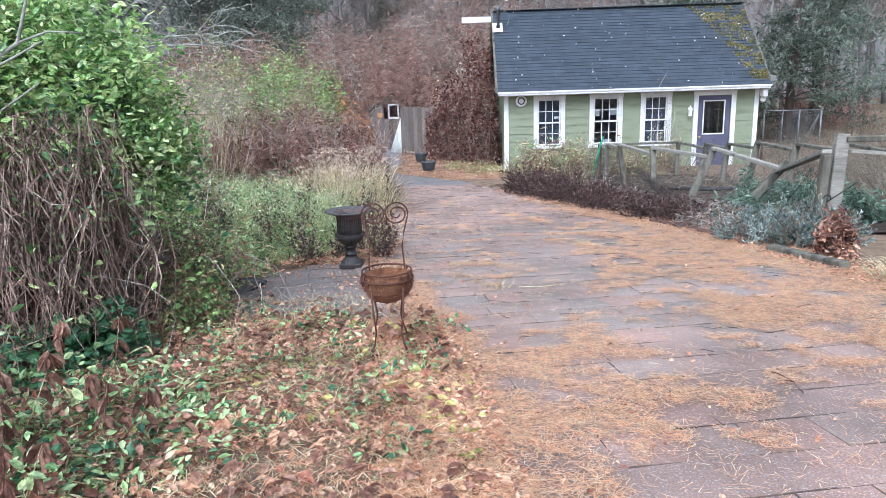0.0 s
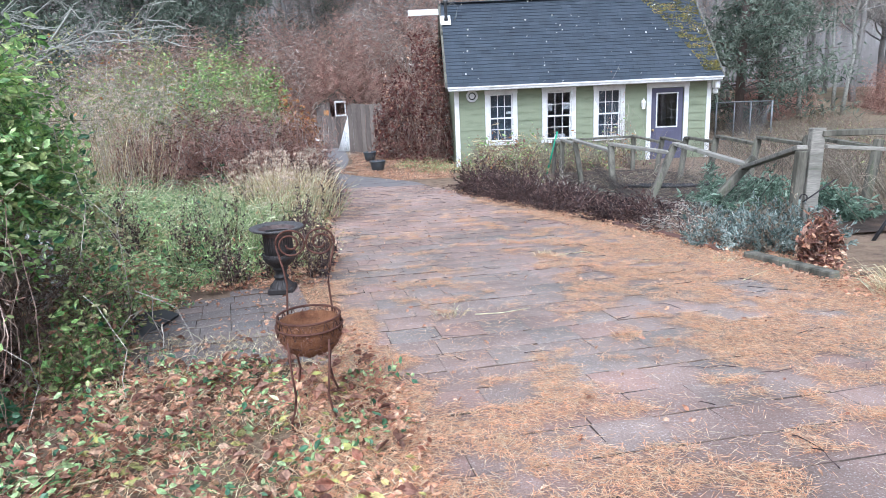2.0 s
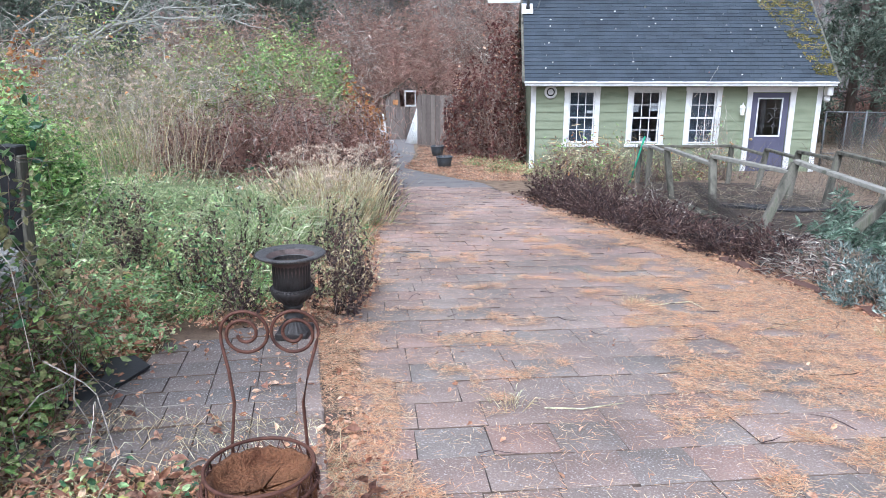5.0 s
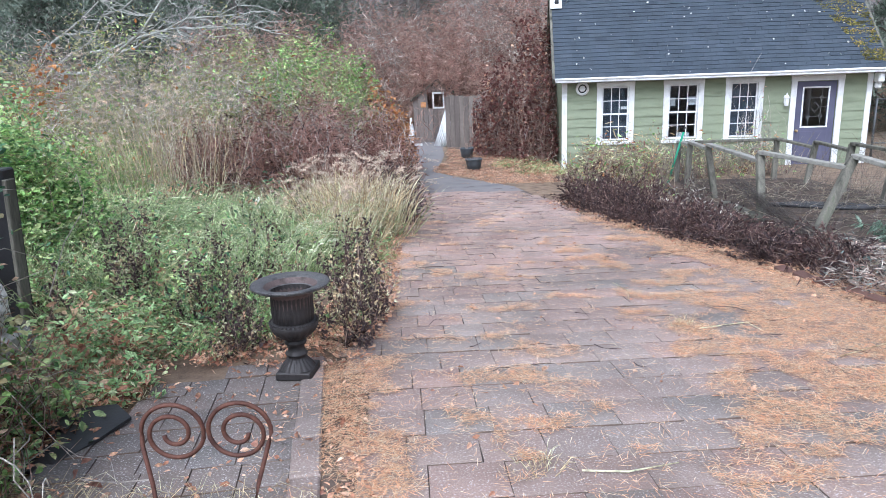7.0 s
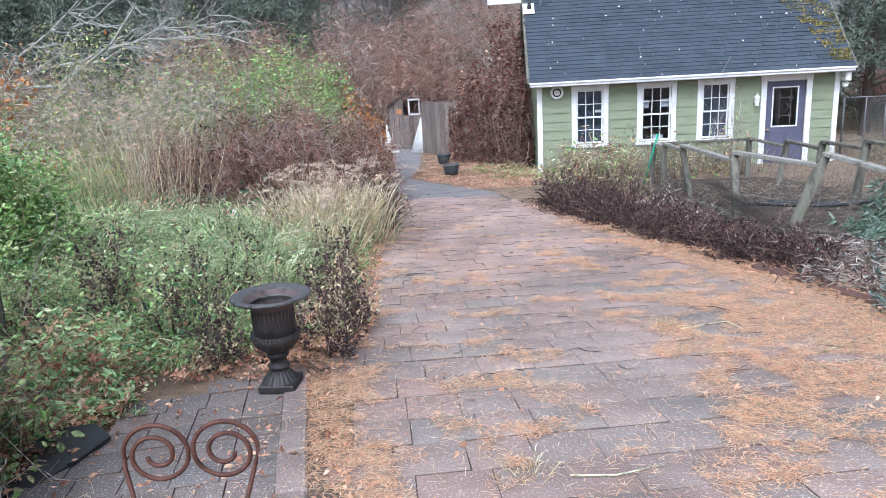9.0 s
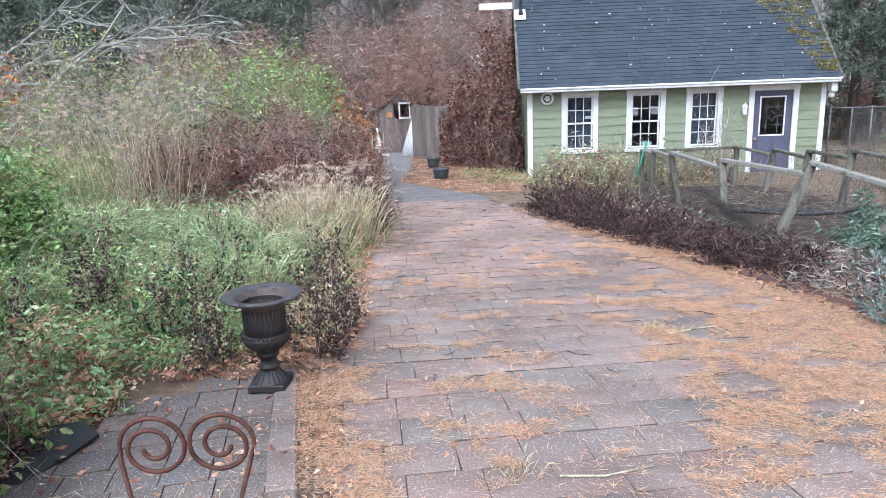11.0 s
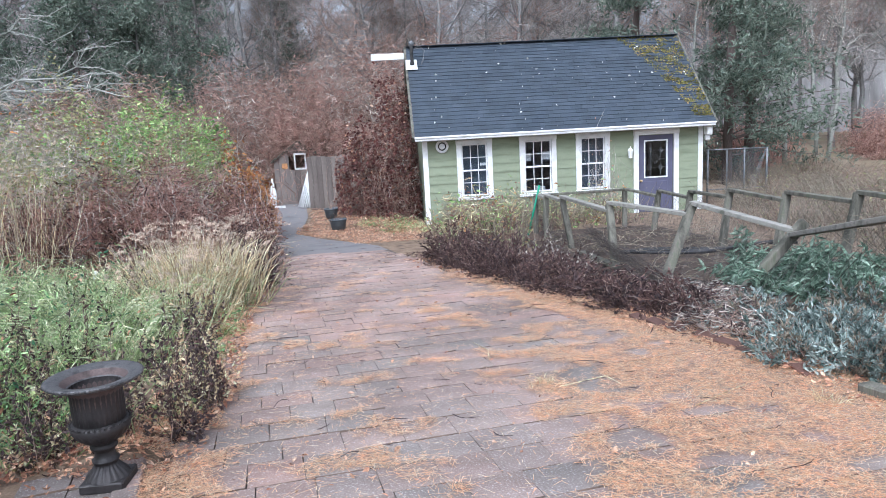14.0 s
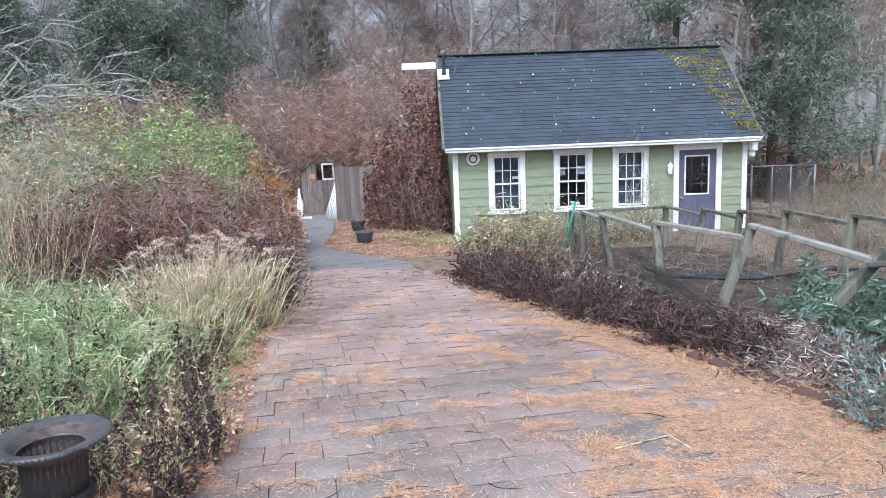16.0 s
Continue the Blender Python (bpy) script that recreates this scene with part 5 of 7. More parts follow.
def vine_curtain(x, y, rx, ry, top, n, a0, a1):
    """Dead vines hanging from the hedge to the ground, with withered leaves on them."""
    e = thing("hanging_vines", "curtain of brown dead vines hanging under the hedge", "vine", (x, y, hz(y)))
    a = a0 + (a1 - a0) * rng.random(n)
    q = 0.80 + 0.22 * rng.random(n)
    head = np.stack([np.cos(a) * rx * q, np.sin(a) * ry * q, top * (0.72 + 0.35 * rng.random(n))], 1)
    foot = head * [1.03, 1.03, 0] + rng.normal(size=(n, 3)) * [0.13, 0.13, 0]
    foot[:, 2] = height(y + foot[:, 1]) - hz(y) + head[:, 2] * 0.5 * rng.random(n) * (rng.random(n) < 0.5)
    ln = curves(head, foot, 0.22, 8, 0.035)
    m = Mass()
    m.twigs(ln, 0.0034, 0.002)
    child("vine_tangle", m.done("vine_tangle", M["vine_bark"]), e, "", "stuff")
    k = n * 5
    i, j = rng.integers(0, n, k), rng.integers(0, 8, k)
    d = rng.normal(size=(k, 3)) * [0.5, 0.5, 0.3] - [0, 0, 0.8]
    d /= np.linalg.norm(d, axis=1)[:, None]
    m = Mass()
    m.leaves(ln[i, j] + d * 0.02 + rng.normal(size=(k, 3)) * 0.02, 0.036, 0.3, 0, 0, 0.5, d)
    child("withered_foliage", m.done("withered_foliage", M["vine_bark"]), e, "", "stuff")
    i, j = rng.integers(0, n, n), rng.integers(0, 7, n)
    m = Mass()
    m.leaves(ln[i, j] + rng.normal(size=(n, 3)) * 0.05, 0.048, 0.5, 0.4, 0.3)
    child("green_foliage", m.done("green_foliage", M["leaf_fresh"]), e, "", "stuff")


vine_curtain(-1.2, 3.7, 1.15, 1.4, 1.34, 1150, -2.9, -0.3)
vine_curtain(-2.9, 3.6, 1.5, 2.0, 1.35, 420, -2.6, -0.5)
bush("honeysuckle_hedge", "tall green leafy shrub behind the black post", (-2.65, 7.6), (0.85, 0.85, 1.6), [("leaf_fresh", 5200, 0.06, 0.48, 0.25), ("leaf_green", 2000, 0.06, 0.48, 0.25), ("leaf_olive", 700, 0.06, 0.5, 0.3)], 160, "vine_bark", 0.006, "hedge", 0.35, 0.2, low=0.7)
for x, y, r_, h_ in ((-0.35, 5.4, 0.38, 0.3), (-0.1, 5.05, 0.26, 0.18), (-0.65, 5.7, 0.4, 0.38), (-0.2, 4.3, 0.22, 0.18), (-0.35, 4.7, 0.28, 0.22)):
    bush("garden_weeds", "leafy green and reddish weeds at the patio edge", (x, y), (r_, r_, h_), [("leaf_lush", 460, 0.045, 0.45, 0.2), ("leaf_dry", 240, 0.045, 0.45, 0.4), ("straw", 60, 0.09, 0.07, 0.0)], 30, "straw", 0.003, "weeds", 0.7, 0.3)
for x, y, r_ in ((-0.55, 2.55, 0.42), (-0.2, 2.9, 0.3), (-0.9, 2.2, 0.45)):
    bush("ivy_patch", "glossy dark green ivy over the ground", (x, y), (r_, r_, 0.3), [("leaf_deep", 620, 0.055, 0.8, 0.2), ("leaf_green", 120, 0.05, 0.6, 0.2)], 20, "twig_dark", 0.004, "ivy", 0.6)
def wilted_plant(x, y, stems, hgt, spread):
    """Upright stalks, each with whorls of limp brown leaves hanging down."""
    e = thing("wilted_plant", "wilted plant with limp hanging brown leaves", "plant", (x, y, hz(y)))
    b = np.stack([rng.normal(size=stems) * spread * 0.4, rng.normal(size=stems) * spread * 0.4, np.full(stems, -0.02)], 1)
    t = b * [1.8, 1.8, 1] + np.stack([0 * b[:, 0], 0 * b[:, 0], hgt * (0.6 + 0.5 * rng.random(stems))], 1)
    c = curves(b, t, 0.1, 6, 0.02)
    for k in range(stems):
        m = Mass()
        m.twigs(c[k:k + 1], 0.004, 0.002)
        child("stalk", m.done("stalk", M["straw"]), e)
    m, g = Mass(), Mass()
    for k in range(stems):
        n = 15
        at = c[k, rng.choice([3, 4, 5, 5], n)]
        a = rng.random(n) * 6.283
        dirs = np.stack([np.cos(a) * 0.35, np.sin(a) * 0.35, np.full(n, -1.0)], 1) + rng.normal(size=(n, 3)) * 0.2
        dirs /= np.linalg.norm(dirs, axis=1)[:, None]
        m.leaves(at + dirs * 0.045, 0.085, 0.34, 0, 0, 0.5, dirs)
        n = 9
        at = c[k, rng.integers(1, 5, n)] + rng.normal(size=(n, 3)) * 0.05
        g.leaves(at, 0.05, 0.5, 0.6)
    child("hanging_foliage", m.done("hanging_foliage", M["leaf_wilt"]), e, "", "stuff")
    child("green_foliage", g.done("green_foliage", M["leaf_green"]), e, "", "stuff")


for x, y, s_, h_, w_ in ((0.05, 1.45, 5, 0.45, 0.3), (-0.2, 1.75, 6, 0.5, 0.35), (0.3, 1.2, 4, 0.36, 0.25), (-0.45, 1.35, 5, 0.5, 0.35), (0.35, 1.75, 3, 0.3, 0.2), (-0.1, 1.05, 5, 0.42, 0.3), (0.15, 2.15, 3, 0.4, 0.25), (-0.5, 2.2, 4, 0.45, 0.3)):
    wilted_plant(x, y, s_, h_, w_)
for x, y, r_, h_ in ((-0.15, 1.5, 0.4, 0.26), (0.2, 1.4, 0.3, 0.2), (-0.4, 1.9, 0.4, 0.3), (0.1, 1.95, 0.3, 0.22), (-0.35, 1.1, 0.4, 0.25), (0.45, 1.55, 0.25, 0.15), (0.35, 2.35, 0.3, 0.18), (0.6, 2.0, 0.22, 0.12)):
    bush("weed_clump", "low green weeds among fallen leaves", (x, y), (r_, r_, h_), [("leaf_lush", 280, 0.045, 0.45, 0.1), ("leaf_deep", 90, 0.045, 0.6, 0.1), ("leaf_wilt", 120, 0.05, 0.45, 0.2), ("straw", 60, 0.09, 0.06, 0.0)], 24, "twig_red", 0.0025, "weed", 0.85, 0.4)
for x, y in ((0.9, 3.55), (1.2, 2.95), (0.6, 2.6), (0.95, 1.9), (1.35, 2.1), (1.5, 1.7), (0.8, 1.6), (1.62, 3.3), (0.45, 2.9), (0.75, 3.35), (1.05, 3.3), (0.5, 3.6), (0.85, 2.75), (1.45, 2.5), (1.6, 2.75), (0.3, 3.2), (1.1, 2.3), (0.15, 3.9), (0.0, 3.5)):
    bush("weed_clump", "low green weeds among fallen leaves", (x, y), (0.2, 0.18, 0.13), [("leaf_lush", 60, 0.036, 0.5, 0.0), ("leaf_deep", 20, 0.036, 0.55, 0.0), ("leaf_dry", 40, 0.045, 0.5, 0.1)], 14, "twig_red", 0.002, "weed", 0.8, 0.3)

def grass_clump(name, label, x, y, r_, hgt, n, mat, plumes=0, lean=0.5, w=0.006, plume_mat="straw"):
    e = thing(name, label, "grass", (x, y, hz(y)))
    b = np.stack([rng.normal(size=n) * r_ * 0.45, rng.normal(size=n) * r_ * 0.45, np.full(n, -0.01)], 1)
    b[:, 2] += height(y + b[:, 1]) - hz(y)
    d = rng.normal(size=(n, 3)) * [lean, lean, 0] * hgt * 0.6
    t = b + d + b * [0.7, 0.7, 0] + np.stack([0 * b[:, 0], 0 * b[:, 0], hgt * (0.45 + 0.55 * rng.random(n))], 1)
    m = Mass()
    m.blades(b, t, w)
    child("blade_tuft", m.done("blade_tuft", M[mat]), e, "", "stuff")
    if plumes:
        m = Mass()
        i = rng.integers(0, n, plumes)
        t2 = b[i] + d[i] * 1.3 + np.stack([0 * i, 0 * i, hgt * (0.65 + 0.5 * rng.random(plumes))], 1)
        m.twigs(curves(b[i], t2, 0.15), 0.002, 0.001)
        tt = rng.random((plumes, 70, 1)) * 0.12
        dirs = np.stack([rng.normal(size=plumes) * 0.7, rng.normal(size=plumes) * 0.7, -0.2 + 0 * i], 1)[:, None]
        pts = t2[:, None] + dirs * tt + rng.normal(size=(plumes, 70, 3)) * 0.009
        m.leaves(pts.reshape(-1, 3), 0.02, 0.2, 0.0)
        child("seed_heads", m.done("seed_heads", M[plume_mat]), e, "pale fluffy seed heads")
    return e


for x, y, r_, h_ in ((-0.05, 4.0, 0.28, 0.6), (-0.2, 4.5, 0.3, 0.7), (0.12, 3.45, 0.22, 0.4)):
    bush("leafy_suckers", "green suckers and straw stalks at the hedge foot", (x, y), (r_, r_, h_), [("leaf_fresh", 520, 0.042, 0.5, 0.3), ("leaf_olive", 300, 0.042, 0.45, 0.3), ("leaf_dry", 120, 0.04, 0.45, 0.4)], 90, "vine_bark", 0.0035, "shrub", 0.7, 0.4, bend=0.3)
br = thing("dead_branch", "pale bare branch reaching out of the hedge", "branch", (-1.0, 3.3, hz(3.3)))
zb = hz(3.3)
for pts, r_ in (([(0.0, 0.1, 0.0), (-0.1, 0, 0.9), (0.05, -0.1, 1.35), (0.36, -0.3, 1.60), (0.56, -0.3, 1.72), (0.66, -0.3, 1.98)], [0.02, 0.018, 0.016, 0.014, 0.011, 0.005]), ([(0.36, -0.3, 1.60), (0.5, -0.35, 1.62), (0.75, -0.4, 1.72)], [0.01, 0.008, 0.003]), ([(0.05, -0.1, 1.30), (0.4, -0.35, 1.36), (0.7, -0.4, 1.52)], [0.011, 0.008, 0.003]), ([(0.56, -0.3, 1.72), (0.72, -0.3, 1.77), (0.9, -0.3, 1.76)], [0.007, 0.005, 0.002])):
    vv, ff = tube(pts, r_, 7)
    child("limb", mesh_of("limb", vv, ff, M["palebark"], True), br)
# middle bed
green = [(-0.35, 6.6, 0.55, 0.6), (-0.95, 7.1, 0.6, 0.75), (-1.6, 6.9, 0.6, 0.7), (-0.2, 7.7, 0.5, 0.55), (-1.2, 8.3, 0.7, 0.6), (-2.1, 8.2, 0.8, 0.75), (0.2, 6.2, 0.35, 0.4), (-0.6, 6.05, 0.4, 0.4), (-2.8, 7.4, 0.9, 1.1), (-3.0, 9.5, 1.0, 1.0), (-0.1, 5.85, 0.25, 0.25)]
for x, y, r_, h_ in green:
    h_ *= 0.62
    k = r_ * r_ / 0.3
    bush("garden_weeds", "overgrown leafy green weeds with blackened stalks", (x, y), (r_, r_, h_), [("leaf_lush", int(900 * k), 0.05, 0.34, 0.3), ("leaf_fresh", int(500 * k), 0.05, 0.36, 0.35), ("leaf_deep", int(180 * k), 0.05, 0.36, 0.4), ("leaf_olive", int(380 * k), 0.045, 0.3, 0.4), ("twig_dark", int(120 * k), 0.035, 0.45, 0.6), ("straw", int(150 * k), 0.09, 0.06, 0.2), ("leaf_dry", int(150 * k), 0.045, 0.4, 0.8)], int(60 * k), "twig_dark", 0.003, "weeds", 0.8, 0.55)
    grass_clump("grass_tuft", "long green grass growing through the weeds", x + 0.15, y - 0.1, r_ * 1.1, h_ * 1.05, int(210 * k), "blade", 0, 0.8, 0.007)
for x, y, h_ in ((0.62, 6.0, 0.62), (0.98, 5.9, 0.72), (0.80, 6.3, 0.75), (1.0, 6.35, 0.6), (-0.75, 6.4, 0.7), (-1.2, 6.3, 0.55), (0.3, 5.75, 0.4), (0.92, 6.6, 0.5), (0.75, 7.0, 0.6), (-0.25, 6.3, 0.6), (-0.95, 6.75, 0.75), (-1.5, 7.3, 0.8), (0.05, 6.9, 0.7), (-0.5, 7.2, 0.75), (-0.18, 6.6, 0.65), (-0.8, 6.6, 0.75), (0.15, 6.15, 0.5), (-1.3, 7.6, 0.85), (-0.3, 8.9, 0.75), (0.55, 7.7, 0.55), (0.5, 8.2, 0.5)):
    plume_bush("dead_aster", "blackened dead flower stalks gone to seed", (x, y), (0.2, 0.24, h_), "twig_dark", "vine_bark", 44, 20, 0.027, 0.45, "dead plant", "", 0.5, -0.3, 0.3, 0.0028, ("heather", "twig_dark", "twig_dark", "straw"))


for x, y, r_, h_, n in ((0.05, 9.3, 0.35, 0.9, 420), (0.3, 9.9, 0.35, 0.85, 380), (-0.35, 9.6, 0.4, 0.8, 380), (0.2, 8.7, 0.3, 0.65, 300), (-0.1, 10.6, 0.4, 0.85, 300)):
    grass_clump("fountain_grass", "dry straw-coloured fountain grass with nodding seed heads", x, y, r_, h_, int(n * 0.9), "straw", 34, 0.36, 0.011, "seedhead")
    grass_clump("fountain_grass", "half-green fountain grass at the foot of the dry clump", x - 0.1, y - 0.15, r_ * 1.1, h_ * 0.6, int(n * 0.4), "blade", 0, 0.7, 0.011)
for x, y, r_, h_, n in ((-0.75, 9.0, 0.55, 0.5, 900), (-1.4, 9.6, 0.6, 0.55, 900), (-0.35, 8.3, 0.45, 0.45, 700), (-2.0, 9.0, 0.5, 0.5, 700), (-0.2, 7.5, 0.45, 0.4, 500), (-1.0, 8.0, 0.6, 0.45, 700), (-2.6, 9.6, 0.6, 0.6, 600)):
    grass_clump("lawn_tuft", "pale green long grass flopping over", x, y, r_, h_, int(n * 0.5), "pale_blade", 0, 0.9, 0.014)
    grass_clump("lawn_tuft", "long green grass flopping over", x + 0.2, y - 0.2, r_, h_ * 1.15, int(n * 0.25), "blade", 0, 0.8, 0.013)
for x, y, r_, h_ in ((-0.7, 8.6, 0.35, 0.42), (-1.3, 9.2, 0.4, 0.45), (-0.3, 8.0, 0.3, 0.38), (-1.9, 8.7, 0.4, 0.45), (-0.9, 9.8, 0.4, 0.5), (-1.9, 10.3, 0.6, 0.6), (-1.0, 10.8, 0.6, 0.6), (-2.6, 10.6, 0.6, 0.65)):
    bush("garden_weeds", "dark leafy weeds among the flopped grass", (x, y), (r_, r_, h_), [("leaf_deep", 320, 0.065, 0.4, 0.3), ("leaf_lush", 200, 0.06, 0.36, 0.3), ("straw", 90, 0.12, 0.06, 0.0), ("leaf_dry", 60, 0.06, 0.4, 0.4)], 50, "twig_dark", 0.004, "weeds", 0.8, 0.5)
for x, y, h_ in ((-0.6, 8.5, 0.6), (-1.1, 9.2, 0.6), (-0.5, 9.1, 0.65), (-1.7, 8.6, 0.65), (-1.6, 9.4, 0.6), (-0.15, 8.0, 0.5), (-2.2, 9.5, 0.7), (-0.9, 7.7, 0.55)):
    plume_bush("dead_aster", "blackened dead flower stalks gone to seed", (x, y), (0.22, 0.24, h_), "twig_dark", "twig_dark", 34, 18, 0.03, 0.45, "dead plant", "", 0.45, -0.3, 0.3, 0.003, ("heather", "leaf_olive"))
for x, y in ((0.78, 6.9), (0.68, 7.6), (0.62, 8.4), (0.5, 9.1), (0.42, 9.8), (0.85, 6.3), (0.35, 10.5), (0.28, 11.6)):
    bush("weed_clump", "low green and straw weeds at the path edge", (x, y), (0.2, 0.26, 0.16), [("leaf_olive", 110, 0.045, 0.4, 0.1), ("leaf_green", 60, 0.045, 0.45, 0.1), ("straw", 110, 0.07, 0.08, 0.0)], 30, "straw", 0.0025, "weed", 0.8, 0.3)
for x, y, r_, h_ in ((0.3, 11.3, 0.45, 0.75), (0.1, 12.4, 0.5, 0.8), (0.35, 10.7, 0.35, 0.6), (-0.05, 13.3, 0.5, 0.7)):
    bush("dried_shrub", "dark brown dried flower shrub leaning over the path", (x, y), (r_, r_, h_), [("twig_dark", 700, 0.05, 0.35, 0.1), ("leaf_rust", 220, 0.05, 0.35, 0.2), ("straw", 60, 0.05, 0.5, 0.2)], 160, "twig_dark", 0.005, "shrub", 0.7, 0.3)
for x, y, r_, h_ in ((-1.2, 13.2, 0.85, 1.75), (-2.2, 13.0, 0.8, 1.7), (-0.6, 14.6, 0.8, 1.7), (-1.8, 14.8, 0.9, 2.0), (-3.0, 12.6, 0.7, 1.4)):
    bush("red_stemmed_shrub", "bare red-brown twiggy shrub with few leaves", (x, y), (r_, r_, h_), [("leaf_rust", 1300, 0.06, 0.35, 0.3), ("leaf_wine", 700, 0.06, 0.35, 0.3), ("twig_dark", 800, 0.13, 0.06, 0.0), ("twig_red", 1500, 0.13, 0.07, 0.0)], 620, "twig_red", 0.009, "shrub", 0.7, 0.25, bend=0.16, vines=160)
for x, y, h_ in ((-3.1, 11.3, 2.2), (-2.75, 11.9, 2.0), (-3.5, 11.0, 1.6)):
    grass_clump("tall_reed_grass", "tall pinkish dry reed grass", x, y, 0.42, h_, 64, "blade" if h_ < 1.7 else "straw", 60, 0.26, 0.009, "seedhead")
for x, y, r_, h_ in ((-4.3, 9.3, 1.1, 1.4), (-3.9, 7.9, 1.0, 1.2), (-5.2, 10.8, 1.3, 1.5), (-4.2, 11.6, 1.0, 1.2)):
    bush("leafy_thicket", "green and yellowing leafy thicket", (x, y), (r_, r_, h_), [("leaf_fresh", 3300, 0.06, 0.45, 0.3), ("leaf_olive", 1500, 0.055, 0.4, 0.3), ("leaf_orange", 200, 0.06, 0.5, 0.3)], 160, "twig_brown", 0.006, "shrub", 0.5, 0.3)
for x, y, r_, h_, lay in ((-4.4, 17.5, 2.0, 3.1, 0), (-6.8, 17.0, 2.2, 3.3, 0), (-9.5, 16.0, 2.4, 3.0, 0), (-2.9, 18.6, 1.3, 3.1, 1), (-2.0, 18.9, 0.9, 2.6, 1), (-2.5, 16.4, 1.3, 2.7, 1), (-3.9, 15.6, 1.5, 2.5, 0), (-5.8, 14.2, 1.7, 2.0, 0)):
    leafs = [("leaf_olive", 5600, 0.085, 0.4, 0.3), ("twig_grey", 3000, 0.13, 0.10, 0.3), ("leaf_fresh", 2200, 0.075, 0.45, 0.3), ("leaf_orange", 220, 0.09, 0.5, 0.3)] if lay == 0 else [("leaf_fresh", 6200, 0.08, 0.45, 0.3), ("leaf_olive", 2200, 0.08, 0.4, 0.3), ("leaf_orange", 200, 0.08, 0.5, 0.3)]
    bush("vine_mound", "grey-green mound of vines over old shrubs" if lay == 0 else "bright green vine-covered shrub", (x, y), (r_, r_, h_), leafs, 420, "twig_grey", 0.008, "shrub", 0.35, 0.3, bend=0.35, vines=420 if lay == 0 else 120)
for x, y, r_, h_ in ((-1.15, 18.0, 0.55, 2.1), (-1.0, 19.2, 0.45, 1.5), (-0.75, 16.6, 0.4, 1.0), (-1.5, 20.5, 0.6, 1.5), (-7.2, 14.9, 0.9, 2.7), (-8.4, 14.0, 0.8, 2.2)):
    bush("orange_leaved_shrub", "shrub with sparse orange autumn leaves", (x, y), (r_, r_, h_), [("leaf_orange", 1100, 0.11, 0.55, 0.4), ("leaf_rust", 300, 0.07, 0.5, 0.4), ("leaf_olive", 300, 0.06, 0.4, 0.3)], 120, "twig_brown", 0.007, "shrub", 0.7, 0.3)

# right of the path
for i in range(13):
    y = 12.9 - i * 0.42
    x = float(edge_right(y)) + 0.55 + 0.12 * math.sin(i * 2.1)
    h_ = 0.40 + 0.08 * math.sin(i * 1.7) + (0.12 if i < 5 else -0.10 if i > 8 else 0)
    plume_bush("heather_bush", "low dark purplish-brown dried heather bush", (x, y), (0.56, 0.50, h_), "heather", "vine_bark", 120, 26, 0.042, 0.36, "shrub", "dark shrubs along the path", 0.6, 0.15, 0.2, 0.004, ("heather", "heather", "twig_dark"))
    if i % 2 == 0 and i < 8:
        plume_bush("heather_bush", "low dark purplish-brown dried heather bush", (x + 0.6, y + 0.3), (0.5, 0.4, h_ * 0.9), "heather", "twig_dark", 80, 26, 0.032, 0.36, "shrub", "dark shrubs along the path", 0.6, 0.15, 0.2, 0.004, ("twig_grey", "heather"))
for x, y in ((4.85, 8.2), (4.6, 7.2), (4.9, 7.8)):
    bush("grey_stalks", "grey matted dead stalks at the bed edge", (x, y), (0.42, 0.36, 0.24), [("twig_grey", 420, 0.09, 0.06, 0.0), ("twig_dark", 420, 0.06, 0.14, 0.0), ("leaf_grey", 150, 0.04, 0.3, 0)], 160, "twig_brown", 0.004, "dead plant", 0.7, 0.3, bend=0.4)
for x, y, r_, h_ in ((4.62, 6.35, 0.36, 0.34), (4.85, 6.0, 0.36, 0.36), (5.1, 6.45, 0.38, 0.40), (5.15, 6.8, 0.4, 0.36), (4.95, 7.3, 0.4, 0.3), (5.4, 6.2, 0.45, 0.4), (5.0, 5.9, 0.35, 0.3), (5.6, 7.0, 0.4, 0.38)):
    plume_bush("lavender_bush", "grey-green lavender bush spilling onto the path edge", (x, y), (r_, r_, h_), "leaf_grey", "twig_brown", 80, 22, 0.048, 0.30, "shrub", "", 0.5, 0.35, 0.45, 0.003, ("leaf_grey", "leaf_grey", "dead_grass"))
for x, y, r_, h_ in ((5.85, 9.2, 0.42, 0.5), (6.3, 8.9, 0.45, 0.5), (6.1, 8.1, 0.45, 0.5), (5.85, 7.5, 0.42, 0.5), (6.4, 7.5, 0.45, 0.5), (6.8, 8.6, 0.45, 0.42), (5.7, 8.6, 0.35, 0.32), (6.6, 9.5, 0.4, 0.38)):
    plume_bush("kale_clump", "blue-green leafy clump inside the fence", (x, y), (r_, r_, h_), "leaf_blue", "leaf_blue", 60, 13, 0.10, 0.28, "plant", "", 0.3, -0.6, 0.4, 0.004)
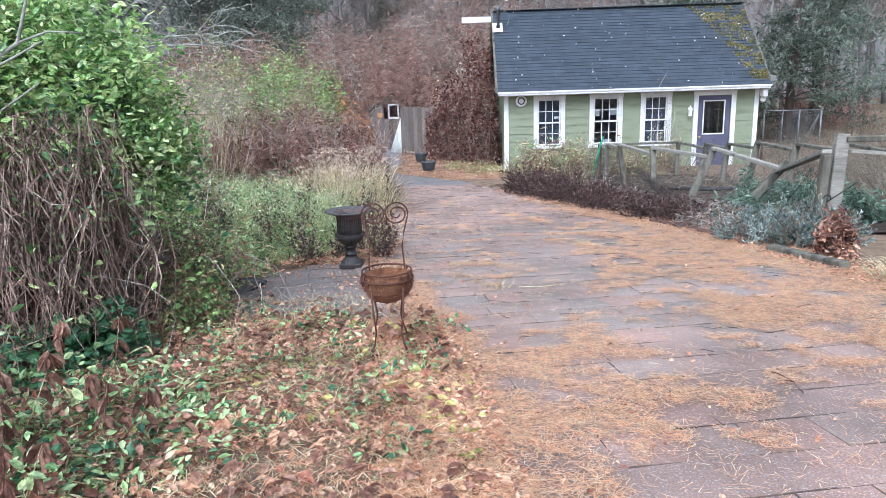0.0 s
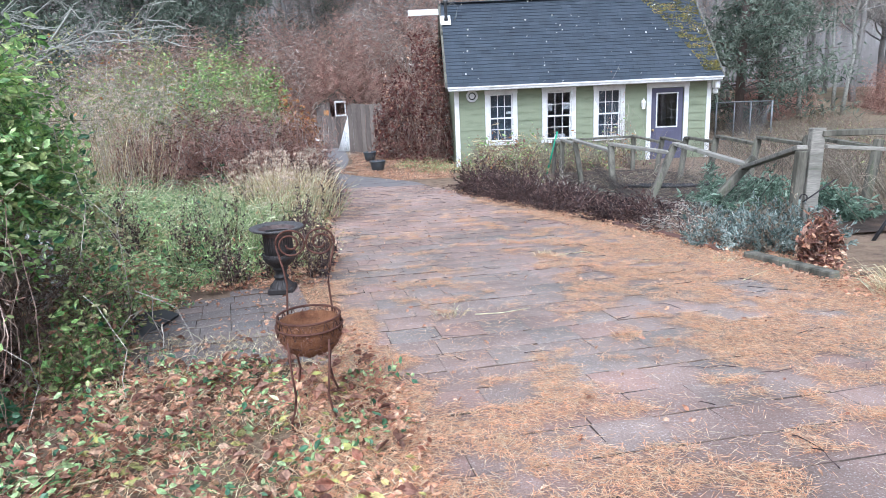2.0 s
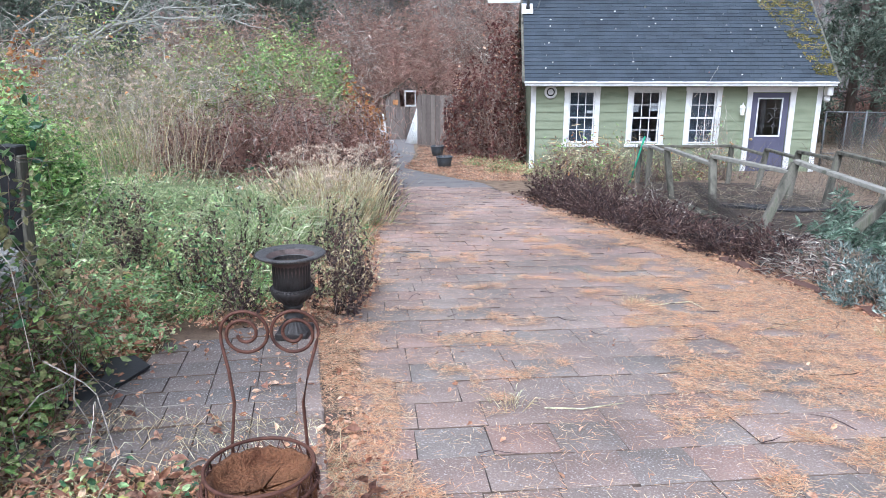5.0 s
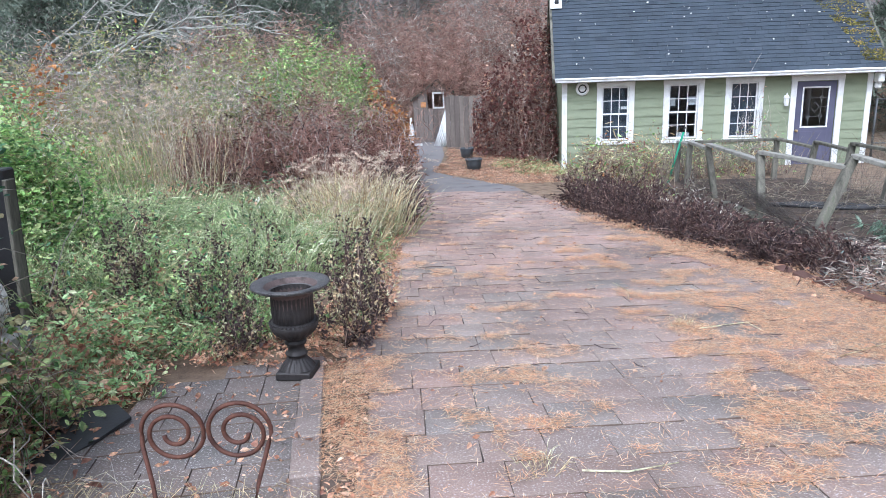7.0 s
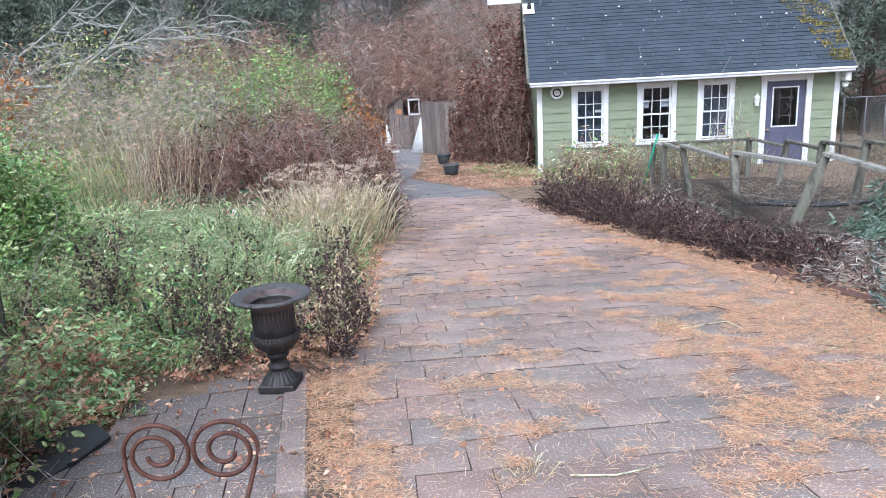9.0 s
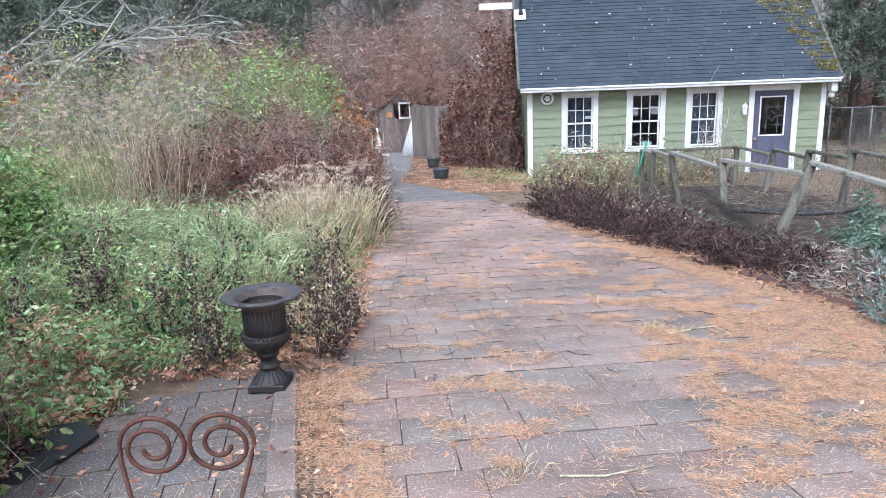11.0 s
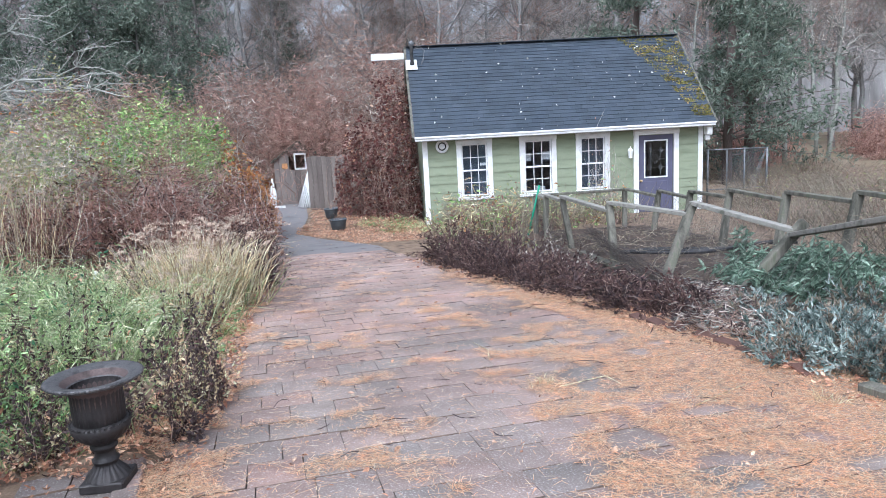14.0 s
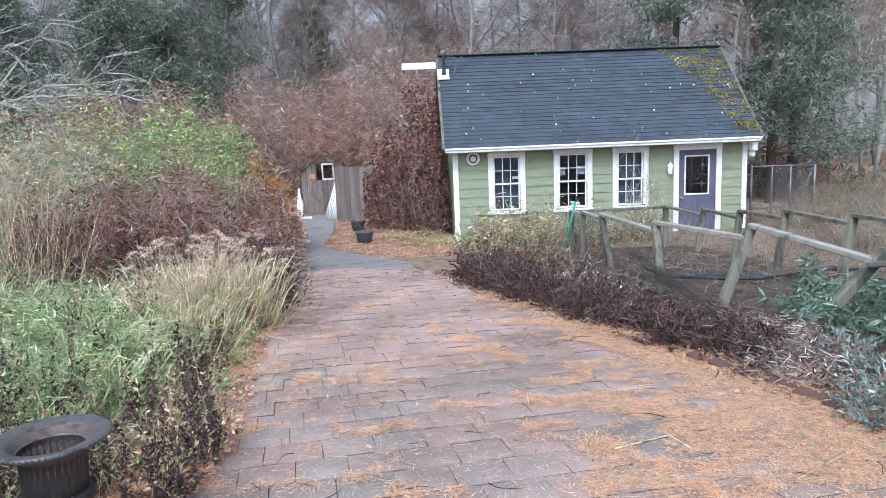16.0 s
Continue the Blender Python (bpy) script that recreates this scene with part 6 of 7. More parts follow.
for x, y, r_, h_ in ((3.3, 13.6, 0.45, 0.85), (3.75, 13.3, 0.45, 0.8), (3.5, 14.6, 0.5, 1.0), (4.1, 13.9, 0.4, 0.9), (3.7, 15.6, 0.6, 0.75), (4.3, 16.2, 0.6, 0.9), (3.3, 16.6, 0.5, 0.8), (4.9, 16.8, 0.6, 0.9), (5.6, 17.0, 0.6, 0.8), (3.6, 14.2, 0.5, 0.55), (4.1, 14.6, 0.4, 0.6), (7.0, 17.4, 0.6, 0.9), (4.6, 18.4, 0.8, 0.8), (6.3, 18.2, 0.7, 0.7)):
    bush("weedy_stalks", "dry straw and olive weed stalks before the cottage", (x, y), (r_, r_, h_), [("leaf_olive", 150, 0.075, 0.35, 0.2), ("straw", 120, 0.16, 0.06, 0), ("leaf_rust", 110, 0.07, 0.35, 0.2), ("leaf_fresh", 90, 0.08, 0.4, 0), ("leaf_orange", 40, 0.07, 0.4, 0)], 110, "vine_bark", 0.007, "weeds", 0.7, 0.4, bend=0.08)
    grass_clump("dry_weed", "dry upright straw stalks before the cottage", x + 0.1, y, r_ * 1.1, h_ * 1.15, 40, "dead_grass", 0, 0.22, 0.012)
for x, y in ((7.1, 18.6), (7.5, 18.8), (7.3, 18.3)):
    bush("bare_sapling", "thin bare sapling before the window", (x, y), (0.28, 0.25, 1.9), [("leaf_dry", 26, 0.05, 0.4, 0.5)], 34, "twig_grey", 0.006, "sapling", 0.6, 0.3)
m = Mass()
n = 520
a = np.stack([4.9 + rng.random(n) * 3.2, 9.3 + rng.random(n) * 5.5], 1)
p0 = np.concatenate([a, (height(a[:, 1]) + 0.02)[:, None]], 1)
p1 = p0 + rng.normal(size=(n, 3)) * [0.35, 0.35, 0.05] + [0, 0, 0.08]
m.twigs(curves(p0, p1, 0.2), 0.005, 0.0025)
tagged(new("twig_litter", m.done("twig_litter", M["dead_grass"])), "brown dead stems lying in the fenced bed", "twigs", "", "stuff")
soil = sheet(np.linspace(4.5, 7.4, 12), np.linspace(6.6, 16.4, 24), 0.012, M["soil"], "bed_soil", 0.05)
tagged(soil, "dark bare soil of the fenced bed", "soil", "", "structure")
hoses = thing("black_hose", "black irrigation hose lying on the bed", "hose", (6.2, 11.8, hz(11.8)))
for k in range(3):
    pts = [(-0.9 + 0.3 * i, 0.25 * math.sin(i * 0.9 + k) - 0.25 * k, 0.05 + 0.02 * k - 0.069 * (0.25 * math.sin(i * 0.9 + k) - 0.25 * k)) for i in range(9)]
    vv, ff = tube(pts, 0.022, 8)
    child("loop", mesh_of("loop", vv, ff, M["blackplastic"], True), hoses)
for x, y, h_ in ((9.2, 10.9, 0.7), (9.8, 12.6, 0.7), (9.5, 14.5, 0.6), (10.7, 12.5, 0.8), (8.6, 9.0, 0.7), (8.0, 7.6, 0.7), (11.5, 15, 0.8), (12.5, 17, 0.9), (14, 19, 0.9), (13.2, 15.5, 0.9), (11.6, 19.0, 0.8), (12.8, 20.0, 0.8), (14.5, 22.5, 0.9), (16, 24, 1.0), (17.5, 21, 0.9), (13.8, 25.8, 1.0)):
    grass_clump("dry_meadow_grass", "dry brown meadow grass and stalks", x, y, 1.1, h_, 500, "dead_grass", 0, 0.5, 0.008)
    bush("dry_stalks", "brown dead stalks in the rough grass", (x + 0.3, y + 0.4), (0.9, 0.9, h_), [("leaf_rust", 350, 0.05, 0.3, 0.3), ("leaf_olive", 350, 0.05, 0.35, 0.3)], 130, "twig_brown", 0.005, "weeds", 0.7, 0.3)
for x, y in ((5.0, 4.4), (5.15, 3.8), (5.25, 4.7), (5.5, 3.2), (5.3, 3.0)):
    grass_clump("straw_tuft", "flattened straw-coloured grass tuft at the path edge", x, y, 0.2, 0.14, 120, "straw", 0, 1.3, 0.006)

rod = thing("garden_stake", "green and black garden rod leaning in the bed", "stake", (6.1, 6.3, hz(6.3)))
vv, ff = tube([(0, 0, -0.02), (0.22, 0, 0.35)], 0.018, 8)
child("tip", mesh_of("tip", vv, ff, M["blackplastic"], True), rod, "dark lower part")
vv, ff = tube([(0.22, 0, 0.35), (0.42, 0, 0.7)], 0.016, 8)
child("pole", mesh_of("pole", vv, ff, M["greenpole"], True), rod)
# reddish creeper by the cottage
for x, y, r_, h_ in ((1.5, 22.9, 0.8, 2.6), (2.3, 22.4, 0.8, 3.4), (2.5, 21.4, 0.5, 2.6), (1.1, 23.4, 0.6, 2.2), (2.35, 24.0, 0.8, 4.2), (2.75, 22.9, 0.3, 3.9)):
    bush("red_creeper", "dark red autumn creeper over brown vines", (x, y), (r_, r_ * 0.8, h_), [("leaf_wine", 1250, 0.10, 0.65, 0.5), ("leaf_rust", 420, 0.085, 0.6, 0.5), ("twig_grey", 420, 0.16, 0.05, 0.4), ("leaf_dry", 160, 0.08, 0.6, 0.5)], 200, "twig_brown", 0.008, "creeper", 0.4, 0.2, bend=0.25)
for x, y in ((1.6, 20.6), (2.3, 20.4), (2.6, 19.6), (2.2, 18.6), (2.9, 18.3)):
    bush("weed_clump", "low green weeds among fallen leaves", (x, y), (0.4, 0.35, 0.28), [("leaf_green", 200, 0.05, 0.4, 0.0), ("leaf_olive", 160, 0.05, 0.4, 0.1), ("leaf_dry", 120, 0.06, 0.5, 0)], 20, "straw", 0.003, "weed", 0.8, 0.3)

# ---- thickets and woods behind ----
for i, (x, y, r_, h_) in enumerate(((-3.6, 27.5, 1.9, 3.6), (-1.2, 29.8, 2.0, 4.6), (1.4, 28.8, 2.0, 5.0), (3.2, 29.5, 2.0, 5.0), (-5.5, 25.5, 2.2, 3.8), (-8.5, 27.0, 2.6, 4.0), (-12, 22.5, 2.4, 3.2), (-15, 21, 2.6, 3.0), (0.2, 33.0, 2.6, 5.6), (-4.0, 33.0, 2.8, 5.2), (4.5, 32.5, 2.6, 5.6), (7.5, 31, 2.4, 5.2))):
    bush("bramble_thicket", "dense brown thicket of bare brambles", (x, y), (r_, r_, h_), [("twig_red", 3600, 0.24, 0.07, 0.3), ("twig_brown", 3600, 0.26, 0.06, 0.3), ("twig_grey", 1300, 0.30, 0.045, 0.3), ("leaf_rust", 700, 0.09, 0.4, 0.3)], 600, "twig_brown", 0.014, "thicket", 0.35, 0.25, bend=0.45, vines=500, vine_mat="twig_red" if i % 2 else "twig_grey")

for x, y, r_, h_ in ((-1.5, 27.4, 1.0, 2.7), (-0.2, 27.0, 1.1, 2.7), (1.2, 25.9, 1.2, 2.4)):
    bush("bramble_thicket", "brown brambles arching over the shed roof", (x, y), (r_, r_, h_), [("twig_red", 1600, 0.2, 0.07, 0.3), ("twig_brown", 1600, 0.2, 0.06, 0.3), ("leaf_rust", 300, 0.08, 0.4, 0.3)], 220, "twig_brown", 0.012, "thicket", 0.3, 0.25, low=1.7, bend=0.4, vines=260, vine_mat="twig_red")

bush("roof_vine", "leafless brown vine draped over the shed roof", (-0.75, 25.85), (1.35, 0.5, 2.75), [("twig_red", 700, 0.2, 0.05, 0.5), ("twig_brown", 700, 0.2, 0.05, 0.5), ("leaf_rust", 200, 0.07, 0.4, 0.4)], 0, "twig_brown", 0.012, "vine", 0.3, 0.25, low=1.9, vines=160, vine_mat="twig_red")


def bare_tree(name, label, x, y, hgt, r0, mat="bark", twig="twig_grey", limbs=26, lean=0.05, crown=0.3, tw=900, tl=1.1):
    """A leafless tree: tapered trunk, limbs and a cloud of fine twigs."""
    e = thing(name, label, "tree", (x, y, hz(y)))
    k = 9
    tz = np.linspace(0, hgt, k)
    path = np.stack([np.cumsum(rng.normal(size=k) * lean * hgt / k), np.cumsum(rng.normal(size=k) * lean * hgt / k), tz], 1)
    path[0] = (0, 0, -0.1)
    vv, ff = tube(path.tolist(), [r0 * (1 - 0.85 * i / (k - 1)) for i in range(k)], 8)
    child("trunk", mesh_of("trunk", vv, ff, M[mat], True), e)
    t = 0.3 + 0.68 * rng.random(limbs)
    b = np.stack([np.interp(t * hgt, tz, path[:, i]) for i in range(3)], 1)
    a = rng.random(limbs) * 6.283
    ln = hgt * crown * (1.15 - t) * (0.6 + 0.8 * rng.random(limbs))
    tip = b + np.stack([np.cos(a) * ln, np.sin(a) * ln, ln * (0.3 + 0.9 * rng.random(limbs))], 1)
    cl = curves(b, tip, 0.12, 6, 0.03)
    m = Mass()
    m.twigs(cl, r0 * 0.3 * (1.2 - t), r0 * 0.05, 4)
    child("branchwork", m.done("branchwork", M[mat]), e, "", "stuff")
    i, j = rng.integers(0, limbs, tw), rng.integers(2, 6, tw)
    p = cl[i, j]
    q = p + rng.normal(size=(tw, 3)) * tl * 0.55 + [0, 0, tl * 0.25]
    m = Mass()
    m.twigs(curves(p, q, 0.2, 4), 0.010, 0.004)
    child("twig_mass", m.done("twig_mass", M[twig]), e, "", "stuff")
    return e


def conifer(name, label, x, y, hgt, r0, spread, n, mat="leaf_cedar", bark="cedarbark", low=0.12, lean=0.02):
    """An evergreen: trunk, limbs and drooping sprays of small scale leaves."""
    e = thing(name, label, "tree", (x, y, hz(y)))
    vv, ff = tube([(0, 0, -0.1), (0.05, 0, hgt * 0.3), (lean * hgt, 0.05, hgt * 0.65), (lean * hgt, 0, hgt)], [r0, r0 * 0.8, r0 * 0.45, 0.02], 10)
    child("trunk", mesh_of("trunk", vv, ff, M[bark], True), e)
    k = 90
    t = low + (1 - low) * rng.random(k)
    a = rng.random(k) * 6.283
    ln = spread * (1.08 - t) ** 0.7 * (0.5 + 0.7 * rng.random(k))
    b = np.stack([0.02 * hgt * t, 0 * t, t * hgt], 1)
    tip = b + np.stack([np.cos(a) * ln, np.sin(a) * ln, ln * (rng.random(k) * 0.5 - 0.15)], 1)
    cl = curves(b, tip, 0.1, 6, 0.02)
    m = Mass()
    m.twigs(cl, 0.035, 0.006)
    child("branchwork", m.done("branchwork", M[bark]), e, "", "stuff")
    i, u = rng.integers(0, k, n), 0.25 + 0.75 * rng.random(n)
    f = u * 5
    j = np.minimum(f.astype(int), 4)
    w = (f - j)[:, None]
    p = cl[i, j] * (1 - w) + cl[i, j + 1] * w + rng.normal(size=(n, 3)) * [0.22, 0.22, 0.20] - [0, 0, 0.12]
    m = Mass()
    m.leaves(p, 0.2, 0.26, 0.1, 0.5)
    child("crown", m.done("crown", M[mat]), e, "", "stuff")
    return e


conifer("cedar_tree", "tall dark cedar with a bare reddish trunk behind the cottage", 13.3, 24.6, 12.5, 0.16, 3.4, 19000, low=0.06)
conifer("cedar_tree", "tall dark cedar with a bare reddish trunk behind the cottage", 11.0, 27.0, 12.0, 0.17, 3.2, 15000, low=0.1)
conifer("cedar_tree", "dense cedar at the edge of the meadow", 15.6, 27.5, 11.0, 0.2, 2.6, 9000, low=0.25)
for x, y, h_ in ((-9.5, 30.5, 9), (-13, 29, 9), (-6.3, 36, 11), (-17, 33, 11), (-11, 37, 12), (-7.5, 31.5, 8), (-14.5, 34, 12), (-9, 41, 13), (-3, 42, 12), (-16, 26.5, 9), (-20, 30, 11), (-13.5, 24.5, 6), (-18.5, 36, 12)):
    conifer("pine_tree", "dark green pine in the wood behind the garden", x, y, h_, 0.18, 3.2, 9000, "leaf_cedar", "bark", 0.08)
# distant bare trees, their haze painted into bark and most twigs
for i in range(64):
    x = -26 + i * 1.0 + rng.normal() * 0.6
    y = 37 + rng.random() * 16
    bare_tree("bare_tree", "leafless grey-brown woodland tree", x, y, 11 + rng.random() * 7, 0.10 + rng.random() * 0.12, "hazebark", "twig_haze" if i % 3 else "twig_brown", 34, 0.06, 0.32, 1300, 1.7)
for x, y in ((18.5, 30), (19.6, 33), (21, 31), (17.4, 36), (23, 35)):
    bare_tree("bare_tree", "slender pale leafless tree beside the meadow", x, y, 11, 0.1, "palebark", "twig_grey", 26, 0.08, 0.28, 420, 1.2)
for i in range(16):
    x, y = 12 + i * 1.7 + rng.normal() * 0.5, 30 + (i % 3) * 2.5
    bush("red_thicket", "reddish-brown bramble thicket along the meadow edge", (x, y), (1.7, 1.3, 2.0 + 0.5 * rng.random()), [("twig_red", 1400, 0.16, 0.1, 0.2), ("leaf_rust", 700, 0.09, 0.4, 0.2)], 200, "twig_red", 0.012, "thicket", 0.4, 0.25, bend=0.3)
# fallen pale tree at the left
fallen = thing("fallen_tree", "fallen grey lichen-covered tree with bare branches", "tree", (-8, 21, hz(21)))
for k, (a, b, r_) in enumerate((((-7.5, 1.0, -0.1), (1.0, -0.5, 4.9), 0.12), ((-3.4, 0.6, 2.9), (2.3, 0.5, 4.5), 0.06), ((-4.5, 0.8, 2.4), (0.6, 1.0, 5.6), 0.055), ((-2.0, 0.2, 3.4), (2.9, -0.3, 3.9), 0.05), ((-5, 0.9, 2.0), (-0.6, 1.2, 5.9), 0.05))):
    p = curves([a], [b], 0.06, 8, 0.02)[0]
    vv, ff = tube(p.tolist(), [r_ * (1 - 0.8 * i / 7) for i in range(8)], 7)
    child("limb", mesh_of("limb", vv, ff, M["palebark"], True), fallen)
    m = Mass()
    n = 46
    j = rng.integers(2, 8, n)
    q = p[j] + rng.normal(size=(n, 3)) * [0.7, 0.4, 0.35] + [0.5, 0, 0.1]
    m.twigs(curves(p[j], q, 0.15, 5), 0.016, 0.005)
    child("twig_mass", m.done("twig_mass", M["palebark"]), fallen, "", "stuff")

# far woods: a plain backdrop wall beyond the trees, mist painted into its greys
def backdrop():
    v, f = [], []
    n = 60
    for i in range(n + 1):
        a = radians(-75 + 150 * i / n)
        for z in (-2.0, 11.5 + 2.0 * math.sin(i * 1.3) + 1.2 * math.sin(i * 3.1)):
            v.append((2 + 72 * math.sin(a), 72 * math.cos(a), z))
    f = [(2 * i, 2 * i + 2, 2 * i + 3, 2 * i + 1) for i in range(n)]
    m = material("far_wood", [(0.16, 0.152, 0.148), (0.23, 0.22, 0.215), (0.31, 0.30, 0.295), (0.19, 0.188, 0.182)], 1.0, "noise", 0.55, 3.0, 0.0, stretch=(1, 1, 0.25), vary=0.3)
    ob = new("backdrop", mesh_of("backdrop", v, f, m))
    return tagged(ob, "bare woodland in the distance with haze painted into its grey-brown", "backdrop", "", "structure")


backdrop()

# ---- litter on the ground ----
def scatter(n, x0, x1, y0, y1, test):
    p = np.stack([x0 + rng.random(n) * (x1 - x0), y0 + rng.random(n) * (y1 - y0)], 1)
    return p[rng.random(n) < test(p[:, 0], p[:, 1])]


def needle_density(x, y):
    l, r = edge_left(y), edge_right(y)
    u = (x - l) / (r - l)
    patch = vnoise(x, y * 0.75, 0.5, 21) * 0.20 + vnoise(x * 0.8, y, 0.2, 22) * 0.48 + vnoise(x, y, 0.09, 24) * 0.32
    bias = 0.605 - 0.14 * np.clip((u - 0.35) * 2.4, 0, 1) * np.clip((12 - y) / 5, 0, 1) - 0.12 * np.clip((u - 0.45) * 4, 0, 1) * np.clip((7.2 - y) / 2, 0, 1)
    bias -= 0.30 * np.clip((0.10 - u) * 9, 0, 1) + 0.26 * np.clip(1 - np.abs(u - 0.98) * 9, 0, 1) * (y < 12)
    bias -= 0.26 * np.clip((3.7 - y) * 0.8, 0, 1) * np.clip((0.42 - u) * 4, 0, 1) * (x > 0.8)
    d = np.clip((patch - bias) * 6, 0, 1) * (0.55 + 0.45 * vnoise(x, y, 0.05, 27)) + 0.022 + 0.05 * (vnoise(x, y, 0.16, 26) > 0.72)
    d *= np.clip((15 - y) / 6, 0.1, 1) * (x > l - 0.35) * (x < r + 0.45)
    d *= np.where((y > 3.55) & (y < 5.6) & (x < 1.20 - (y - 4.34) * 0.267), 0.03, 1.0)
    return d


p = scatter(1000000, 0.3, 6.0, -2.4, 14.5, needle_density)
n = len(p)
a = rng.random(n) * 6.283
ln = 0.04 + 0.05 * rng.random(n)
p0 = np.concatenate([p, (height(p[:, 1]) + 0.026 + rng.random(n) * 0.012)[:, None]], 1)
dv = np.stack([np.cos(a) * ln, np.sin(a) * ln, rng.normal(size=n) * 0.004], 1)
dv[:, 2] -= 0.069 * dv[:, 1]
side = np.stack([-np.sin(a), np.cos(a), 0 * a], 1) * 0.0016
verts = np.stack([p0 - dv * 0.5 - side, p0 - dv * 0.5 + side, p0 + dv * 0.5], 1).reshape(-1, 3)
me = mesh_of("pine_needles", verts, np.arange(3 * n).reshape(-1, 3), M["needle"])
tagged(new("pine_needles", me), "orange-brown fallen pine needles in drifts over the pavers", "pine needles", "", "stuff")


def dry_density(x, y):
    l, r = edge_left(y), edge_right(y)
    left = (x < l + 0.15) * (x > l - 2.3) * (0.35 + 0.65 * (vnoise(x, y, 0.4, 31) > 0.45)) * np.where(y < 6.5, 1, 0.35 + 0.65 * (x > l - 0.35))
    far = (y > 16) * (x > r - 0.3 + 0.5 * vnoise(x, y, 0.8, 4)) * (x < 2.8) * 0.9
    near = (x > l) * (x < r) * 0.012
    rt = (x > r - 0.1) * (x < r + 0.5) * 0.5 * (y < 13)
    return np.maximum(np.maximum(left, near), np.maximum(far, rt)) * np.where((y < 6.3) | (x > l - 0.35) & (x < l + 0.2), 1.0, 0.45)


p = scatter(300000, -1.6, 6.0, -2.4, 26, lambda x, y: dry_density(x, y) * np.where((y > 3.7) & (y < 5.45) & (x > 0) & (x < 1.25), 0.13, 1.0))
m = Mass()
m.leaves(np.concatenate([p, (height(p[:, 1]) + 0.02 + 0.03 * rng.random(len(p)))[:, None]], 1), 0.024 + 0.018 * rng.random(len(p)), 0.5, 0.7, 0.0, 0.3)
tagged(new("fallen_leaves", m.done("fallen_leaves", M["leaf_dry"])), "brown curled fallen leaves on the ground", "leaves", "", "stuff")
p = scatter(16000, -1.0, 1.8, 0.0, 4.2, lambda x, y: (x < edge_left(y)) * (0.3 + 0.6 * (vnoise(x, y, 0.3, 41) > 0.5)))
m = Mass()
q = np.concatenate([p, (height(p[:, 1]) + 0.02)[:, None]], 1)
m.blades(q, q + rng.normal(size=(len(q), 3)) * [0.06, 0.06, 0.015] + [0, 0, 0.015], 0.0025)
tagged(new("straw_litter", m.done("straw_litter", M["straw"])), "pale straw and dead grass over the leaf litter", "straw", "", "stuff")
p = scatter(70000, -0.5, 2.0, -1.2, 3.4, lambda x, y: (x < edge_left(y) + 0.1) * np.clip(1.1 - (edge_left(y) - x) * 0.8, 0.12, 1) * np.clip(1.15 - 0.3 * y, 0.15, 1) * (0.4 + 0.6 * vnoise(x, y, 0.15, 71)))
a = rng.random(len(p)) * 6.283
q = np.concatenate([p, (height(p[:, 1]) + 0.018 + 0.03 * rng.random(len(p)))[:, None]], 1)
dv = np.stack([np.cos(a), np.sin(a), -0.069 * np.sin(a) + rng.normal(size=len(a)) * 0.15], 1) * (0.035 + 0.05 * rng.random(len(a)))[:, None]
m = Mass()
m.blades(q, q + dv, 0.0026)
tagged(new("needle_litter", m.done("needle_litter", M["needle"])), "matted orange-brown needles and straw beside the pavers", "pine needles", "", "stuff")
p = scatter(3400, -1.4, 2.0, -0.8, 4.6, lambda x, y: (x < edge_left(y) + 0.05) * (0.35 + 0.65 * (vnoise(x, y, 0.35, 81) > 0.45)) * np.where((y > 3.7) & (x > 0), 0.1, 1.0))
m = Mass()
m.leaves(np.concatenate([p, (height(p[:, 1]) + 0.04 + 0.02 * rng.random(len(p)))[:, None]], 1), 0.058, 0.55, 0.65, 0.0, 0.7)
tagged(new("oak_leaves", m.done("oak_leaves", M["leaf_wilt"])), "large curled red-brown leaves lying over the litter", "leaves", "", "stuff")
p = scatter(700, 0.4, 1.9, 0.8, 3.6, lambda x, y: (x < edge_left(y) + 0.1) * (vnoise(x, y, 0.35, 61) > 0.55))
m = Mass()
m.leaves(np.concatenate([p, (height(p[:, 1]) + 0.045)[:, None]], 1), 0.045, 0.55, 0.85)
tagged(new("yellow_leaves", m.done("yellow_leaves", M["leaf_yellow"])), "yellow-green fallen leaves among the brown litter", "leaves", "", "stuff")
m = Mass()
p = scatter(260, 0.6, 4.6, 2.0, 16, lambda x, y: (x > edge_left(y)) * (x < edge_right(y)) * 1.0)
q = np.concatenate([p, (height(p[:, 1]) + 0.034)[:, None]], 1)
d = rng.normal(size=(len(q), 3)) * [0.09, 0.07, 0]
d[:, 2] = -0.069 * d[:, 1]
m.twigs(curves(q, q + d, 0.12, 5, 0.02), 0.003, 0.0015)
tagged(new("fallen_twigs", m.done("fallen_twigs", M["twig_dark"])), "small dark twigs scattered on the pavers", "twigs", "", "stuff")

for pts in (((3.06, 6.18), (3.39, 6.32), (3.43, 6.13)), ((3.68, 5.69), (4.0, 5.9), (4.2, 6.02)), ((2.2, 4.38), (2.37, 4.38), (2.57, 4.46)), ((2.75, 6.9), (2.78, 7.15), (2.70, 7.4)), ((4.2, 4.9), (4.5, 5.15), (4.75, 5.2))):
    e = thing("straw_stalk", "long pale dry stalk lying on the pavers", "stalk", (*pts[0], hz(pts[0][1]) + 0.03), 0, "fallen stalks")
    vv, ff = tube([(a - pts[0][0], b - pts[0][1], hz(b) - hz(pts[0][1])) for a, b in pts], [0.004, 0.0035, 0.002], 6)
    child("stem", mesh_of("stem", vv, ff, M["straw"], True), e)
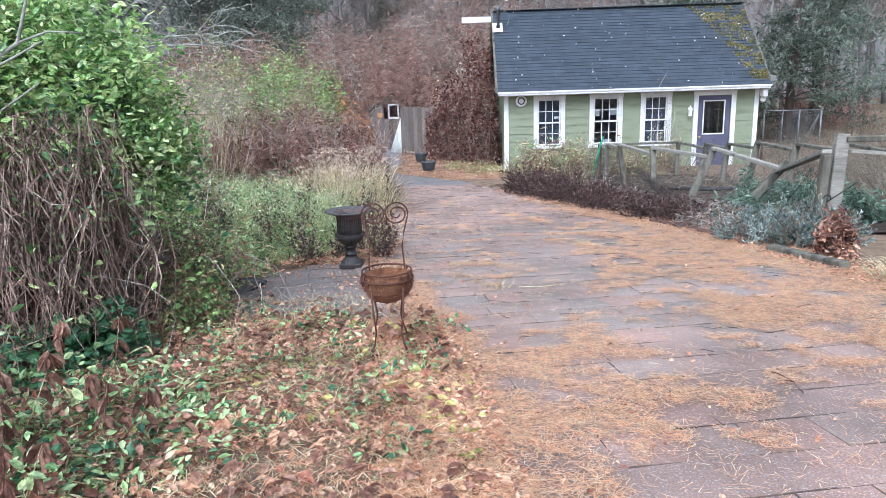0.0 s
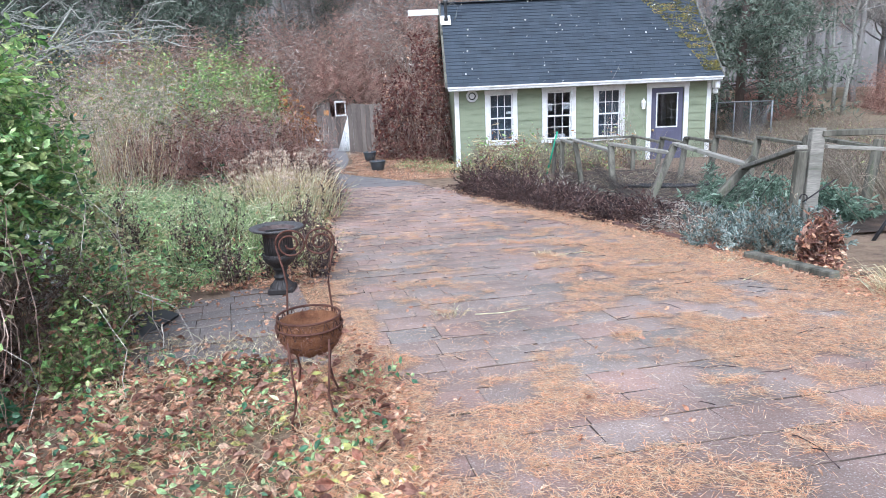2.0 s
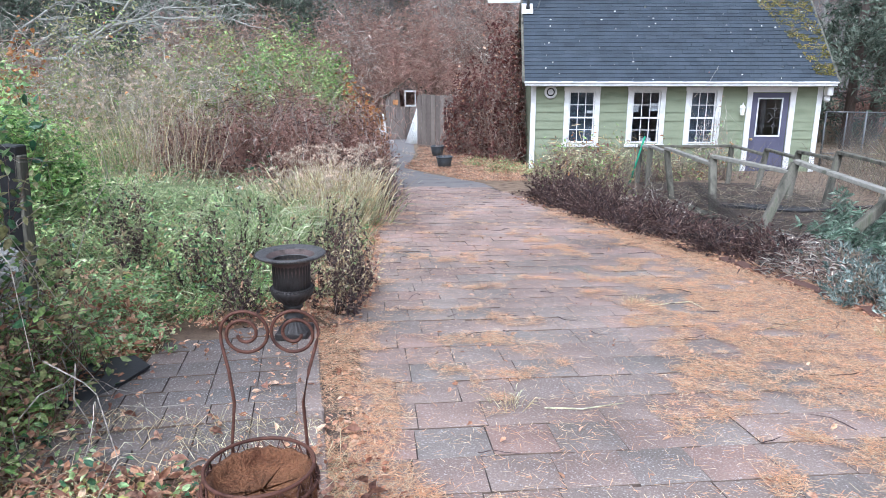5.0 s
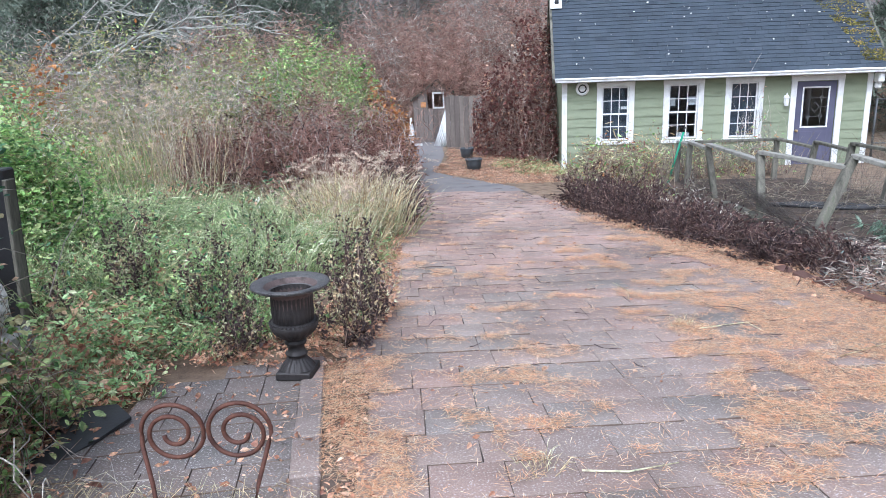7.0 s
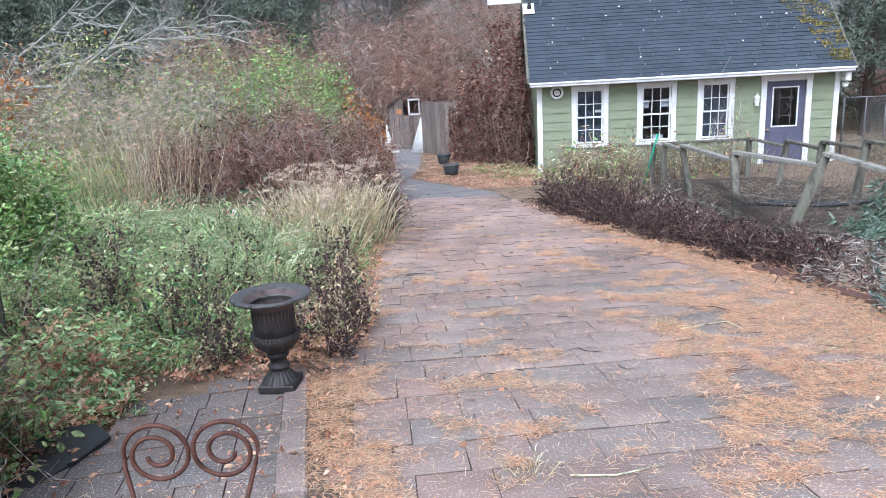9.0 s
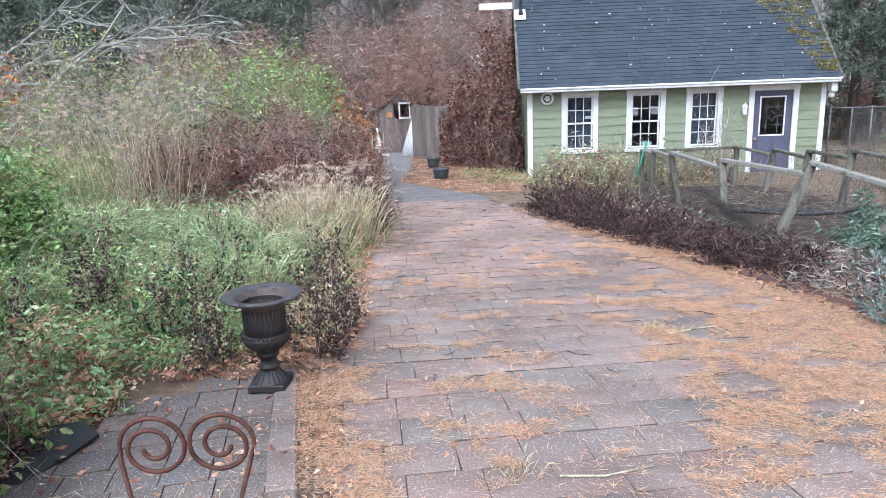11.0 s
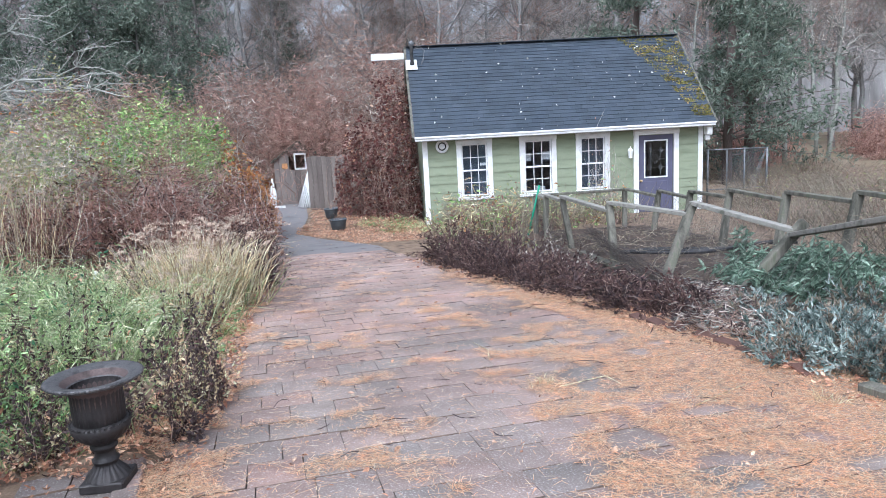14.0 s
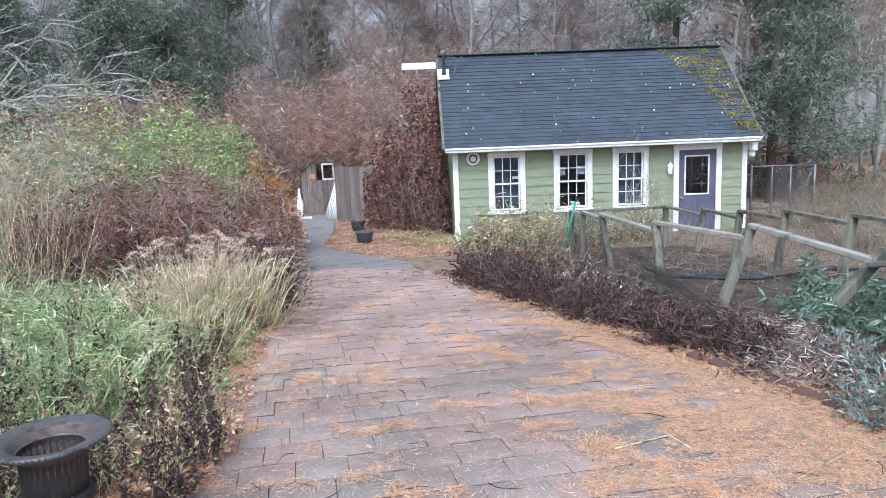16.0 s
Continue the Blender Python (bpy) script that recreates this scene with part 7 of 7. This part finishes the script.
for x, y in ((3.0, 6.3), (2.05, 4.4), (4.35, 5.6)):
    grass_clump("straw_tuft", "small pale grass tuft growing in a joint", x, y, 0.08, 0.10, 45, "straw", 0, 0.9, 0.004)

# ---- pavers ----
pav = thing("pavement", "grey and dusty-red concrete pavers in running bond", "paving", (2.5, 5.5, hz(5.5)), 0, "", "structure")
ROWD, TURN = 0.265, radians(9.5)
CT, ST = math.cos(TURN), math.sin(TURN)


def paver_mesh(w, d, hgt=0.03, b=0.0012):
    """One paver with a chamfered top edge."""
    w, d = w / 2, d / 2
    v = [(-w, -d, -hgt), (w, -d, -hgt), (w, d, -hgt), (-w, d, -hgt), (-w, -d, -b), (w, -d, -b), (w, d, -b), (-w, d, -b), (-w + b, -d + b, 0), (w - b, -d + b, 0), (w - b, d - b, 0), (-w + b, d - b, 0)]
    f = [(8, 9, 10, 11)] + [(i, (i + 1) % 4, 4 + (i + 1) % 4, 4 + i) for i in range(4)] + [(4 + i, 4 + (i + 1) % 4, 8 + (i + 1) % 4, 8 + i) for i in range(4)]
    return v, f


def soiled(me):
    """Soil-filled joints: the sides of each paver take the grit of the bed."""
    me.materials.append(M["grit"])
    for i, p_ in enumerate(me.polygons):
        p_.material_index = 0 if i % 9 == 0 else 1
    return me


wide = (0.255, 0.270, 0.300)
shapes = [soiled(mesh_of("paver", *paver_mesh(w - 0.0025, ROWD - 0.004), M["paver"])) for w in wide]
far_v, far_f, count = [], [], 0
TILT = math.degrees(math.atan(-0.069))
pinv = Matrix.Translation(-Vector((2.5, 5.5, hz(5.5))))


def patio_edge(y):
    """Line between the side patio and the path."""
    return 1.20 - (y - 4.34) * 0.267


v_ = -3.47
while v_ < 14.6:
    u_ = -3.0 + rng.random() * 0.27
    while u_ < 8.0:
        k = int(rng.choice([0, 1, 1, 2]))
        uc = u_ + wide[k] / 2
        x, y = CT * uc - ST * v_, ST * uc + CT * v_
        u_ += wide[k]
        if not -2.7 < y < 14.7:
            continue
        left = float(edge_left(y)) - 0.12 if not 3.6 < y < 5.7 else patio_edge(y) + 0.10
        if not left < x < float(edge_right(y)) + 0.05:
            continue
        m4 = pose(x, y, hz(y) + 0.018 + rng.normal() * 0.0015, TILT + rng.normal() * 0.35, rng.normal() * 0.35, 9.5 + rng.normal() * 0.6)
        if 3.2 < y < 8.0 and count < 300:
            o = child("paver", shapes[k], pav)
            o.matrix_parent_inverse = pinv
            o.matrix_basis = m4
            count += 1
        else:
            v, f = paver_mesh(wide[k] - 0.0025, ROWD - 0.004)
            q = len(far_v)
            far_v += [tuple(m4 @ Vector(c)) for c in v]
            far_f += [tuple(i + q for i in c) for c in f]
    v_ += ROWD
o = child("paver_field", soiled(mesh_of("paver_field", far_v, far_f, M["paver_far"])), pav, "", "stuff")
o.matrix_parent_inverse = pinv

# side patio in front of the urn, with its border stones
patio = thing("side_patio", "small grey paver patio beside the path", "paving", (0.6, 4.6, hz(4.6)), 0, "", "structure")
ppinv = Matrix.Translation(-Vector((0.6, 4.6, hz(4.6))))
PD, PANG = 0.20, radians(15)
patio_wide = (0.19, 0.22)
patio_shapes = [soiled(mesh_of("paver", *paver_mesh(w - 0.002, PD - 0.003), M["patio_paver"])) for w in patio_wide]
CP, SP = math.cos(PANG), math.sin(PANG)
for r in range(16):
    u_ = 2.166
    while u_ > 0.6:
        k = int(rng.integers(0, 2))
        u_ -= patio_wide[k]
        uc, v_ = u_ + patio_wide[k] / 2, 2.9 + r * PD
        x, y = CP * uc - SP * v_, SP * uc + CP * v_
        if 3.68 < y < 5.55 and 0.05 + max(0, (y - 4.9) * 0.55) < x:
            o = child("paver", patio_shapes[k], patio)
            o.matrix_parent_inverse = ppinv
            o.matrix_basis = pose(x, y, hz(y) + 0.02 + rng.normal() * 0.002, TILT + rng.normal() * 0.5, rng.normal() * 0.5, 15 + rng.normal() * 0.6)
border_me = mesh_of("border_stone", *paver_mesh(0.12, 0.335, 0.06, 0.008), M["paver"])
for i in range(6):
    y = 3.78 + i * 0.335
    o = child("border_stone", border_me, patio)
    o.matrix_parent_inverse = ppinv
    o.matrix_basis = pose(patio_edge(y) - 0.06, y, hz(y) + 0.030, TILT + rng.normal() * 0.6, rng.normal(), 15 + rng.normal())
